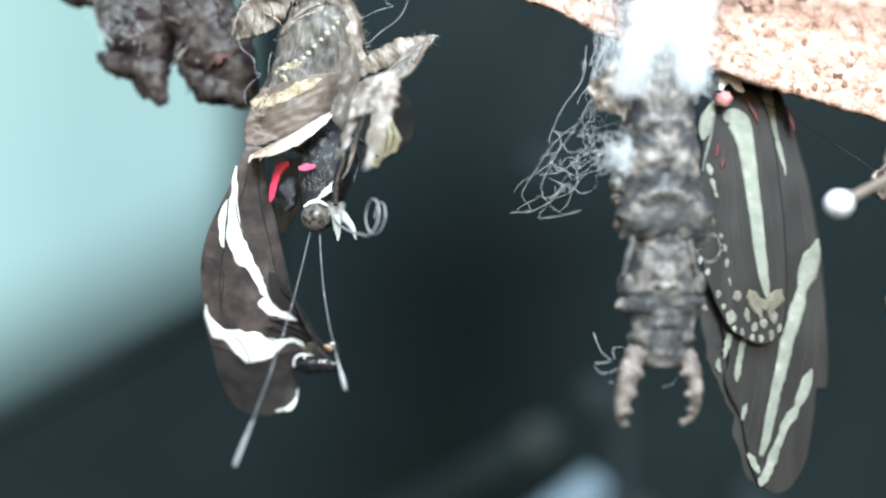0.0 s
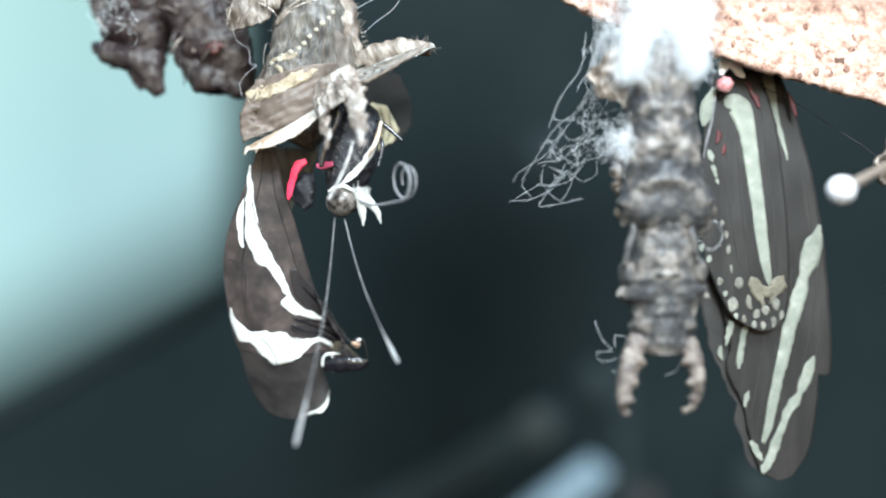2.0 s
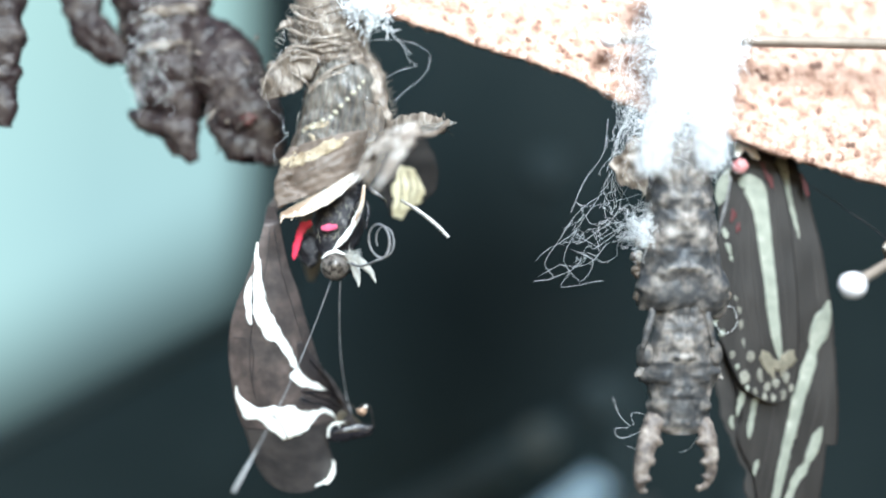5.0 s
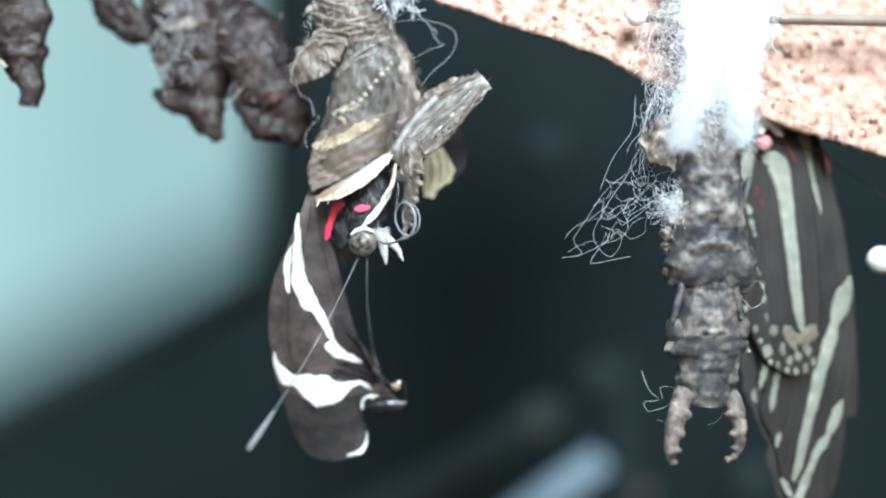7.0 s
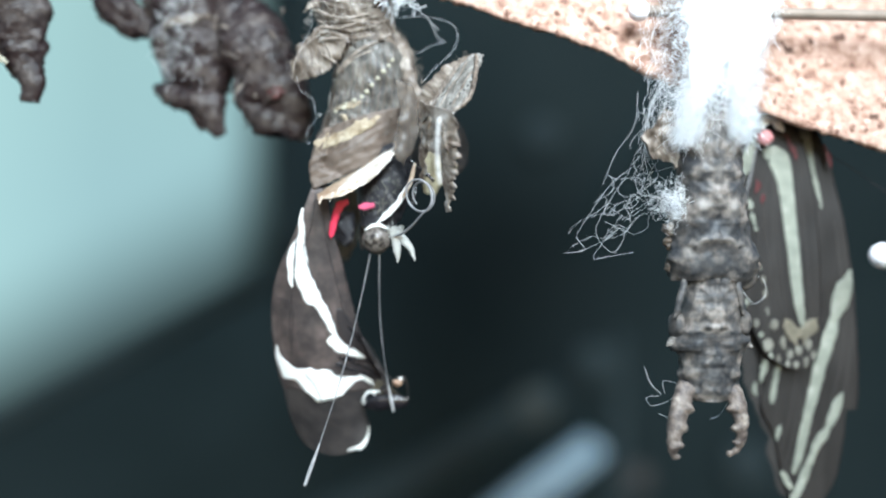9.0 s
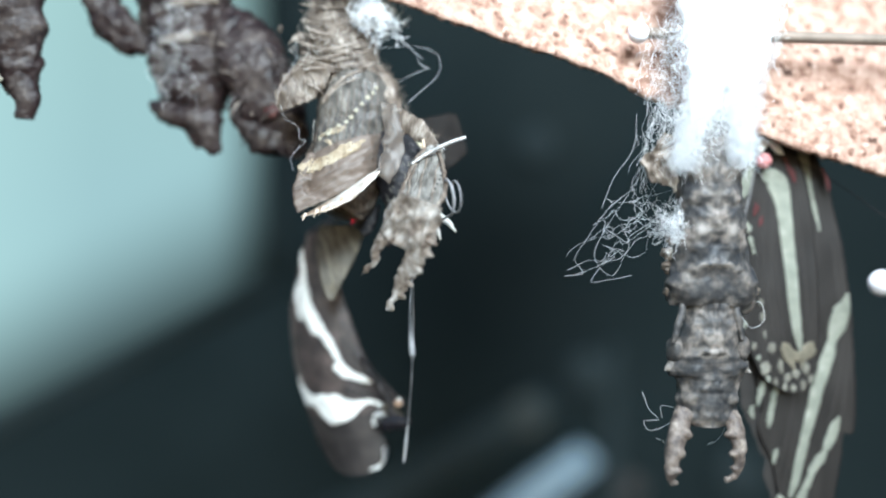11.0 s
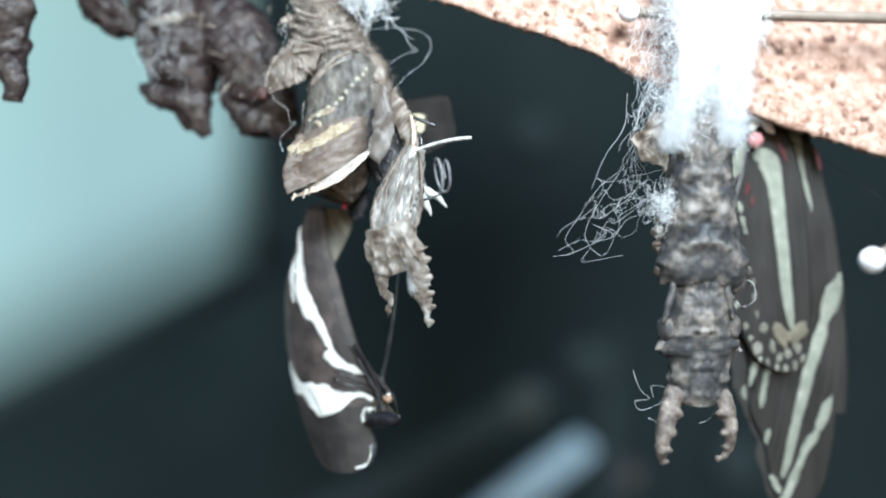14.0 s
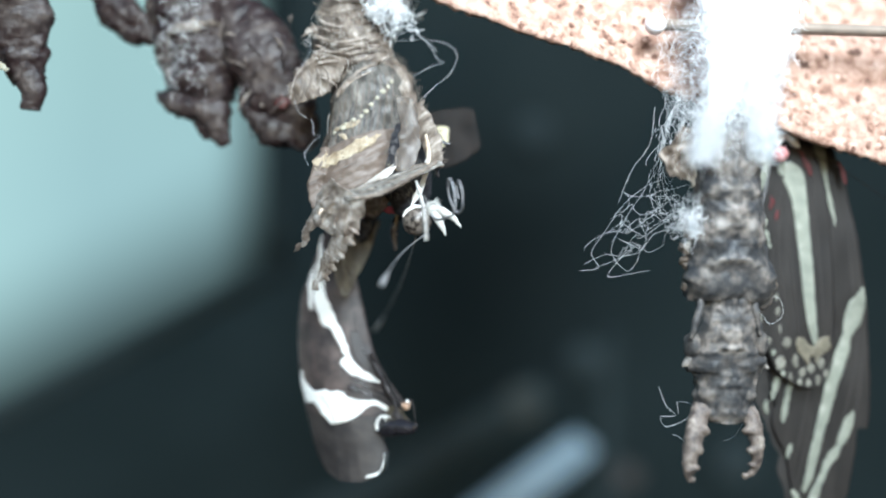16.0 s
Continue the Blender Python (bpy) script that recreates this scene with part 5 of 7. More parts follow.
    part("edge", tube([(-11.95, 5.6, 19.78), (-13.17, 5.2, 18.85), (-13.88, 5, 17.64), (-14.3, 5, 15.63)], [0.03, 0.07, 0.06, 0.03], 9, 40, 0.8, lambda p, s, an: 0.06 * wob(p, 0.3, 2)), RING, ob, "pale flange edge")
    for line in ([(-12.66, 5, 18.59), (-12.4, 5, 17.53), (-12.92, 5, 15.94)], [(-11.97, 5, 18.91), (-11.55, 5, 17.64), (-11.76, 5, 16.16)], [(-13.35, 5, 18.06), (-13.14, 5, 17), (-13.56, 5, 15.84)], [(-11.34, 5, 19.12), (-10.81, 5, 18.06), (-10.91, 5, 16.47)]):
        pts = [Vector((q[0], 5.3 + 0.5 * wob((q[0], 0, q[2]), 1.5, 9), q[2])) for q in smooth(line, 12)]
        part("crease", tube(pts, [0.02] + [0.07] * 10 + [0.02], 7, 30, 0.7, lambda p, s, an: 0.04 * wob(p, 0.3, 2)), HUSK_TAN, ob)
    # hairy strip down the far side
    strip = part("hinge_strip", tube([(-6.35, 8, 21.41), (-4.33, 8, 18.95), (-3.36, 7, 16.3), (-2.46, 6, 13.71)], [0.8, 0.9, 0.7, 0.5], 20, 50, 0.7, lambda p, s, an: 0.4 * wob(p, 0.7, 31)), HUSK_TAN, ob)
    b = bmesh.new()
    roots = [(q, (0.8, -0.2, 0.25)) for q in smooth([(-5.09, 7, 21.18), (-3.36, 7, 18.74), (-2.48, 6.5, 16.21), (-1.82, 6, 13.71)], 46)]
    hairs(b, roots, 0.75, 0.035)
    hairs(b, [(q, (-0.9, -0.2, 0.1)) for q in smooth([(-12.78, 7, 22.26), (-13.29, 6, 19.61), (-14.36, 6, 17.73), (-14.36, 6, 15.8)], 16)], 0.8, 0.04)
    part("bristle_fringe", b, HUSK_TAN, strip)
    # white silk and loose threads at the top
    tuft = part("silk", blob((-5.1, 6, 24.9), (1.6, 1.4, 1.5), 0.5, 0.6, 3), SILK, ob, "fluffy white silk tuft")
    b = bmesh.new()
    for k in range(150):
        a = Vector((-5.1, 6, 25.3)) + Vector([rng.uniform(-1.6, 1.6) for _ in range(3)])
        pts = wander(a, a + Vector((rng.uniform(-1.6, 1.9), rng.uniform(-1.2, 1), rng.uniform(-2.6, 1.0))), 0.5, 6, 1200 + k)
        tube(pts, [0.035] * 7, 4, 16, 1, None, b, False)
    tagged(part("silk_floss", b, SILK, tuft), kind="stuff")
    for line in ([(-5.04, 6, 21.48), (-2.36, 6, 21.7), (0.32, 6, 21.21), (1.29, 6, 19.98), (0.64, 6, 18.27), (-1.01, 5.5, 16.67), (-1.91, 5, 15.52)], [(-3.43, 6, 22.82), (-1.55, 6, 21.48), (-0.64, 6, 19.77), (0.05, 6, 19.34), (-1.29, 6, 18.91), (-2.79, 6, 18.05)],
                 [(-12.64, 6, 22.55), (-12.54, 6, 20.95), (-13.34, 6, 19.34), (-14.14, 6, 18.91)], [(-14.03, 6, 16.12), (-13.61, 6, 14.78), (-12.43, 6, 13.87), (-12.21, 6, 12.64), (-11.68, 6, 12.48), (-12.43, 6, 11.73), (-13.07, 6, 10.77), (-12.8, 6, 9.59)], [(-4.5, 6, 22.02), (-2.89, 6, 22.98), (-3.7, 6, 23.62), (-2.36, 6, 22.28), (-0.48, 6, 20.41)]):
        part("thread", tube(line, [0.010] * len(line), 5, 70, 1, None, None, False), THREAD, ob)
    for k in range(26):
        a = Vector((-9.8, 5.2, 22.43)) + Vector((rng.uniform(-2.5, 2.5), -0.4, rng.uniform(-3, 2)))
        pts = wander(a, a + Vector((rng.uniform(-2, 2), 0, rng.uniform(-3, 1))), 0.35, 6, 1500 + k)
        part("thread", tube(pts, [0.010] * 7, 5, 40, 1, None, None, False), RIM, ob)

    # the peeled flap: an upper strip from the hinge, and the lower case that dangles from it
    h = Vector(HINGE)
    e = h + Vector((ELBOW_LENGTH, 0, 0))
    upper = part("flap_upper", tube([h + Vector((-0.4, 0.3, 0)), h.lerp(e, 0.3) + Vector((0, 0, 0.1)), h.lerp(e, 0.65) + Vector((0, 0, 0.45)), e + Vector((0.2, 0, 0))], [0.7, 0.9, 0.85, 0.55], 22, 50, 0.3,
                                    lambda p, s, an: 0.35 * wob(p, 0.9, 41) + 0.2 * wob(p, 0.4, 42)), HUSK_TAN, ob, "hairy tan strip", pivot=h)
    b = bmesh.new()
    hairs(b, [(h.lerp(e, 0.15 + 0.85 * i / 26) + Vector((0, 0, 0.75)), (0.35, -0.1, 1)) for i in range(27)], 0.75, 0.035)
    hairs(b, [(h.lerp(e, 0.85 + 0.2 * i / 8) + Vector((0, 0, -0.2)), (1, -0.1, -0.2)) for i in range(9)], 0.9, 0.035)
    part("bristle_fringe", b, HUSK_TAN, upper)
    n, m = FLAP_LENGTH, FILM_LENGTH
    k = e - Vector((0, 0, n))

    def gutter(x, z):
        u = (x - e.x) / 2.4
        return e.y + 0.9 * u * u - 0.5 + 0.16 * wob((x * 1.6, 0, z * 0.7), 0.9, 43) + 0.10 * abs(wob((x * 2.5, 0, z * 0.8), 0.6, 46))

    xz = lambda x, s: (e.x + x, e.z - n * s)
    lower = part("flap_lower", leaf([xz(-0.9, -0.04), xz(-1.2, 0.12), xz(-1.7, 0.32), xz(-2.2, 0.55), xz(-2.3, 0.75), xz(-2.0, 0.92), xz(-1.5, 1.04)], [xz(1.1, -0.04), xz(1.3, 0.12), xz(1.5, 0.32), xz(1.8, 0.55), xz(1.9, 0.75), xz(1.8, 0.92), xz(1.5, 1.04)],
                 gutter, 70, 34, 0.1, 0.2, 4), WINGCASE_PALE, ob, "grey-tan ribbed peeled case", pivot=e)
    for side in (-1, 1):
        line = [Vector((e.x + side * a, gutter(e.x + side * a, e.z - n * s) - 0.05, e.z - n * s)) for a, s in ((0.55, 0.0), (1.0, 0.15), (1.6, 0.4), (1.95, 0.65), (1.9, 0.85), (1.5, 1.0))]
        part("edge_roll", tube(line, [0.14, 0.2, 0.22, 0.2, 0.2, 0.12], 9, 60, 1, lambda p, s, an: 0.12 * wob(p, 0.35, 47)), HUSK_TAN, lower, "tan rolled edge")
    b = bmesh.new()
    hairs(b, [((e.x + 1.0 + 0.9 * i / 18, e.y - 0.2, e.z - n * (0.05 + 0.55 * i / 18)), (1, -0.1, -0.3)) for i in range(19)], 0.55, 0.03)
    hairs(b, [((e.x - 1.2 - 0.9 * i / 14, e.y - 0.2, e.z - n * (0.1 + 0.6 * i / 14)), (-1, -0.2, -0.2)) for i in range(15)], 0.6, 0.025)
    part("bristle_fringe", b, HUSK_DARK, lower)
    for i in range(11):
        x, z = e.x + 0.75 + 0.7 * math.sin(i * 0.3), e.z - n * (0.08 + 0.08 * i)
        part("dot", blob((x, gutter(x, z) - 0.04, z), (0.11, 0.06, 0.17), 0.4, 0.5, i, fine=1), FUZZ, lower, "dark dot")
    for i in range(7):
        x0, x1 = e.x - 1.6 + 0.5 * i, e.x - 1.9 + 0.62 * i
        pts = [Vector((x0 + (x1 - x0) * q + 0.3 * wob((q * 3, i, 0), 1.0), 0, e.z - n * (0.1 + 0.85 * q))) for q in np.linspace(0, 1, 9)]
        pts = [Vector((p.x, gutter(p.x, p.z) - 0.03, p.z)) for p in pts]
        part("crease", tube(pts, [0.03] + [0.09] * 7 + [0.03], 7, 40, 0.7, lambda p, s, an: 0.08 * wob(p, 0.3, 48)), (WINGCASE_PALE, HUSK_TAN)[i % 2], lower)

    def cup(x, z):
        u = (x - k.x) / 3.2
        return k.y + 1.1 * u * u - 0.8 + 0.38 * wob((x, 0, z), 1.5, 43) + 0.32 * abs(wob((x, 0, z), 1.0, 44)) + 0.03 * wob((x, 0, z), 0.35, 46)

    kz = lambda x, s: (k.x + x, k.z - m * s)
    film = part("flap_film", leaf([kz(-1.9, -0.12), kz(-2.5, 0.02), kz(-2.6, 0.14), kz(-2.5, 0.24), kz(-2.2, 0.32), kz(-1.5, 0.37)], [kz(1.9, -0.12), kz(2.3, 0.02), kz(2.3, 0.14), kz(2.2, 0.24), kz(2.0, 0.32), kz(1.5, 0.37)],
                cup, 60, 46, 0.08, 0.4, 4), FILM, lower, "pale crumpled see-through film", pivot=k)
    at = lambda x, d, s: (k.x + x, k.y + d, k.z - m * s)
    saw = lambda p, s, an: 0.42 * max(0, math.sin(s * 34 + 0.8 * math.sin(s * 9))) * max(0, math.cos(an)) ** 2 + 0.22 * wob(p, 0.45, 44) + 0.12 * wob(p, 0.2, 49)
    join_into(film, tube([at(1.3, -0.3, 0.20), at(1.25, -0.3, 0.36), at(0.95, -0.2, 0.58), at(0.75, 0, 0.80), at(0.3, 0, 1.02)], [0.9, 0.95, 0.75, 0.5, 0.08], 30, 100, 0.35, saw))
    thin = tube([at(-1.8, 0, 0.20), at(-2.0, 0, 0.36), at(-2.2, -0.2, 0.5), at(-2.1, -0.2, 0.62), at(-2.8, 0, 0.80)], [0.6, 0.6, 0.42, 0.3, 0.06], 20, 60, 0.4, lambda p, s, an: 0.3 * wob(p, 0.5, 45) + 0.12 * wob(p, 0.2, 50))
    join_into(film, thin)
    for i, (x0, x1) in enumerate(((-1.3, -2.4), (-0.6, -1.0), (0.2, 0.5), (0.9, 1.6))):
        pts = [Vector((k.x + x0 + (x1 - x0) * s, cup(k.x + x0 + (x1 - x0) * s, k.z - m * 0.34 * s) - 0.02, k.z - m * 0.34 * s)) + Vector((0.25 * wob((s * 4, i, 0), 1.0), 0, 0)) for s in np.linspace(0, 1, 10)]
        join_into(film, tube(pts, [0.05] + [0.13] * 8 + [0.05], 8, 40, 1, lambda p, s, an: 0.08 * wob(p, 0.3, 48)))
    return ob, upper, lower, film


CHRYSALIS, FLAP_UPPER, FLAP_LOWER, FLAP_FILM = chrysalis()

# ---- emerging butterfly ----
EYE_AT, ROOT = (-7.39, 4.00, 0.58), (-12.37, 6.00, 5.14)
TONGUE_AT = (-6.08, 4.00, 0.89)
TONGUE_LENGTH, FEELER_LONG, FEELER_SHORT = 6.29, 21.74, 15.19
TIP_AT = (-11.33, 5.60, -13.60)


def emerging_butterfly():
    y0 = Vector(EYE_AT)
    ob = thing("emerging_butterfly", SWING, "emerging black butterfly with bold white stripes, crumpled wet wing, below chrysalis", "butterfly", "butterflies")
    body = part("thorax", tube([(-7.06, 8, 9.36), (-7.15, 7, 6.55), (-7.33, 6.5, 3.82), (-7.61, 6, 1.39)], [2.0, 2.4, 2.3, 1.3], 30, 40, 0.8, lambda p, s, an: 0.25 * wob(p, 0.6, 51)), FUZZ, ob, "black furry thorax with pale flecks", pivot=EYE_AT)
    b = bmesh.new()
    hairs(b, [(Vector((-7.59, 4.6, 5.06)) + Vector((rng.uniform(-1.4, 2.2), 0, rng.uniform(-1.8, 1.8))), (0.1, -0.5, -0.8)) for _ in range(60)], 0.9, 0.022)
    part("pale_fringe", b, SPOT, body)
    rp = (-10.07, 5, 2.44)
    base = part("wing_base", blob((-9.64, 7, 1.79), (1.1, 1.0, 1.5), 0.5, 0.6), FUZZ, ob, "black furry wing base", pivot=rp)
    part("red_patch", ribbon([(-9.32, 4.29, 0.42), (-10.01, 3.97, 0.79), (-10.49, 2.91, 0.64), (-10.86, 1.54, 0.48), (-10.97, 0.79, 0.16)], lambda x, z: 5.4 + 0.12 * (x + 10) ** 2, 40, 8, 0.2, 0.35, 0.14), RED, base, "bright red wing-base patch")
    part("red_patch", ribbon([(-8.26, 3.66, 0.32), (-7.63, 3.76, 0.69), (-6.78, 3.87, 0.32)], lambda x, z: 4.4, 20, 5, 0.2, 0.2, 0.1), PINK, base, "crimson patch")
    part("white_tuft", ribbon([(-4.56, 6.34, 0.16), (-5.03, 5.29, 0.47), (-5.76, 3.98, 0.58), (-6.76, 2.78, 0.52), (-7.49, 2.1, 0.16)], lambda x, z: 4.0, 40, 6, 0.3, 0.25, 0.12), WHITE, body, "white scale tuft")
    # legs
    for line in ([(-4.9, 4.8, 8.2), (-3.6, 4.6, 7.3), (-2.5, 4.5, 6.4)], [(-5.09, 5, 7.2), (-4.2, 4.2, 5.83), (-4.39, 3.8, 3.81)]):
        part("leg", tube(line, [0.22, 0.2, 0.14][:len(line)], 9, 30), GLOSSY, body, "glossy dark leg")
    o = y0 + Vector((3.0, -1.5, 3.0))
    leg = part("leg", tube([o, o + Vector((1.7, 0, 0.15)), o + Vector((3.6, -0.1, 0.1)), o + Vector((5.4, 0, -0.15))], [0.12, 0.17, 0.18, 0.16], 10, 60, 1, lambda p, s, an: 0.015 * wob(p, 0.3) + 0.012 * math.sin(s * 70)), LEG_PALE, body, "pale jointed leg", pivot=o)
    o = y0 + Vector((-0.5, 0, 6.0))
    dark = part("leg", tube([o, o - Vector((-0.3, 0, 2.0)), o - Vector((0.1, 0, 4.2)), o - Vector((0, 0, 6.2))], [0.30, 0.42, 0.38, 0.2], 10, 40, 0.6, lambda p, s, an: 0.06 * wob(p, 0.4)), GLOSSY, body, "flat dark leg", pivot=o)
    part("palp", tube([(-4.37, 3.4, 7.86), (-4.66, 3, 6.01), (-5.28, 3, 4.61)], [0.12, 0.22, 0.08], 8, 24, 0.5), PEACH, body, "pale peach strip")
    # hindwings: one behind the shell, one tucked behind the forewing
    hw = part("hindwing", leaf([(-3.28, 13.06), (-3.51, 10.8), (-3.28, 7.97), (-2.26, 5.48)], [(0.9, 13.34), (2.26, 10.52), (2.04, 7.86), (-1.13, 5.15)], lambda x, z: 11 + 0.3 * wob((x, 0, z), 2), 40, 24, 0.15, 0.2, 3), HINDWING, ob, "dark smoky folded hindwing", pivot=(-1.0, 11.0, 9.0))
    front = surface_of(hw)
    part("patch", leaf([(-1.53, 10.35), (-1.92, 8.82), (-2.04, 7.12), (-2.04, 5.26)], [(-0.11, 10.12), (0.9, 8.76), (0.79, 7.07), (-1.24, 5.15)], lambda x, z: front(x, z) - 0.08, 40, 14, 0.05, 0.5, 4), STRAW, hw, "straw-yellow patch")
    for line in ([(-0.68, 9.89, 0.11), (-0.23, 8.25, 0.17), (-0.34, 6.56, 0.11)], [(-1.36, 9.78, 0.11), (-1.13, 7.97, 0.17), (-1.36, 5.99, 0.11)], [(0.23, 9.39, 0.11), (0.45, 8.09, 0.17), (0.11, 6.73, 0.11)]):
        part("vein", ribbon(line, front, 24, 3, 0.14, 0.03, 0.05, 2), OLIVE, hw)
    part("hindwing", leaf([(-11.44, 6.08), (-11.61, 3.34), (-11.17, 0.6), (-10.51, -1.48)], [(-6.52, 6.08), (-7.61, 3.07), (-8.87, 0.6), (-9.97, -1.59)], lambda x, z: 13.6 + 0.2 * wob((x, 0, z), 2), 36, 18, 0.15, 0.1, 4), OLIVE_PALE, ob, "olive-brown hindwing")

    # head with eye, collar and white palps
    y = Vector(EYE_AT)
    head = part("head", blob(y + Vector((0.5, 0.9, 0.25)), (1.25, 1.05, 1.15), 0.15, 0.7), FUZZ, ob, "black head", pivot=y)
    part("eye", blob(y, (1.36, 1.1, 1.36), 0.0), EYE, head, "mottled brown-grey eye")
    rel = lambda x, z: (y.x + x, y.z + z)
    part("collar", ribbon([(*rel(-1.15, 0.75), 0.1), (*rel(-0.5, 1.25), 0.32), (*rel(0.4, 1.3), 0.3), (*rel(1.1, 0.95), 0.1)], lambda x, z: y.y - 0.5, 24, 4, 0.1, 0.3, 0.08), WHITE, head)
    for line, w in (([(1.3, 1.0), (1.75, 0.1), (2.0, -1.0), (2.15, -2.0)], 0.34), ([(1.6, 0.9), (2.4, 0.2), (3.2, -0.6), (3.7, -1.7)], 0.32)):
        pts = [(y.x + a, y.y - 0.3, y.z + c) for a, c in line]
        part("palp", tube(pts, [w * 0.9, w * 1.25, w * 0.9, 0.06][:len(pts)], 10, 24, 0.5, lambda p, s, an: 0.1 * wob(p, 0.3)), PALP, head, "creamy white palp")
    b = bmesh.new()
    hairs(b, [((y.x + rng.uniform(0.9, 2.4), y.y - rng.uniform(0, 0.7), y.z + rng.uniform(0.2, 1.3)), (0.5, -0.3, 0.1 + rng.uniform(-0.9, 0.8))) for _ in range(80)], 0.8, 0.05)
    part("white_fringe", b, PALP, head, "white scale hairs")
    # coiled tongue
    q = Vector(TONGUE_AT)
    c = q + Vector((TONGUE_LENGTH, 0, 0))
    ring = lambda a, r: c + Vector((r * math.cos(a), 0, r * 1.12 * math.sin(a)))
    joint = ring(-1.9, 1.45)
    part("proboscis", tube([q, q.lerp(c, 0.3) + Vector((0, -0.1, -0.9)), q.lerp(c, 0.62) + Vector((0, -0.1, -1.35)), joint], [0.13, 0.12, 0.11, 0.10], 8, 40), TONGUE, head, "grey proboscis", pivot=q)
    turns = [ring(-1.9 + 0.42 * i, 1.45 - 0.012 * i) + Vector((0, 0.05 * i, 0)) for i in range(28)]
    coil = part("proboscis_coil", tube(turns, [0.10] * 16 + [0.075] * 12, 8, 180), TONGUE, head, "coiled end of the grey proboscis", pivot=joint)
    made = []
    for off, length, bend in (((-0.52, 0.50, -1.37), FEELER_LONG, 0.5), ((0.33, 0.50, -1.37), FEELER_SHORT, -0.5)):
        o = y + Vector(off)
        pts = [o + Vector((bend * math.sin(s * math.pi), 0, -length * s)) for s in (0, 0.2, 0.4, 0.6, 0.8, 0.92, 1.0)]
        f = part("antenna", tube(pts, [0.08, 0.058, 0.052, 0.052, 0.06, 0.16, 0.12], 9, 60), FEELER, head, "thin dark antenna with pale club", pivot=o)
        f.data.materials.append(CLUB)
        for face in f.data.polygons:
            face.material_index = int(face.center.z < -length * 0.82 * MM)
        made.append(f)

    # forewing: hangs from the shell's rim
    r0 = Vector(ROOT)

    def bow(x, z):
        s = (r0.z - z) / 26
        mid = r0.x - 1.8 + 3.0 * s
        return r0.y + 0.09 * (x - mid) ** 2 - 0.3 - 0.8 * math.sin(max(s, 0) * 3) + 3.0 * max(0, z - r0.z) + 0.10 * wob((x, 0, z), 4, 61) + 0.05 * wob((x * 2, 0, z * 0.6), 1.2, 62)

    fore = part("forewing", leaf([(-12.2, 6.58), (-12.73, 5.63), (-13.37, 3.73), (-14.12, 1.81), (-14.83, 0.09), (-15.68, -1.77), (-16.34, -3.68), (-16.74, -5.77), (-16.79, -7.75), (-16.67, -9.43), (-16.49, -11.24), (-16.19, -12.94), (-15.76, -14.26)],
                                 [(-11.53, 6.57), (-11.49, 5.39), (-11.18, 2.97), (-10.77, 0.82), (-10.14, -1.21), (-9.62, -3.31), (-9.2, -4.98), (-8.78, -6.78), (-8.26, -8.68), (-7.4, -10.68), (-6.31, -12.63), (-5.86, -13.78), (-6.53, -14.61)], bow, 100, 36, 0.14), WING, ob, "black-brown forewing", pivot=r0)
    back = bow(-11.8, 6.5)
    part("wing_root", leaf([(-12.2, 6.35), (-11.5, 7.5), (-10.3, 8.7)], [(-11.3, 6.0), (-10.2, 6.8), (-9.0, 7.9)], lambda x, z: back - 0.15 + 0.1 * (z - 6.3), 20, 10, 0.3, 0.1), WING, fore, "dark narrow wing root")
    on = surface_of(fore)
    over = lambda x, z: on(x, z) - 0.07

    def stripe(a, b, seed, rows=60):
        return part("stripe", leaf(a, b, over, rows, 9, 0.04, 0.16, seed), WHITE, fore, "white stripe")

    stripe([(-14.24, 0.43), (-14.78, -0.33), (-15.12, -1.31), (-15.03, -2.61), (-14.88, -3.79), (-14.61, -4.16)], [(-14.18, 0.32), (-14.3, -0.43), (-14.41, -1.4), (-14.48, -2.59), (-14.49, -3.67), (-14.5, -4.16)], 1)
    stripe([(-13.63, 3.41), (-13.9, 2.24), (-14.07, 0.91), (-14.19, -0.43), (-14.31, -2.04), (-14.33, -3.39), (-13.9, -4.3), (-13.33, -5.54), (-12.42, -5.98), (-11.74, -7.04), (-11.17, -8.16), (-10.8, -8.68)], [(-13.53, 3.3), (-13.53, 2.24), (-13.49, 0.96), (-13.34, -0.43), (-13.13, -1.77), (-12.88, -2.89), (-12.3, -4.2), (-11.73, -5.35), (-11.26, -6.19), (-10.85, -7.2), (-10.48, -8.21), (-10.43, -8.71)], 2, 90)
    stripe([(-10.75, -8.63), (-11.12, -9.04), (-11.18, -9.59), (-10.66, -10.18), (-9.65, -10.67), (-8.69, -11.09), (-7.78, -11.32)], [(-10.38, -8.66), (-10.12, -9.18), (-9.75, -9.67), (-9.22, -10.12), (-8.69, -10.48), (-8.21, -10.84), (-7.73, -11.16)], 3)
    stripe([(-16.33, -10.18), (-16.31, -11.21), (-16.05, -12.32), (-15.66, -13.19), (-15.03, -13.38), (-14.34, -13.35), (-13.69, -14.04), (-12.82, -14.85), (-12.01, -15.41), (-11.19, -15.14), (-10.22, -14.87), (-9.36, -14.35), (-8.71, -13.67), (-7.84, -13.61), (-7.19, -14.1), (-6.76, -14.89)],
           [(-16.27, -10.11), (-16, -10.76), (-15.61, -11.33), (-15.1, -11.77), (-14.43, -12.1), (-13.65, -12.15), (-12.88, -12.06), (-12.23, -12.17), (-11.47, -12.13), (-10.84, -12.45), (-10.09, -12.85), (-9.35, -13.06), (-8.6, -13.07), (-7.84, -13.16), (-7.19, -13.65), (-6.64, -14.87)], 4, 110)
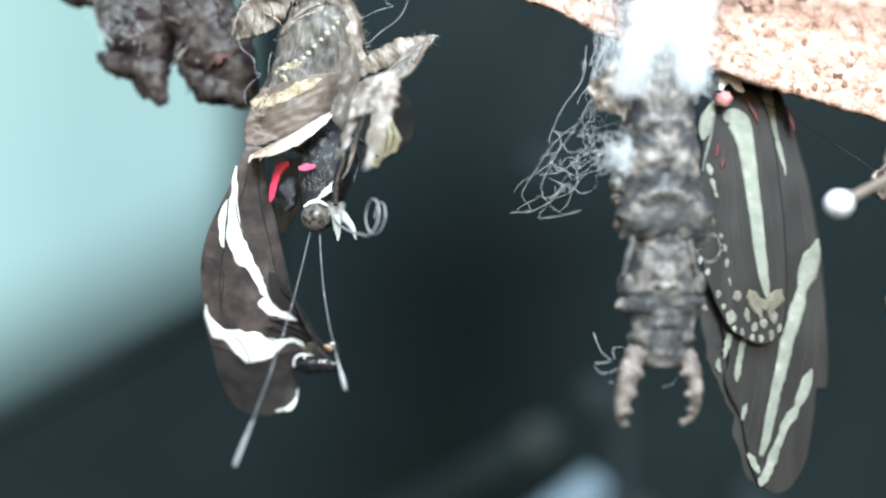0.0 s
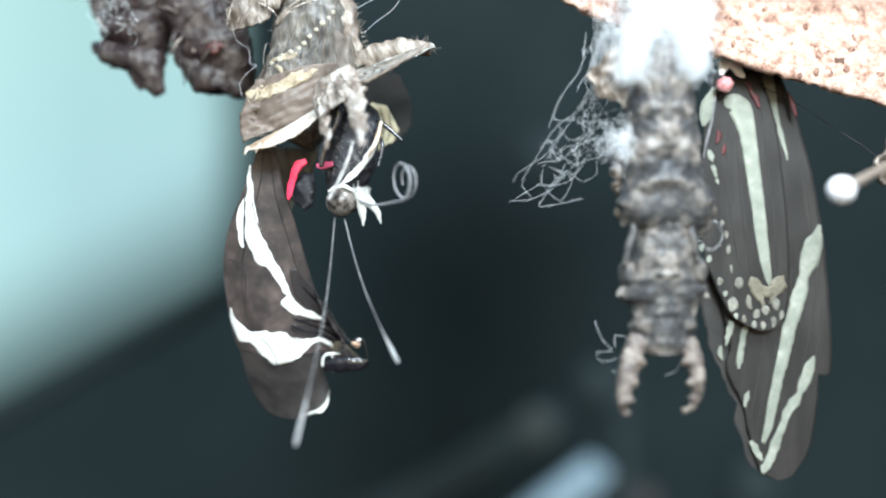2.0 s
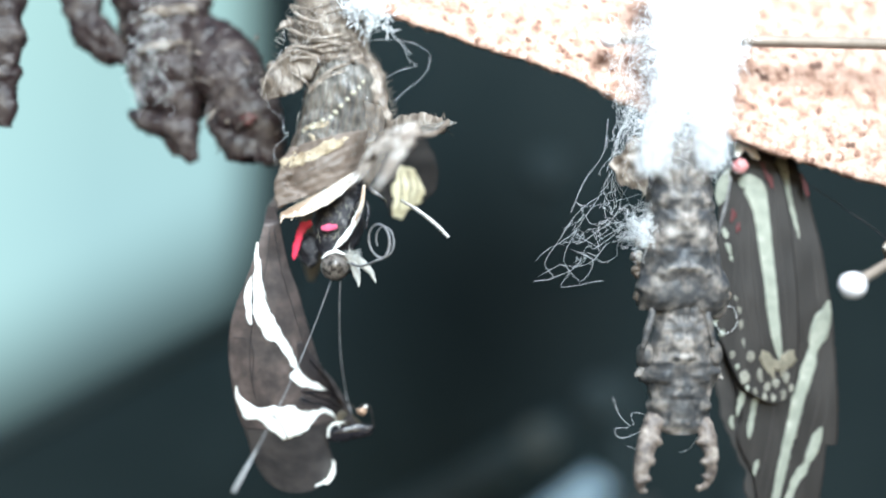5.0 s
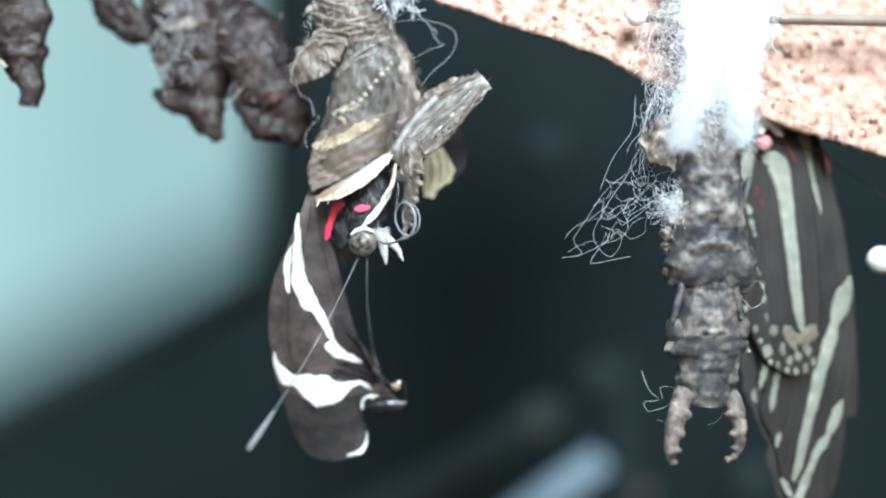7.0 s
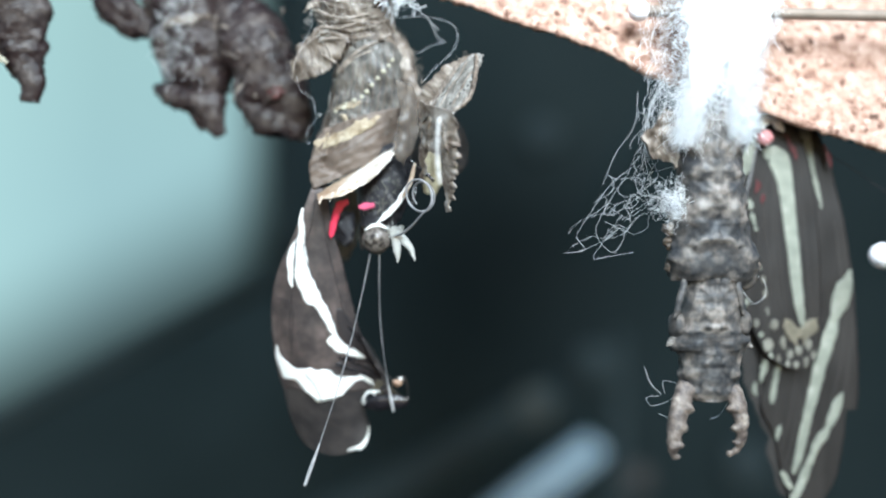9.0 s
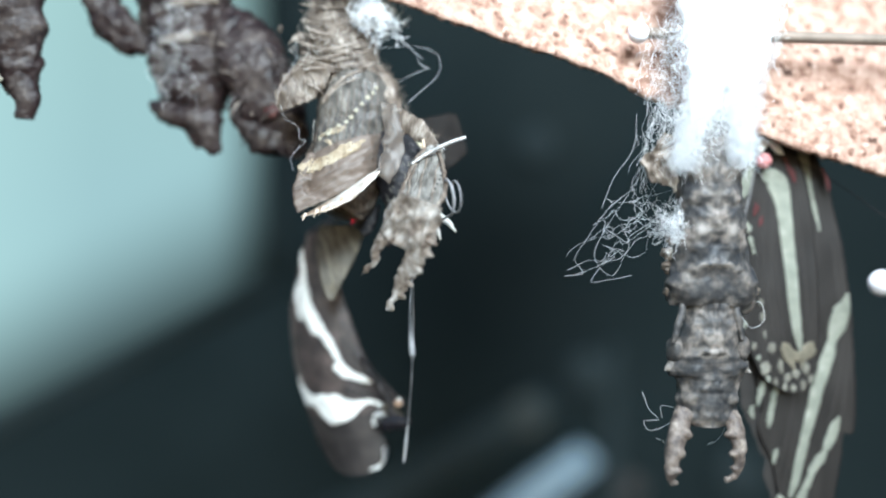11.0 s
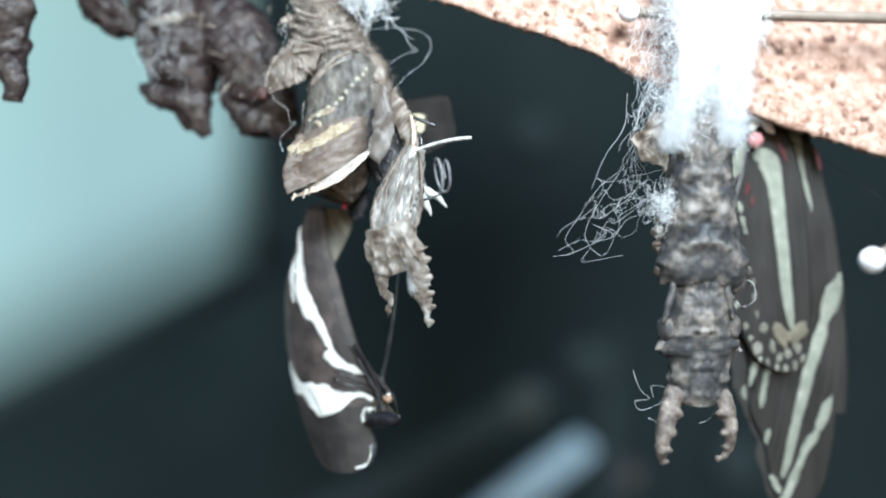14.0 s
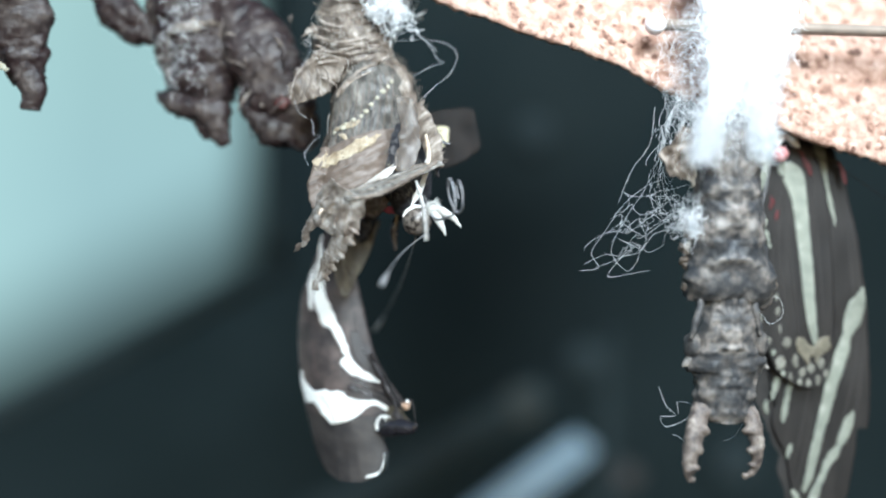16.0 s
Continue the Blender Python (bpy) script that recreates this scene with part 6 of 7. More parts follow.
    for line in ([(-14.29, 0.91), (-14.3, -0.43), (-14.42, -2.04), (-14.44, -3.94)], [(-13.6, 0.11), (-13.29, -1.5), (-12.67, -3.22)], [(-13.43, -12.59), (-12.57, -13.47), (-12.05, -14.49), (-11.79, -15.41)], [(-10.84, -12.39), (-10.09, -12.91), (-9.45, -13.21)]):
        pts = [Vector((q[0], on(q[0], q[1]) - 0.11, q[1])) for q in smooth(line, 14)]
        part("vein", tube(pts, [0.02] + [0.045] * 12 + [0.02], 6, 40), FUZZ, fore)
    for line in ([(-12.43, 4.88), (-12.96, 1.17), (-14.62, -4.76), (-14.9, -8.08), (-14.52, -11.42)], [(-12.01, 4.76), (-11.5, 0.59), (-10.57, -3.22), (-9.74, -6.55)], [(-16.32, -5.44), (-15.02, -5.6), (-14.49, -6.95), (-14.82, -9.75)]):
        pts = [Vector((q[0], on(q[0], q[1]) - 0.02, q[1])) for q in smooth(line, 18)]
        part("vein", tube(pts, [0.02] + [0.05] * 16 + [0.015], 6, 50), WING_BAR, fore)
    # the tip lobe below the lower stripe
    tip = part("wing_tip", leaf([(-16.07, -13.03), (-15.7, -14.37), (-15.39, -15.73), (-15.03, -17.22), (-14.49, -18.56), (-13.71, -19.76), (-12.6, -20.54), (-11.27, -20.91), (-10.07, -20.97)],
                                [(-6.75, -14.55), (-7.3, -14.98), (-7.75, -15.9), (-7.64, -17.07), (-7.32, -18.3), (-7.49, -19.54), (-8.1, -20.33), (-8.97, -20.75), (-9.85, -20.99)], lambda x, z: bow(x, z) + 0.05, 60, 34, 0.14), WING_LOBE, fore, pivot=TIP_AT)
    tip.data.materials.append(WHITE)
    low = surface_of(tip)
    edge = leaf([(-7.36, -18.39), (-7.56, -19.4), (-8.22, -20.15), (-9.3, -20.42)], [(-7.26, -18.32), (-7.38, -19.57), (-8.1, -20.39), (-9.3, -20.59)], lambda x, z: low(x, z) - 0.07, 40, 6, 0.04)
    for f in edge.faces:
        f.material_index = 1
    join_into(tip, edge)
    # dark wrinkled fold that runs out to the curled corner, its shade put into the dark colour
    part("fold", leaf([(-10.47, -6.25), (-10.27, -7.85), (-9.64, -9.4), (-8.37, -10.7), (-7.57, -11.59), (-7.84, -12.37), (-9.98, -11.47), (-10.51, -11.97), (-9.02, -12.83), (-7.57, -13.22), (-6.75, -13.98)], [(-9.95, -6.3), (-9.11, -7.44), (-8.04, -8.99), (-7.18, -10.28), (-6.53, -11.56), (-5.97, -12.56), (-5.64, -13.4), (-5.41, -13.93), (-5.18, -14.34), (-5.07, -14.73), (-4.96, -15.11)], lambda x, z: on(x, z) - 0.05, 70, 14, 0.05, 0.1, 9), WING_BAR, fore, "dark wrinkled fold")
    for line in ([(-10.29, -10.88), (-8.91, -11.61), (-7.57, -12.43), (-6.53, -13.59)], [(-10.51, -11.52), (-9.34, -12.22), (-7.84, -12.82), (-6.75, -13.87)], [(-9.42, -7.95), (-8.47, -9.25), (-7.51, -10.54), (-6.75, -12.06)], [(-9.71, -11.05), (-8.27, -11.5), (-7.02, -12.11), (-6.09, -13.26)]):
        pts = [Vector((q[0], on(q[0], q[1]) - 0.08, q[1])) for q in smooth(line, 12)]
        part("wrinkle", tube(pts, [0.03] + [0.10] * 10 + [0.03], 8, 40, 0.8), GLOSSY, fore, "glossy dark wrinkle")
    part("web", leaf([(-7.03, -14.82), (-6.97, -14.27), (-6.64, -13.56), (-5.97, -13.52), (-5.3, -13.96)], [(-6.65, -15.04), (-5.87, -15.33), (-5.07, -15.53), (-4.49, -15.51), (-4.14, -15.18)], lambda x, z: 6.4 - 0.06 * max(0, x + 7), 30, 12, 0.1), OLIVE, fore, "brown folded corner")
    part("curl", tube([(-7.85, 6.4, -16.06), (-6.74, 6.1, -15.76), (-5.35, 5.9, -15.49), (-4.08, 5.8, -15.47), (-3.42, 5.7, -15.11)], [0.25, 0.75, 0.8, 0.6, 0.2], 20, 40, 0.6, lambda p, s, an: 0.12 * wob(p, 0.7, 63)), GLOSSY, fore, "dark rolled wing corner")
    part("edge_roll", tube([(-8.04, 6.5, -9.17), (-7.27, 6.3, -10.14), (-6.5, 6.1, -11.39), (-5.73, 5.9, -12.65), (-4.97, 5.7, -13.39)], [0.04, 0.08, 0.09, 0.09, 0.07], 8, 40), WING_OLD, fore)
    part("bead", blob((-4.47, 5.5, -13.4), (0.5, 0.4, 0.42), 0.3, 0.6), AMBER, fore, "amber curled tip")
    part("lip", tube([(-4.86, 5.4, -13.2), (-4.36, 5.3, -12.89), (-3.87, 5.3, -13.01), (-3.6, 5.3, -13.74), (-3.43, 5.4, -15.13)], [0.10, 0.17, 0.14, 0.09, 0.04], 8, 36), WING_OLD, fore, "pale lip")
    # a white blob paints the highlight on the amber bead
    part("glint", blob((-4.2, 5.15, -12.97), (0.22, 0.12, 0.12), 0.2, 0.6), WHITE, fore, "white painted highlight on the curled tip")
    part("lip", tube([(-7.79, 6.1, -15.86), (-7.78, 6, -15.26), (-7.5, 5.9, -14.72), (-6.95, 5.9, -14.5), (-6.07, 5.8, -14.54)], [0.12, 0.13, 0.12, 0.10, 0.03], 8, 30), WHITE, fore, "white folded edge")
    return ob, head, fore, made, body, tip, leg, dark, base, hw, coil


BUTTERFLY, HEAD, FOREWING, FEELERS, THORAX, WING_TIP, LEG, DARK_LEG, WING_BASE, HINDWING_FREE, COIL = emerging_butterfly()
PROBOSCIS = next(o for o in HEAD.children if o.name == "proboscis")


# ---- what moves ----
def motions():
    swing = [
        (0, place(-5.02, 8.00, 24.73, 0.0, 3.0, 0.0)),
        (0.5, place(-5.02, 8.00, 24.71, 0.0, 3.0, 0.0)),
        (0.75, place(-5.07, 8.00, 24.58, 0.0, 3.0, 0.0)),
        (1, place(-5.12, 8.00, 24.45, 0.0, 3.0, 0.0)),
        (1.5, place(-5.10, 8.00, 24.55, 0.0, 3.0, 0.0)),
        (2, place(-5.16, 8.00, 24.58, 0.0, 3.0, 0.0)),
        (2.5, place(-5.20, 8.00, 24.86, 0.0, 3.0, 0.0)),
        (3, place(-5.03, 8.00, 25.11, 0.0, 3.0, 0.0)),
        (3.5, place(-4.98, 8.00, 25.49, 0.0, 3.0, 0.0)),
        (4, place(-4.81, 8.00, 25.92, 0.0, 3.0, 0.0)),
        (4.2, place(-5.28, 8.00, 25.77, 0.0, 3.0, 0.0)),
        (5.2, place(-5.42, 8.00, 25.51, 0.0, 1.6, 0.0)),
        (6.3, place(-5.46, 8.00, 25.10, 0.0, -0.0, 0.0)),
        (6.6, place(-5.71, 8.00, 25.37, 0.0, -0.0, 0.0)),
        (7, place(-5.69, 8.00, 25.24, 0.0, -0.0, 0.0)),
        (7.5, place(-5.81, 8.00, 25.28, 0.0, -0.0, 0.0)),
        (8, place(-5.81, 8.00, 25.34, 0.0, -0.0, 0.0)),
        (8.5, place(-5.68, 8.00, 25.53, 0.0, -0.0, 0.0)),
        (9, place(-5.78, 8.00, 25.13, 0.0, -0.0, 0.0)),
        (9.2, place(-5.87, 8.00, 25.05, 0.0, -0.0, 0.0)),
        (10.2, place(-6.66, 9.27, 24.50, -6.2, -1.0, 0.0)),
        (11.3, place(-7.48, 10.61, 23.75, -13.0, -2.0, 0.0)),
        (11.5, place(-7.42, 10.61, 23.66, -13.0, -2.0, 0.0)),
        (12, place(-7.34, 10.61, 23.76, -13.0, -2.0, 0.0)),
        (12.5, place(-7.32, 10.61, 23.76, -13.0, -2.0, 0.0)),
        (13, place(-7.35, 10.61, 23.81, -13.0, -2.0, 0.0)),
        (13.5, place(-7.33, 10.61, 23.80, -13.0, -2.0, 0.0)),
        (14, place(-7.37, 10.61, 23.84, -13.0, -2.0, 0.0)),
        (14.3, place(-6.94, 10.61, 24.22, -13.0, -2.0, 0.0)),
        (14.6, place(-7.41, 10.61, 23.73, -13.0, -2.0, 0.0)),
        (15, place(-7.41, 10.61, 23.76, -13.0, -2.0, 0.0)),
        (15.3, place(-7.41, 10.61, 24.28, -13.0, -2.0, 0.0)),
        (15.4, place(-7.37, 10.61, 23.97, -13.0, -2.0, 0.0)),
        (15.5, place(-7.34, 10.61, 23.66, -13.0, -2.0, 0.0)),
        (15.8, place(-7.25, 10.61, 23.69, -13.0, -2.0, 0.0)),
        (16, place(-7.19, 10.61, 23.71, -13.0, -2.0, 0.0)),
    ]
    walk(CHRYSALIS, swing)
    walk(BUTTERFLY, swing)
    walk(FLAP_UPPER, [
        (0, place(3.36, -3.00, -11.95, 1.0, -22.8, -4.3)),
        (0.5, place(3.36, -3.00, -11.95, 3.1, -35.2, -9.1)),
        (0.75, place(3.36, -3.00, -11.95, 1.3, -25.7, -5.0)),
        (1, place(3.36, -3.00, -11.95, 0.2, -14.2, -1.4)),
        (1.5, place(3.36, -3.00, -11.95, 0.3, -13.8, -1.8)),
        (2, place(3.36, -3.00, -11.95, 0.0, -9.2, -0.2)),
        (2.5, place(3.36, -3.00, -11.95, -0.1, -6.9, 1.3)),
        (3, place(3.36, -3.00, -11.95, 0.0, -11.7, -0.1)),
        (3.5, place(3.36, -3.00, -11.95, 0.0, -8.1, -0.0)),
        (4, place(3.36, -3.00, -11.95, -0.0, -0.6, 1.0)),
        (4.2, place(3.36, -3.00, -11.95, -3.9, 23.1, -21.6)),
        (5.2, place(3.36, -3.00, -11.95, 2.1, -5.0, -34.9)),
        (6.3, place(3.36, -3.00, -11.95, 4.6, -42.6, -11.9)),
        (6.6, place(3.36, -3.00, -11.95, 1.8, -26.6, -7.7)),
        (7, place(3.36, -3.00, -11.95, 2.2, -19.6, -12.8)),
        (7.5, place(3.36, -3.00, -11.95, 1.9, -26.4, -8.0)),
        (8, place(3.36, -3.00, -11.95, 3.7, -37.3, -11.0)),
        (8.5, place(3.36, -3.00, -11.95, 6.4, -22.2, -31.9)),
        (9, place(3.36, -3.00, -11.95, 3.6, -37.4, -10.7)),
        (9.2, place(3.36, -3.00, -11.95, 4.0, -40.1, -10.9)),
        (10.2, place(1.08, -1.70, -12.22, 7.5, -5.9, -29.7)),
        (11.3, place(2.57, -2.35, -9.68, -13.7, 65.7, -39.4)),
        (11.5, place(3.17, -2.48, -9.71, -44.5, 76.0, -69.3)),
        (12, place(3.31, -2.99, -11.82, 5.3, 64.2, -11.5)),
        (12.5, place(2.92, -2.88, -11.27, 4.9, 55.8, -14.5)),
        (13, place(2.99, -2.80, -10.65, -8.4, 72.0, -28.4)),
        (13.5, place(2.86, -2.62, -10.12, -14.6, 71.1, -37.1)),
        (14, place(2.91, -2.77, -10.58, -6.3, 69.5, -26.8)),
        (14.3, place(3.38, -3.00, -11.96, 8.9, 39.6, -10.5)),
        (14.6, place(3.16, -2.96, -11.77, 8.5, 39.4, -11.6)),
        (15, place(3.58, -3.03, -12.16, 8.9, 44.5, -9.2)),
        (15.3, place(3.52, -3.02, -12.17, 8.1, 54.9, -8.8)),
        (15.4, place(2.84, -2.88, -11.53, 8.1, 37.9, -13.3)),
        (15.5, place(3.21, -2.97, -11.86, 9.6, 28.0, -12.3)),
        (15.8, place(3.07, -2.93, -11.39, 4.2, 61.1, -14.1)),
        (16, place(2.98, -2.77, -10.54, -10.5, 72.5, -31.0)),
    ])
    walk(FLAP_LOWER, [
        (0, place(9.25, -3.44, -9.47, -50.0, -10.0, -41.5)),
        (0.5, place(8.53, -3.83, -8.26, -41.1, -9.4, 2.4)),
        (0.75, place(9.11, -3.51, -9.17, -44.3, -1.0, -29.7)),
        (1, place(9.57, -3.15, -10.37, -54.5, 26.1, -71.6)),
        (1.5, place(9.58, -3.19, -10.42, -63.3, 9.4, -64.5)),
        (2, place(9.68, -3.03, -10.93, -62.7, 16.4, -68.5)),
        (2.5, place(9.72, -2.86, -11.18, -65.8, 25.1, -74.6)),
        (3, place(9.63, -3.01, -10.65, -43.8, 53.8, -33.6)),
        (3.5, place(9.70, -3.00, -11.04, -61.0, 44.5, -43.0)),
        (4, place(9.76, -2.89, -11.88, -62.3, 24.3, -41.0)),
        (4.2, place(8.84, -5.17, -14.46, -86.0, -13.4, -25.1)),
        (5.2, place(8.59, -6.65, -11.39, -70.7, -3.4, -26.5)),
        (6.3, place(7.98, -3.97, -7.62, -54.4, 5.5, -22.8)),
        (6.6, place(9.04, -3.77, -9.08, -58.7, 22.4, -29.3)),
        (7, place(9.24, -4.34, -9.80, -10.7, 48.9, -16.9)),
        (7.5, place(9.04, -3.80, -9.10, -40.3, 7.8, -26.4)),
        (8, place(8.36, -3.97, -8.07, -52.5, -2.6, -33.7)),
        (8.5, place(8.39, -6.13, -9.53, -55.9, -5.1, -32.3)),
        (9, place(8.36, -3.94, -8.06, -49.4, -5.7, -32.4)),
        (9.2, place(8.17, -3.93, -7.82, -47.8, -7.1, -31.8)),
        (10.2, place(6.61, -4.85, -11.56, -42.9, -3.3, -22.9)),
        (11.3, place(4.61, -4.02, -15.52, -38.1, -2.4, -12.5)),
        (11.5, place(3.72, -3.93, -15.92, -36.1, -11.2, -10.7)),
        (12, place(6.04, -3.55, -17.58, -28.8, -11.0, -11.8)),
        (12.5, place(6.40, -3.78, -16.56, -66.0, 10.8, -44.2)),
        (13, place(4.74, -3.74, -16.74, -27.7, 31.7, -3.5)),
        (13.5, place(4.52, -3.87, -16.17, -22.8, 30.7, -2.1)),
        (14, place(4.91, -3.78, -16.58, -18.5, 14.1, -0.1)),
        (14.3, place(8.23, -3.90, -16.04, -56.5, 27.4, -57.0)),
        (14.6, place(8.00, -3.95, -15.83, -23.7, 41.6, -13.2)),
        (15, place(8.08, -3.76, -16.65, -84.4, 42.9, -76.7)),
        (15.3, place(7.15, -3.59, -17.41, -82.2, 32.1, -66.2)),
        (15.4, place(7.76, -4.04, -15.46, -26.2, 27.6, -22.0)),
        (15.5, place(8.73, -4.17, -14.86, -30.9, 5.0, -9.5)),
        (15.8, place(6.07, -3.68, -17.00, -52.3, 17.7, -32.8)),
        (16, place(4.63, -3.76, -16.65, -66.6, 20.2, -64.2)),
    ])
    walk(FLAP_FILM, [
        (0, place(-0.00, 0.00, -9.01, 19.9, -14.6, 5.3)),
        (0.5, place(-0.00, -0.00, -9.01, 3.7, 0.2, -0.2)),
        (0.75, place(-0.00, 0.00, -9.01, 15.0, -34.6, 0.9)),
        (1, place(0.00, -0.00, -9.01, 81.7, -77.0, -52.3)),
        (1.5, place(0.00, 0.00, -9.01, 77.3, -58.0, -39.7)),
        (2, place(0.00, 0.00, -9.01, 64.7, -65.7, -41.9)),
        (2.5, place(0.00, -0.00, -9.01, 87.7, -71.5, -84.3)),
        (3, place(0.00, 0.00, -9.01, -1.5, -54.8, -49.0)),
        (3.5, place(0.00, -0.00, -9.01, 11.2, -50.1, -50.0)),
        (4, place(0.00, 0.00, -9.01, 7.7, -46.8, -35.1)),
        (4.2, place(-0.00, 0.00, -9.01, 20.4, -8.6, -1.9)),
        (5.2, place(0.00, 0.00, -9.01, 21.5, -6.6, -13.1)),
        (6.3, place(0.00, -0.00, -9.01, 67.4, 20.1, 2.5)),
        (6.6, place(0.00, 0.00, -9.01, 58.8, 0.7, -20.9)),
        (7, place(-0.00, -0.00, -9.01, 42.2, -23.0, -28.7)),
        (7.5, place(-0.00, -0.00, -9.01, 95.2, 19.1, 18.9)),
        (8, place(0.00, 0.00, -9.01, 52.3, 9.8, -2.4)),
        (8.5, place(0.00, 0.00, -9.01, 85.3, 19.3, 17.5)),
        (9, place(-0.00, -0.00, -9.01, 75.1, 21.6, 12.8)),
        (9.2, place(0.00, 0.00, -9.01, 79.0, 24.5, 16.6)),
        (10.2, place(0.00, 0.00, -9.01, 71.9, 18.9, 19.0)),
        (11.3, place(0.00, -0.00, -9.01, 62.3, 15.0, 24.4)),
        (11.5, place(0.00, -0.00, -9.01, 73.6, 23.0, 32.3)),
        (12, place(-0.00, 0.00, -9.01, 62.4, 14.5, 13.0)),
        (12.5, place(0.00, 0.00, -9.01, 104.0, -13.6, 47.5)),
        (13, place(0.00, -0.00, -9.01, 73.6, -31.7, -17.8)),
        (13.5, place(0.00, 0.00, -9.01, 63.7, -33.6, -18.2)),
        (14, place(0.00, 0.00, -9.01, 51.6, -26.0, -16.7)),
        (14.3, place(-0.00, 0.00, -9.01, 78.3, -12.2, 52.3)),
        (14.6, place(0.00, 0.00, -9.01, 66.1, -48.3, -13.6)),
        (15, place(0.00, 0.00, -9.01, 40.3, -8.5, 49.4)),
        (15.3, place(0.00, -0.00, -9.01, 43.9, -0.4, 56.7)),
        (15.4, place(0.00, -0.00, -9.01, 20.8, -4.0, 8.0)),
        (15.5, place(0.00, 0.00, -9.01, 77.8, -23.2, -20.7)),
        (15.8, place(0.00, 0.00, -9.01, 64.1, 1.2, 34.9)),
        (16, place(0.00, 0.00, -9.01, 56.6, -25.0, 39.9)),
    ])
    nod = [
        (0, place(0.15, -4.00, -25.67, 0.0, 2.0, 0.0)),
        (0.5, place(0.84, -4.00, -25.83, 0.0, 3.7, 0.0)),
        (0.75, place(1.45, -4.00, -25.52, 0.0, 4.5, 0.0)),
        (1, place(2.07, -4.00, -25.21, 0.0, 5.3, 0.0)),
        (1.5, place(2.02, -4.00, -25.33, 0.0, 7.0, 0.0)),
        (2, place(2.56, -4.00, -24.95, 0.0, 2.0, 0.0)),
        (2.5, place(1.32, -4.00, -25.08, 0.0, -3.0, 0.0)),
        (3, place(0.43, -4.00, -25.38, 0.0, -5.5, 0.0)),
        (3.5, place(-0.95, -4.00, -25.51, 0.0, -8.0, 0.0)),
        (4, place(-1.11, -4.00, -25.23, 0.0, -7.3, 0.0)),
        (4.2, place(0.08, -4.00, -25.20, 0.0, -7.0, 0.0)),
        (5.2, place(-1.27, -4.00, -25.04, 0.0, -4.1, 0.0)),
        (6.3, place(-2.77, -4.00, -24.82, 0.0, -1.0, 0.0)),
        (6.6, place(-2.19, -4.00, -25.03, 0.0, -0.6, 0.0)),
        (7, place(-1.69, -4.00, -24.67, 0.0, -0.0, 0.0)),
        (7.5, place(-1.52, -4.00, -24.89, 0.0, 1.1, 0.0)),
        (8, place(-2.00, -4.00, -24.94, 0.0, 2.3, 0.0)),
        (8.5, place(-2.12, -4.00, -25.13, 0.0, 3.4, 0.0)),
        (9, place(-0.65, -4.00, -24.60, 0.0, 4.5, 0.0)),
        (9.2, place(-0.53, -4.00, -24.56, 0.0, 5.0, 0.0)),
        (10.2, place(1.67, -2.82, -22.87, 6.2, -4.5, -0.5)),
        (11.3, place(4.11, -1.94, -21.00, 13.4, -14.6, -3.4)),
        (11.5, place(4.04, -1.90, -21.17, 13.4, -14.6, -3.4)),
        (12, place(4.09, -1.95, -20.94, 13.4, -14.6, -3.4)),
        (12.5, place(4.15, -1.96, -20.90, 13.4, -14.6, -3.4)),
        (13, place(4.15, -1.98, -20.83, 13.4, -14.6, -3.4)),
        (13.5, place(4.01, -1.99, -20.75, 13.4, -14.6, -3.4)),
        (14, place(3.85, -1.99, -20.75, 13.4, -14.6, -3.4)),
        (14.3, place(4.01, -1.79, -21.62, 13.4, -14.6, -3.4)),
        (14.6, place(3.24, -1.89, -21.19, 13.4, -14.6, -3.4)),
        (15, place(2.72, -1.92, -21.08, 13.4, -14.6, -3.4)),
        (15.3, place(2.51, -1.72, -21.95, 13.4, -14.6, -3.4)),
        (15.4, place(2.85, -1.75, -21.82, 13.4, -14.6, -3.4)),
        (15.5, place(3.18, -1.78, -21.70, 13.4, -14.6, -3.4)),
        (15.8, place(2.92, -1.85, -21.39, 13.4, -14.6, -3.4)),
        (16, place(2.75, -1.90, -21.18, 13.4, -14.6, -3.4)),
    ]
    walk(HEAD, nod)
    walk(THORAX, nod)
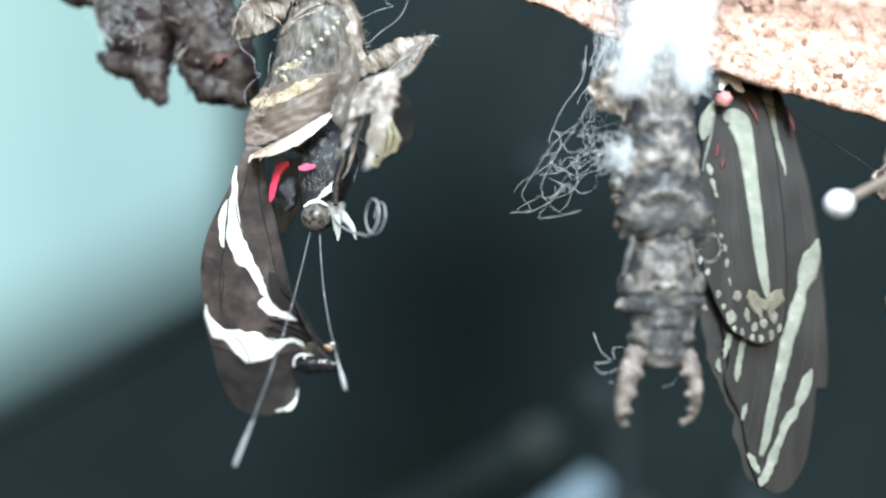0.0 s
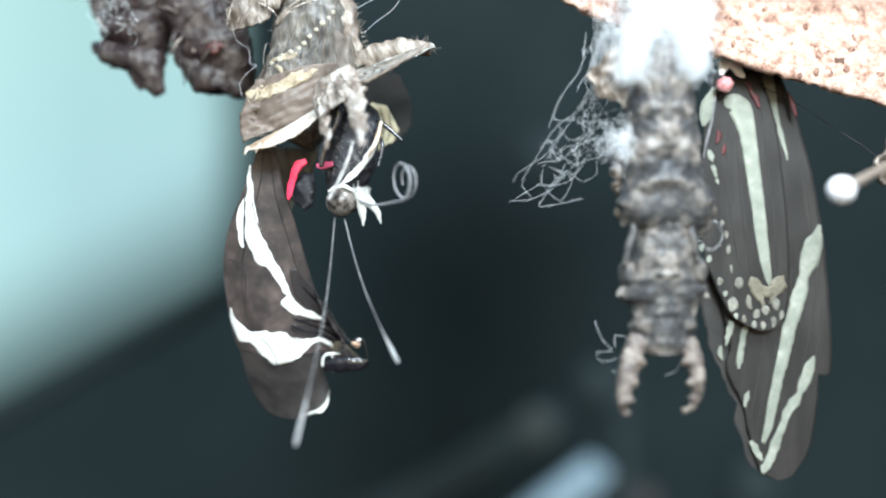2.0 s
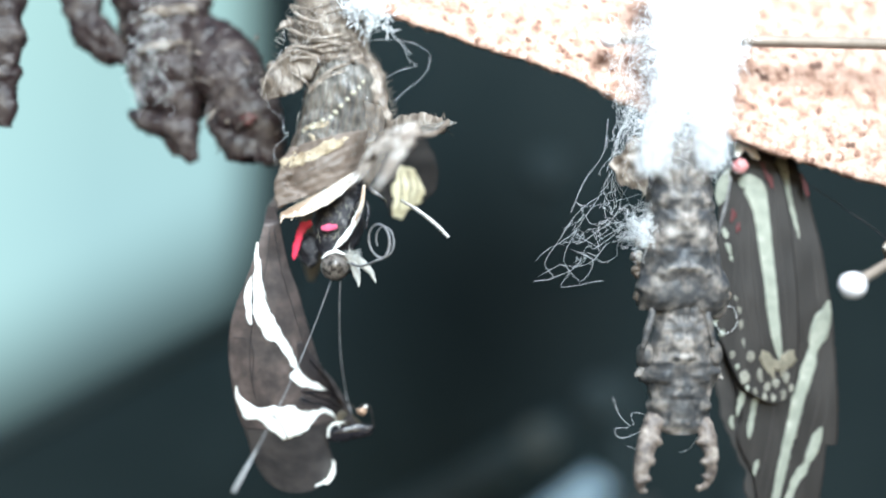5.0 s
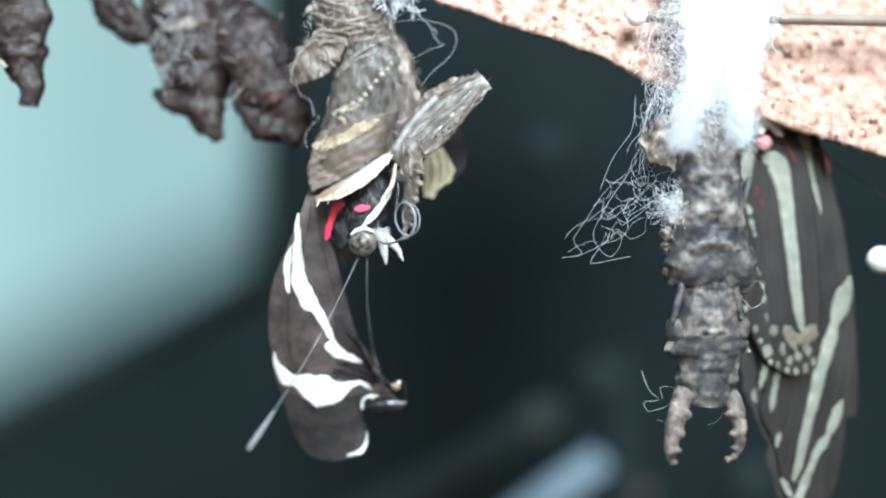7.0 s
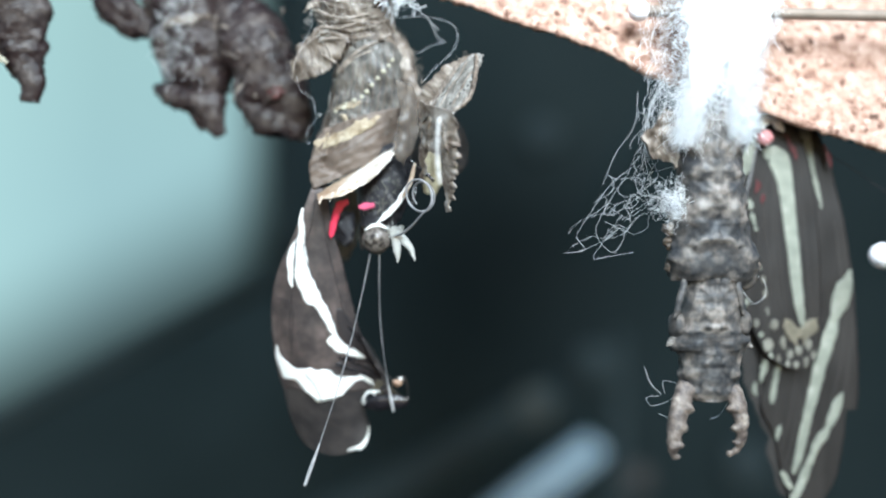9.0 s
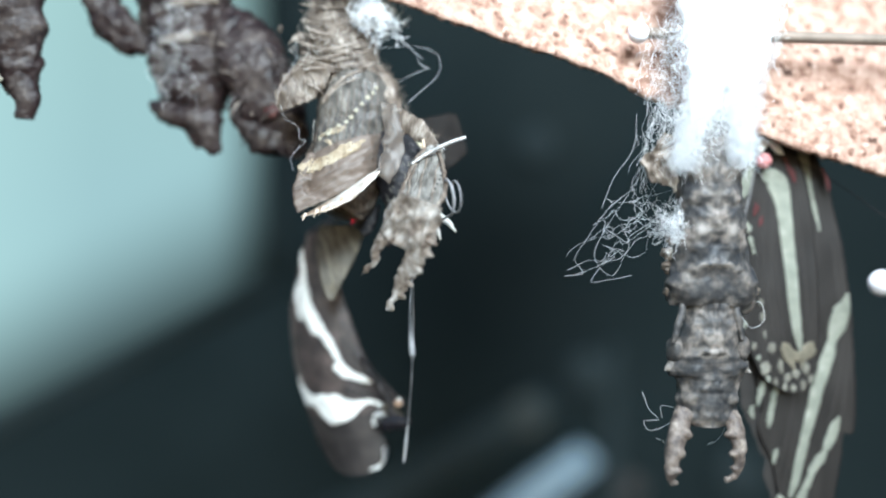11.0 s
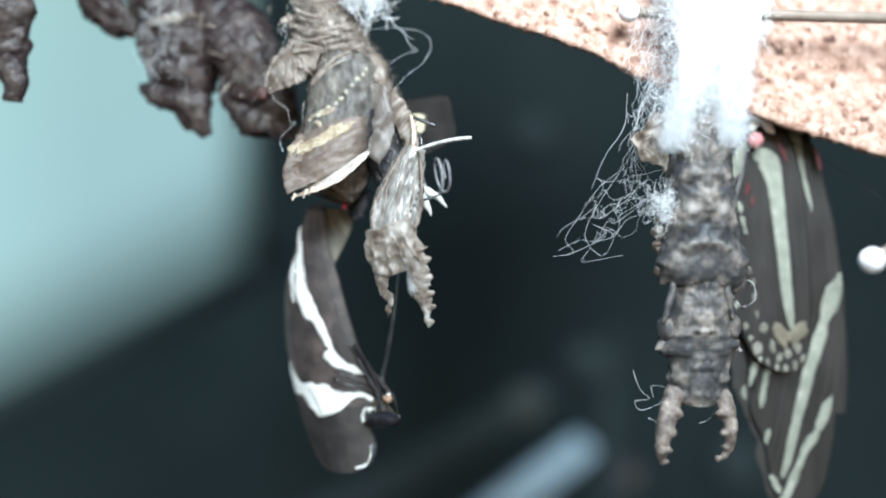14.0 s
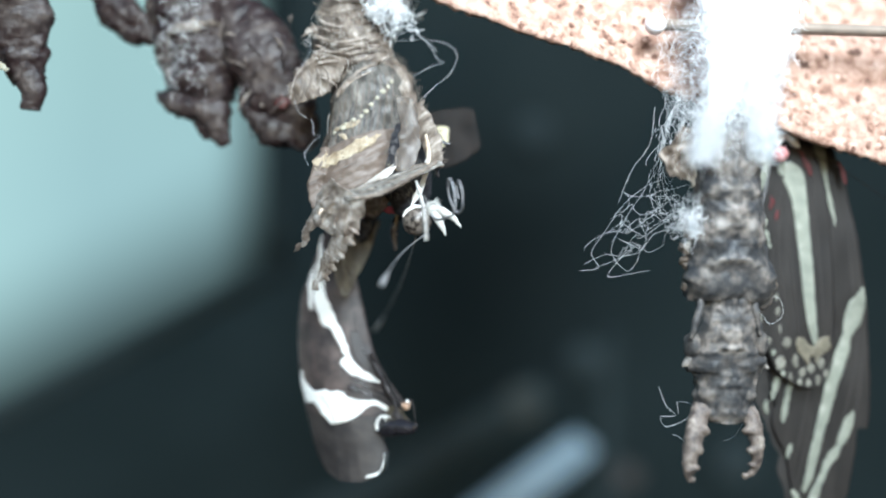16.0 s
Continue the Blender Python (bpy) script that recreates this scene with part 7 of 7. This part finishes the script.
    tongue = [
        (0, place(1.31, 0.00, 0.31, 1.3, 2.4, -54.0)),
        (0.5, place(1.31, 0.00, 0.31, 0.9, 3.9, -37.6)),
        (0.75, place(1.31, 0.00, 0.31, 4.3, -4.8, -38.3)),
        (1, place(1.31, 0.00, 0.31, 7.5, -13.8, -37.7)),
        (1.5, place(1.31, 0.00, 0.31, -5.5, 22.4, -46.0)),
        (2, place(1.31, 0.00, 0.31, 8.4, -12.6, -51.2)),
        (2.5, place(1.31, 0.00, 0.31, 10.3, -19.7, -54.9)),
        (3, place(1.31, 0.00, 0.31, 2.9, -9.0, -48.1)),
        (3.5, place(1.31, 0.00, 0.31, 2.3, -10.2, -47.0)),
        (4, place(1.31, 0.00, 0.31, 5.5, -14.3, -57.3)),
        (4.2, place(1.31, 0.00, 0.31, 5.8, -13.9, -60.2)),
        (5.2, place(1.31, 0.00, 0.31, 7.5, -14.8, -63.0)),
        (6.3, place(1.31, 0.00, 0.31, 9.5, -15.5, -66.2)),
        (6.6, place(1.31, 0.00, 0.31, 9.9, -15.4, -66.9)),
        (7, place(1.31, 0.00, 0.31, 9.9, -14.9, -67.3)),
        (7.5, place(1.31, 0.00, 0.31, 15.2, -21.1, -68.4)),
        (8, place(1.31, 0.00, 0.31, 20.7, -27.7, -69.0)),
        (8.5, place(1.31, 0.00, 0.31, 19.8, -26.3, -67.4)),
        (9, place(1.31, 0.00, 0.31, 26.7, -36.7, -65.8)),
        (9.2, place(1.31, 0.00, 0.31, 27.0, -37.0, -65.5)),
        (10.2, place(1.31, 0.00, 0.31, 11.0, -21.8, -66.7)),
        (11.3, place(1.31, 0.00, 0.31, -6.5, -8.0, -70.5)),
        (11.5, place(1.31, 0.00, 0.31, -6.8, -7.5, -70.4)),
        (12, place(1.31, 0.00, 0.31, -7.3, -6.8, -70.4)),
        (12.5, place(1.31, 0.00, 0.31, -7.1, -7.2, -70.4)),
        (13, place(1.31, 0.00, 0.31, -7.5, -6.6, -70.6)),
        (13.5, place(1.31, 0.00, 0.31, -8.0, -6.1, -71.1)),
        (14, place(1.31, 0.00, 0.31, -7.8, -6.3, -71.2)),
        (14.3, place(1.31, 0.00, 0.31, -7.1, -7.4, -71.7)),
        (14.6, place(1.31, 0.00, 0.31, -6.8, -7.7, -71.2)),
        (15, place(1.31, 0.00, 0.31, -7.0, -7.6, -71.7)),
        (15.3, place(1.31, 0.00, 0.31, -6.9, -7.7, -72.2)),
        (15.4, place(1.31, 0.00, 0.31, -6.8, -7.9, -72.7)),
        (15.5, place(1.31, 0.00, 0.31, -6.8, -8.0, -73.1)),
        (15.8, place(1.31, 0.00, 0.31, -7.0, -7.8, -73.4)),
        (16, place(1.31, 0.00, 0.31, -7.1, -7.7, -73.6)),
    ]
    walk(PROBOSCIS, tongue)
    # the coil turns more to the front as the head withdraws
    out = (COIL.location - PROBOSCIS.location).copy()
    face = lambda t: 24 if 3.2 < t < 9.5 else 12 if 2.2 < t < 10.5 else 0
    walk(COIL, [(t, m @ pose(out.x, out.y, out.z, 0, 0, face(t))) for t, m in tongue])
    tucked, raised = place(4.69, 3.0, -16.24), place(4.8, 3.0, -11.4, 0, 84, 0)
    walk(HINDWING_FREE, [(0, tucked), (9.2, tucked), (10.2, place(5.2, 3.0, -14.0, 0, 40, 0)), (11.3, raised), (16, raised)])
    walk(LEG, [
        (0, place(3.96, -2.50, 11.17, 180.0, 79.6, 180.0)),
        (0.5, place(4.70, -2.50, 6.34, 180.0, 78.1, 180.0)),
        (0.75, place(2.58, -2.50, 5.81, 180.0, 79.2, 180.0)),
        (1, place(0.47, -2.50, 5.21, 180.0, 80.5, 180.0)),
        (1.5, place(-0.02, -2.50, 6.64, 180.0, 80.3, 180.0)),
        (2, place(0.91, -2.50, 5.08, 180.0, 73.4, 180.0)),
        (2.5, place(5.71, -2.50, 5.00, 180.0, 67.3, 180.0)),
        (3, place(6.56, -2.50, 3.82, 180.0, 63.6, 180.0)),
        (3.5, place(7.70, -2.50, 4.82, 180.0, 68.1, 180.0)),
        (4, place(6.60, -2.50, 3.82, 180.0, 75.0, 180.0)),
        (4.2, place(5.55, -2.50, 6.46, 180.0, 77.8, 180.0)),
        (5.2, place(6.51, -2.50, 5.45, 0.0, 22.9, 0.0)),
        (6.3, place(5.75, -8.2, 5.29, 0.0, -33.1, 0.0)),
        (6.6, place(7.52, -11.00, 7.33, 0.0, -44.7, 0.0)),
        (7, place(3.48, -11.00, 7.52, 0.0, -52.8, 0.0)),
        (7.5, place(5.31, -11.00, 4.31, 0.0, -81.2, 0.0)),
        (8, place(6.72, -11.00, 5.01, 180.0, -87.8, 180.0)),
        (8.5, place(6.39, -11.00, 5.18, 180.0, -89.8, 180.0)),
        (9, place(5.48, -11.00, 5.01, 180.0, -83.4, -180.0)),
        (9.2, place(5.58, -11.00, 4.52, 180.0, -84.2, 180.0)),
        (10.2, place(3.35, -5.38, 4.41, 0.0, -57.2, 0.0)),
        (11.3, place(1.19, -2.50, 5.42, 0.0, 1.7, 0.0)),
        (11.5, place(1.18, -2.50, 4.61, 0.0, 6.8, 0.0)),
        (12, place(2.07, -2.50, 3.31, 0.0, 2.5, 0.0)),
        (12.5, place(1.21, -2.50, 4.20, 0.0, -10.5, 0.0)),
        (13, place(1.50, -2.50, 4.90, 0.0, 6.4, 0.0)),
        (13.5, place(1.77, -2.50, 4.56, 0.0, 7.6, 0.0)),
        (14, place(2.16, -2.50, 3.90, 0.0, 1.8, 0.0)),
        (14.3, place(2.01, -2.50, 4.03, 0.0, -11.2, 0.0)),
        (14.6, place(3.54, -2.50, 6.25, 0.0, -0.3, 0.0)),
        (15, place(3.46, -2.50, 5.20, 0.0, -9.9, 0.0)),
        (15.3, place(3.12, -2.50, 4.83, 0.0, 7.2, 0.0)),
        (15.4, place(2.62, -2.50, 4.88, 0.0, 9.9, 0.0)),
        (15.5, place(2.13, -2.50, 5.13, 0.0, 10.8, 0.0)),
        (15.8, place(1.42, -2.50, 4.13, 0.0, 46.6, 0.0)),
        (16, place(0.94, -2.50, 3.46, 180.0, 84.6, 180.0)),
    ])
    walk(DARK_LEG, [
        (0, place(1.79, -1.50, 7.20, 0.0, -0.2, 0.0)),
        (0.5, place(1.08, -1.50, 7.25, 0.0, 17.7, 0.0)),
        (0.75, place(-0.13, -1.50, 7.03, 0.0, 11.7, 0.0)),
        (1, place(-1.33, -1.50, 6.78, 0.0, 7.1, 0.0)),
        (1.5, place(-0.10, -1.50, 8.58, 0.0, 11.7, 0.0)),
        (2, place(-0.73, -1.50, 8.85, 0.0, 10.1, 0.0)),
        (2.5, place(1.38, -1.50, 6.90, 0.0, 28.3, 0.0)),
        (3, place(2.01, -1.50, 7.59, 0.0, 32.3, 0.0)),
        (3.5, place(2.87, -1.50, 9.56, 0.0, 29.8, 0.0)),
        (4, place(3.29, -1.50, 6.73, 0.0, 46.3, 0.0)),
        (4.2, place(2.98, -1.00, 5.84, 0.0, 38.0, 0.0)),
        (5.2, place(2.33, 1.62, 5.99, 0.0, 25.3, 0.0)),
        (6.3, place(1.68, 4.50, 5.94, 0.0, 4.7, 0.0)),
        (6.6, place(0.58, 4.50, 6.04, 0.0, 4.5, 0.0)),
        (7, place(-0.20, 4.50, 5.54, 0.0, 4.1, 0.0)),
        (7.5, place(-0.64, 4.50, 5.31, 0.0, 3.0, 0.0)),
        (8, place(-0.73, 4.50, 5.30, 0.0, 2.0, 0.0)),
        (8.5, place(-1.08, 4.50, 6.34, 0.0, 0.6, 0.0)),
        (9, place(-1.63, 4.50, 5.05, 0.0, -0.2, 0.0)),
        (9.2, place(-1.19, 4.50, 5.11, 0.0, -0.7, 0.0)),
        (10.2, place(-1.15, 4.74, 4.72, 0.0, 7.6, 0.0)),
        (11.3, place(-1.26, 5.00, 4.47, 0.0, 16.8, 0.0)),
        (11.5, place(-1.52, 5.00, 3.72, 0.0, 16.9, 0.0)),
        (12, place(-1.66, 5.00, 2.74, 0.0, 17.0, 0.0)),
        (12.5, place(-1.77, 5.00, 3.87, 0.0, 16.9, 0.0)),
        (13, place(-1.62, 5.00, 3.06, 0.0, 17.1, 0.0)),
        (13.5, place(-1.39, 5.00, 2.09, 0.0, 17.1, 0.0)),
        (14, place(-0.55, 5.00, 1.88, 0.0, 17.1, 0.0)),
        (14.3, place(-0.70, 5.00, 3.54, 0.0, 17.0, 0.0)),
        (14.6, place(0.57, 5.00, 3.83, 0.0, 16.9, 0.0)),
        (15, place(0.45, 5.00, 3.29, 0.0, 16.8, 0.0)),
        (15.3, place(0.19, 5.00, 3.51, 0.0, 16.8, 0.0)),
        (15.4, place(-0.28, 5.00, 3.76, 0.0, 16.8, 0.0)),
        (15.5, place(-0.76, 5.00, 4.00, 0.0, 16.8, 0.0)),
        (15.8, place(-0.91, 5.00, 3.91, 0.0, 16.8, 0.0)),
        (16, place(-1.02, 5.00, 3.84, 0.0, 16.8, 0.0)),
    ])
    walk(WING_BASE, [
        (0, place(-3.48, -3.00, -22.77, 0.0, -3.0, 0.0)),
        (0.5, place(-2.85, -3.00, -23.27, 0.0, -3.0, 0.0)),
        (0.75, place(-2.42, -3.00, -23.21, 0.0, -3.0, 0.0)),
        (1, place(-1.99, -3.00, -23.16, 0.0, -3.0, 0.0)),
        (1.5, place(-1.99, -3.00, -23.13, 0.0, -3.0, 0.0)),
        (2, place(-1.54, -3.00, -23.22, 0.0, -3.0, 0.0)),
        (2.5, place(-2.69, -3.00, -23.18, 0.0, -3.0, 0.0)),
        (3, place(-3.63, -3.00, -23.11, 0.0, -3.0, 0.0)),
        (3.5, place(-4.60, -3.00, -23.59, 0.0, -3.0, 0.0)),
        (4, place(-4.70, -3.00, -23.45, 0.0, -3.0, 0.0)),
        (4.2, place(-3.53, -3.00, -23.08, 0.0, -3.0, 0.0)),
        (5.2, place(-4.35, -3.00, -22.97, 0.0, -1.6, 0.0)),
        (6.3, place(-5.26, -3.00, -22.83, 0.0, -0.0, 0.0)),
        (6.6, place(-4.91, -3.00, -23.49, 0.0, -0.0, 0.0)),
        (7, place(-4.37, -3.00, -22.81, 0.0, -0.0, 0.0)),
        (7.5, place(-4.39, -3.00, -22.40, 0.0, -0.0, 0.0)),
        (8, place(-4.83, -3.00, -23.24, 0.0, -0.0, 0.0)),
        (8.5, place(-5.16, -3.00, -23.03, 0.0, -0.0, 0.0)),
        (9, place(-4.15, -3.00, -22.85, 0.0, -0.0, 0.0)),
        (9.2, place(-3.79, -3.00, -22.52, 0.0, -0.0, 0.0)),
        (10.2, place(-2.25, -0.84, -20.83, 6.4, 15.9, 1.8)),
        (11.3, place(-0.49, 1.11, -18.66, 13.6, 16.6, 3.9)),
        (11.5, place(-0.74, 1.16, -18.85, 13.6, 16.6, 3.9)),
        (12, place(-0.78, 1.25, -19.25, 13.6, 16.6, 3.9)),
        (12.5, place(-0.81, 1.40, -19.91, 13.6, 16.6, 3.9)),
        (13, place(-1.20, 1.90, -19.82, 13.6, 16.6, 3.9)),
        (13.5, place(-1.44, 1.95, -20.03, 13.6, 16.6, 3.9)),
        (14, place(-0.68, 1.71, -18.99, 13.6, 16.6, 3.9)),
        (14.3, place(-1.06, 1.71, -19.03, 13.6, 16.6, 3.9)),
        (14.6, place(-0.64, 1.63, -18.69, 13.6, 16.6, 3.9)),
        (15, place(-2.01, 1.93, -19.97, 13.6, 16.6, 3.9)),
        (15.3, place(-1.15, 2.02, -20.35, 13.6, 16.6, 3.9)),
        (15.4, place(-0.88, 1.94, -20.00, 13.6, 16.6, 3.9)),
        (15.5, place(-0.62, 1.86, -19.65, 13.6, 16.6, 3.9)),
        (15.8, place(-1.79, 2.45, -19.54, 13.6, 16.6, 3.9)),
        (16, place(-2.57, 2.84, -19.46, 13.6, 16.6, 3.9)),
    ])
    walk(FEELERS[0], [
        (0, place(-0.52, 0.50, -1.37, -27.4, 6.5, -2.8)),
        (0.5, place(-0.52, 0.50, -1.37, -44.3, 3.5, -4.1)),
        (0.75, place(-0.52, 0.50, -1.37, -40.6, 1.7, -3.4)),
        (1, place(-0.52, 0.50, -1.37, -36.3, -0.0, -2.7)),
        (1.5, place(-0.52, 0.50, -1.37, -40.1, -4.7, -1.9)),
        (2, place(-0.52, 0.50, -1.37, -34.1, -0.9, -1.3)),
        (2.5, place(-0.52, 0.50, -1.37, -37.1, 9.7, -3.3)),
        (3, place(-0.52, 0.50, -1.37, -17.5, 23.0, -3.2)),
        (3.5, place(-0.52, 0.50, -1.37, -20.0, 30.0, -4.6)),
        (4, place(-0.52, 0.50, -1.37, -18.6, 26.8, -3.8)),
        (4.2, place(-0.52, 0.50, -1.37, -32.0, 19.3, -4.5)),
        (5.2, place(-0.52, 0.50, -1.37, -39.7, 18.3, -5.7)),
        (6.3, place(-0.52, 0.50, -1.37, -46.5, 17.8, -7.3)),
        (6.6, place(-0.52, 0.50, -1.37, -46.4, 19.1, -8.0)),
        (7, place(-0.52, 0.50, -1.37, -43.2, 19.8, -7.9)),
        (7.5, place(-0.52, 0.50, -1.37, -38.8, 20.8, -7.8)),
        (8, place(-0.52, 0.50, -1.37, -29.3, 19.6, -5.8)),
        (8.5, place(-0.52, 0.50, -1.37, -18.8, 18.7, -3.7)),
        (9, place(-0.52, 0.50, -1.37, -17.1, 9.8, -2.2)),
        (9.2, place(-0.52, 0.50, -1.37, -17.6, 12.5, -2.7)),
        (10.2, place(-0.52, 0.50, -1.37, -40.8, 13.1, -2.9)),
        (11.3, place(-0.52, 0.50, -1.37, 30.4, 18.3, 0.4)),
        (11.5, place(-0.52, 0.50, -1.37, 36.3, 18.4, 0.5)),
        (12, place(-0.52, 0.50, -1.37, 36.0, 19.2, 0.7)),
        (12.5, place(-0.52, 0.50, -1.37, 29.5, 20.1, 0.9)),
        (13, place(-0.52, 0.50, -1.37, 29.8, 24.5, 2.1)),
        (13.5, place(-0.52, 0.50, -1.37, 17.4, 24.7, 1.3)),
        (14, place(-0.52, 0.50, -1.37, 26.8, 24.9, 2.0)),
        (14.3, place(-0.52, 0.50, -1.37, 28.8, 22.7, 1.6)),
        (14.6, place(-0.52, 0.50, -1.37, 42.6, 24.1, 2.9)),
        (15, place(-0.52, 0.50, -1.37, 55.0, 27.1, 5.7)),
        (15.3, place(-0.52, 0.50, -1.37, 51.6, 28.3, 5.9)),
        (15.4, place(-0.52, 0.50, -1.37, 52.5, 28.9, 6.4)),
        (15.5, place(-0.52, 0.50, -1.37, 53.3, 29.5, 6.8)),
        (15.8, place(-0.52, 0.50, -1.37, 58.8, 29.3, 7.5)),
        (16, place(-0.52, 0.50, -1.37, 62.4, 29.1, 7.9)),
    ])
    walk(FEELERS[1], [
        (0, place(0.33, 0.50, -1.37, -27.6, -17.0, 3.0)),
        (0.5, place(0.33, 0.50, -1.37, -49.7, -15.2, 4.0)),
        (0.75, place(0.33, 0.50, -1.37, -46.6, -19.1, 5.1)),
        (1, place(0.33, 0.50, -1.37, -42.9, -23.2, 6.0)),
        (1.5, place(0.33, 0.50, -1.37, -43.5, -28.5, 7.8)),
        (2, place(0.33, 0.50, -1.37, -32.3, -24.7, 5.9)),
        (2.5, place(0.33, 0.50, -1.37, -33.4, -12.8, 3.9)),
        (3, place(0.33, 0.50, -1.37, 19.0, -2.5, 0.0)),
        (3.5, place(0.33, 0.50, -1.37, 20.0, 1.0, 0.0)),
        (4, place(0.33, 0.50, -1.37, 21.0, 2.0, 0.0)),
        (4.2, place(0.33, 0.50, -1.37, 21.0, 2.0, 0.0)),
        (5.2, place(0.33, 0.50, -1.37, 26.0, 1.0, -1.0)),
        (6.3, place(0.33, 0.50, -1.37, 33.5, -0.4, -2.5)),
        (6.6, place(0.33, 0.50, -1.37, 33.6, 0.5, -2.2)),
        (7, place(0.33, 0.50, -1.37, 34.0, -1.0, -2.6)),
        (7.5, place(0.33, 0.50, -1.37, 30.0, -0.8, -1.8)),
        (8, place(0.33, 0.50, -1.37, 27.0, -2.2, -1.2)),
        (8.5, place(0.33, 0.50, -1.37, 6.5, -4.0, 0.0)),
        (9, place(0.33, 0.50, -1.37, 6.0, -9.0, 0.0)),
        (9.2, place(0.33, 0.50, -1.37, 5.5, -10.7, 0.0)),
        (10.2, place(0.33, 0.50, -1.37, -30.0, 2.9, 1.0)),
        (11.3, place(0.33, 0.50, -1.37, -59.0, 19.5, -1.5)),
        (11.5, place(0.33, 0.50, -1.37, -63.5, 17.9, -0.6)),
        (12, place(0.33, 0.50, -1.37, -66.1, 14.1, 1.9)),
        (12.5, place(0.33, 0.50, -1.37, -72.9, 13.3, 2.8)),
        (13, place(0.33, 0.50, -1.37, -70.5, 15.5, 1.1)),
        (13.5, place(0.33, 0.50, -1.37, -65.5, 15.9, 0.7)),
        (14, place(0.33, 0.50, -1.37, -64.8, 15.5, 1.0)),
        (14.3, place(0.33, 0.50, -1.37, -71.9, 16.2, 0.6)),
        (14.6, place(0.33, 0.50, -1.37, -74.4, 15.8, 1.0)),
        (15, place(0.33, 0.50, -1.37, -77.0, 23.6, -5.6)),
        (15.3, place(0.33, 0.50, -1.37, -67.9, 23.0, -4.3)),
        (15.4, place(0.33, 0.50, -1.37, -68.5, 24.4, -5.4)),
        (15.5, place(0.33, 0.50, -1.37, -69.0, 25.9, -6.5)),
        (15.8, place(0.33, 0.50, -1.37, -74.8, 28.1, -9.2)),
        (16, place(0.33, 0.50, -1.37, -78.7, 29.6, -11.2)),
    ])
    walk(FOREWING, [
        (0, place(-6.15, -3.07, -19.61, 17.0, 0.3, 6.0)),
        (0.5, place(-5.76, -3.64, -19.45, 18.5, 0.4, 7.2)),
        (0.75, place(-5.49, -3.60, -19.64, 17.3, -1.1, 6.7)),
        (1, place(-5.23, -3.57, -19.83, 16.0, -2.6, 6.3)),
        (1.5, place(-4.97, -3.33, -19.74, 15.4, -1.8, 2.0)),
        (2, place(-4.79, -2.26, -19.98, 13.0, -2.7, 0.5)),
        (2.5, place(-6.03, -1.29, -20.43, 9.5, -3.6, 7.8)),
        (3, place(-6.68, -1.64, -20.74, 6.8, -3.9, 11.2)),
        (3.5, place(-7.74, -1.90, -21.23, 8.2, -3.3, 15.7)),
        (4, place(-8.11, -2.53, -21.57, 5.2, -5.3, 19.0)),
        (4.2, place(-7.23, -2.79, -21.84, 5.1, -8.2, 18.4)),
        (5.2, place(-7.36, -2.67, -21.08, 5.9, -4.5, 13.4)),
        (6.3, place(-7.61, -2.53, -20.13, 6.5, -0.3, 8.1)),
        (6.5, place(-7.28, -2.47, -20.35, 5.2, -0.6, 7.0)),
        (6.6, place(-7.10, -2.37, -20.40, 5.6, -0.6, 6.2)),
        (7, place(-6.71, -2.00, -20.09, 7.1, -0.2, 3.1)),
        (7.5, place(-6.95, -2.18, -20.02, 7.9, 0.6, 5.3)),
        (8, place(-7.29, -2.47, -20.33, 5.4, 1.3, 7.9)),
        (8.5, place(-7.67, -2.25, -20.65, 4.6, 0.5, 9.9)),
        (9, place(-6.36, -2.65, -19.82, 7.7, 1.1, 1.1)),
        (9.2, place(-6.07, -2.66, -19.97, 7.5, 1.7, -0.8)),
        (10.2, place(-6.45, 4.01, -19.88, 11.2, 0.1, -13.3)),
        (11.3, place(-6.89, 11.23, -18.25, 13.8, 1.0, -27.2)),
        (11.5, place(-5.59, 3.64, -18.88, 14.0, 3.4, -28.7)),
        (12, place(-5.58, 4.35, -19.16, 12.1, 4.0, -28.4)),
        (12.5, place(-5.26, 3.33, -19.51, 13.9, 6.2, -32.7)),
        (13, place(-5.15, 4.75, -19.32, 10.2, 3.6, -29.1)),
        (13.5, place(-5.08, 4.45, -19.28, 10.0, 4.4, -29.5)),
        (14, place(-5.17, 4.42, -19.34, 10.6, 4.9, -28.2)),
        (14.3, place(-5.48, 3.71, -19.87, 11.5, 5.9, -30.7)),
        (14.5, place(-5.07, 3.11, -19.67, 12.0, 6.5, -32.3)),
        (14.6, place(-5.10, 3.79, -19.46, 11.1, 5.7, -28.3)),
        (15, place(-5.70, 6.00, -19.30, 7.8, 3.0, -17.0)),
        (15.3, place(-5.30, 5.23, -20.19, 8.2, 4.2, -24.5)),
        (15.4, place(-5.13, 4.65, -20.02, 8.5, 4.9, -28.6)),
        (15.5, place(-4.95, 4.07, -19.86, 8.8, 5.5, -32.8)),
        (15.8, place(-5.21, 6.01, -19.02, 6.4, 4.6, -25.4)),
        (16, place(-5.39, 7.10, -18.42, 5.0, 3.9, -21.5)),
    ])
    walk(WING_TIP, [
        (0, place(1.04, -0.40, -18.74, 0, 0.0, 0)),
        (9.2, place(1.04, -0.40, -18.74, 0, 0.0, 0)),
        (11.3, place(1.04, -0.40, -18.74, 0, -4.0, 0)),
        (16, place(1.04, -0.40, -18.74, 0, -4.0, 0)),
    ])

motions()
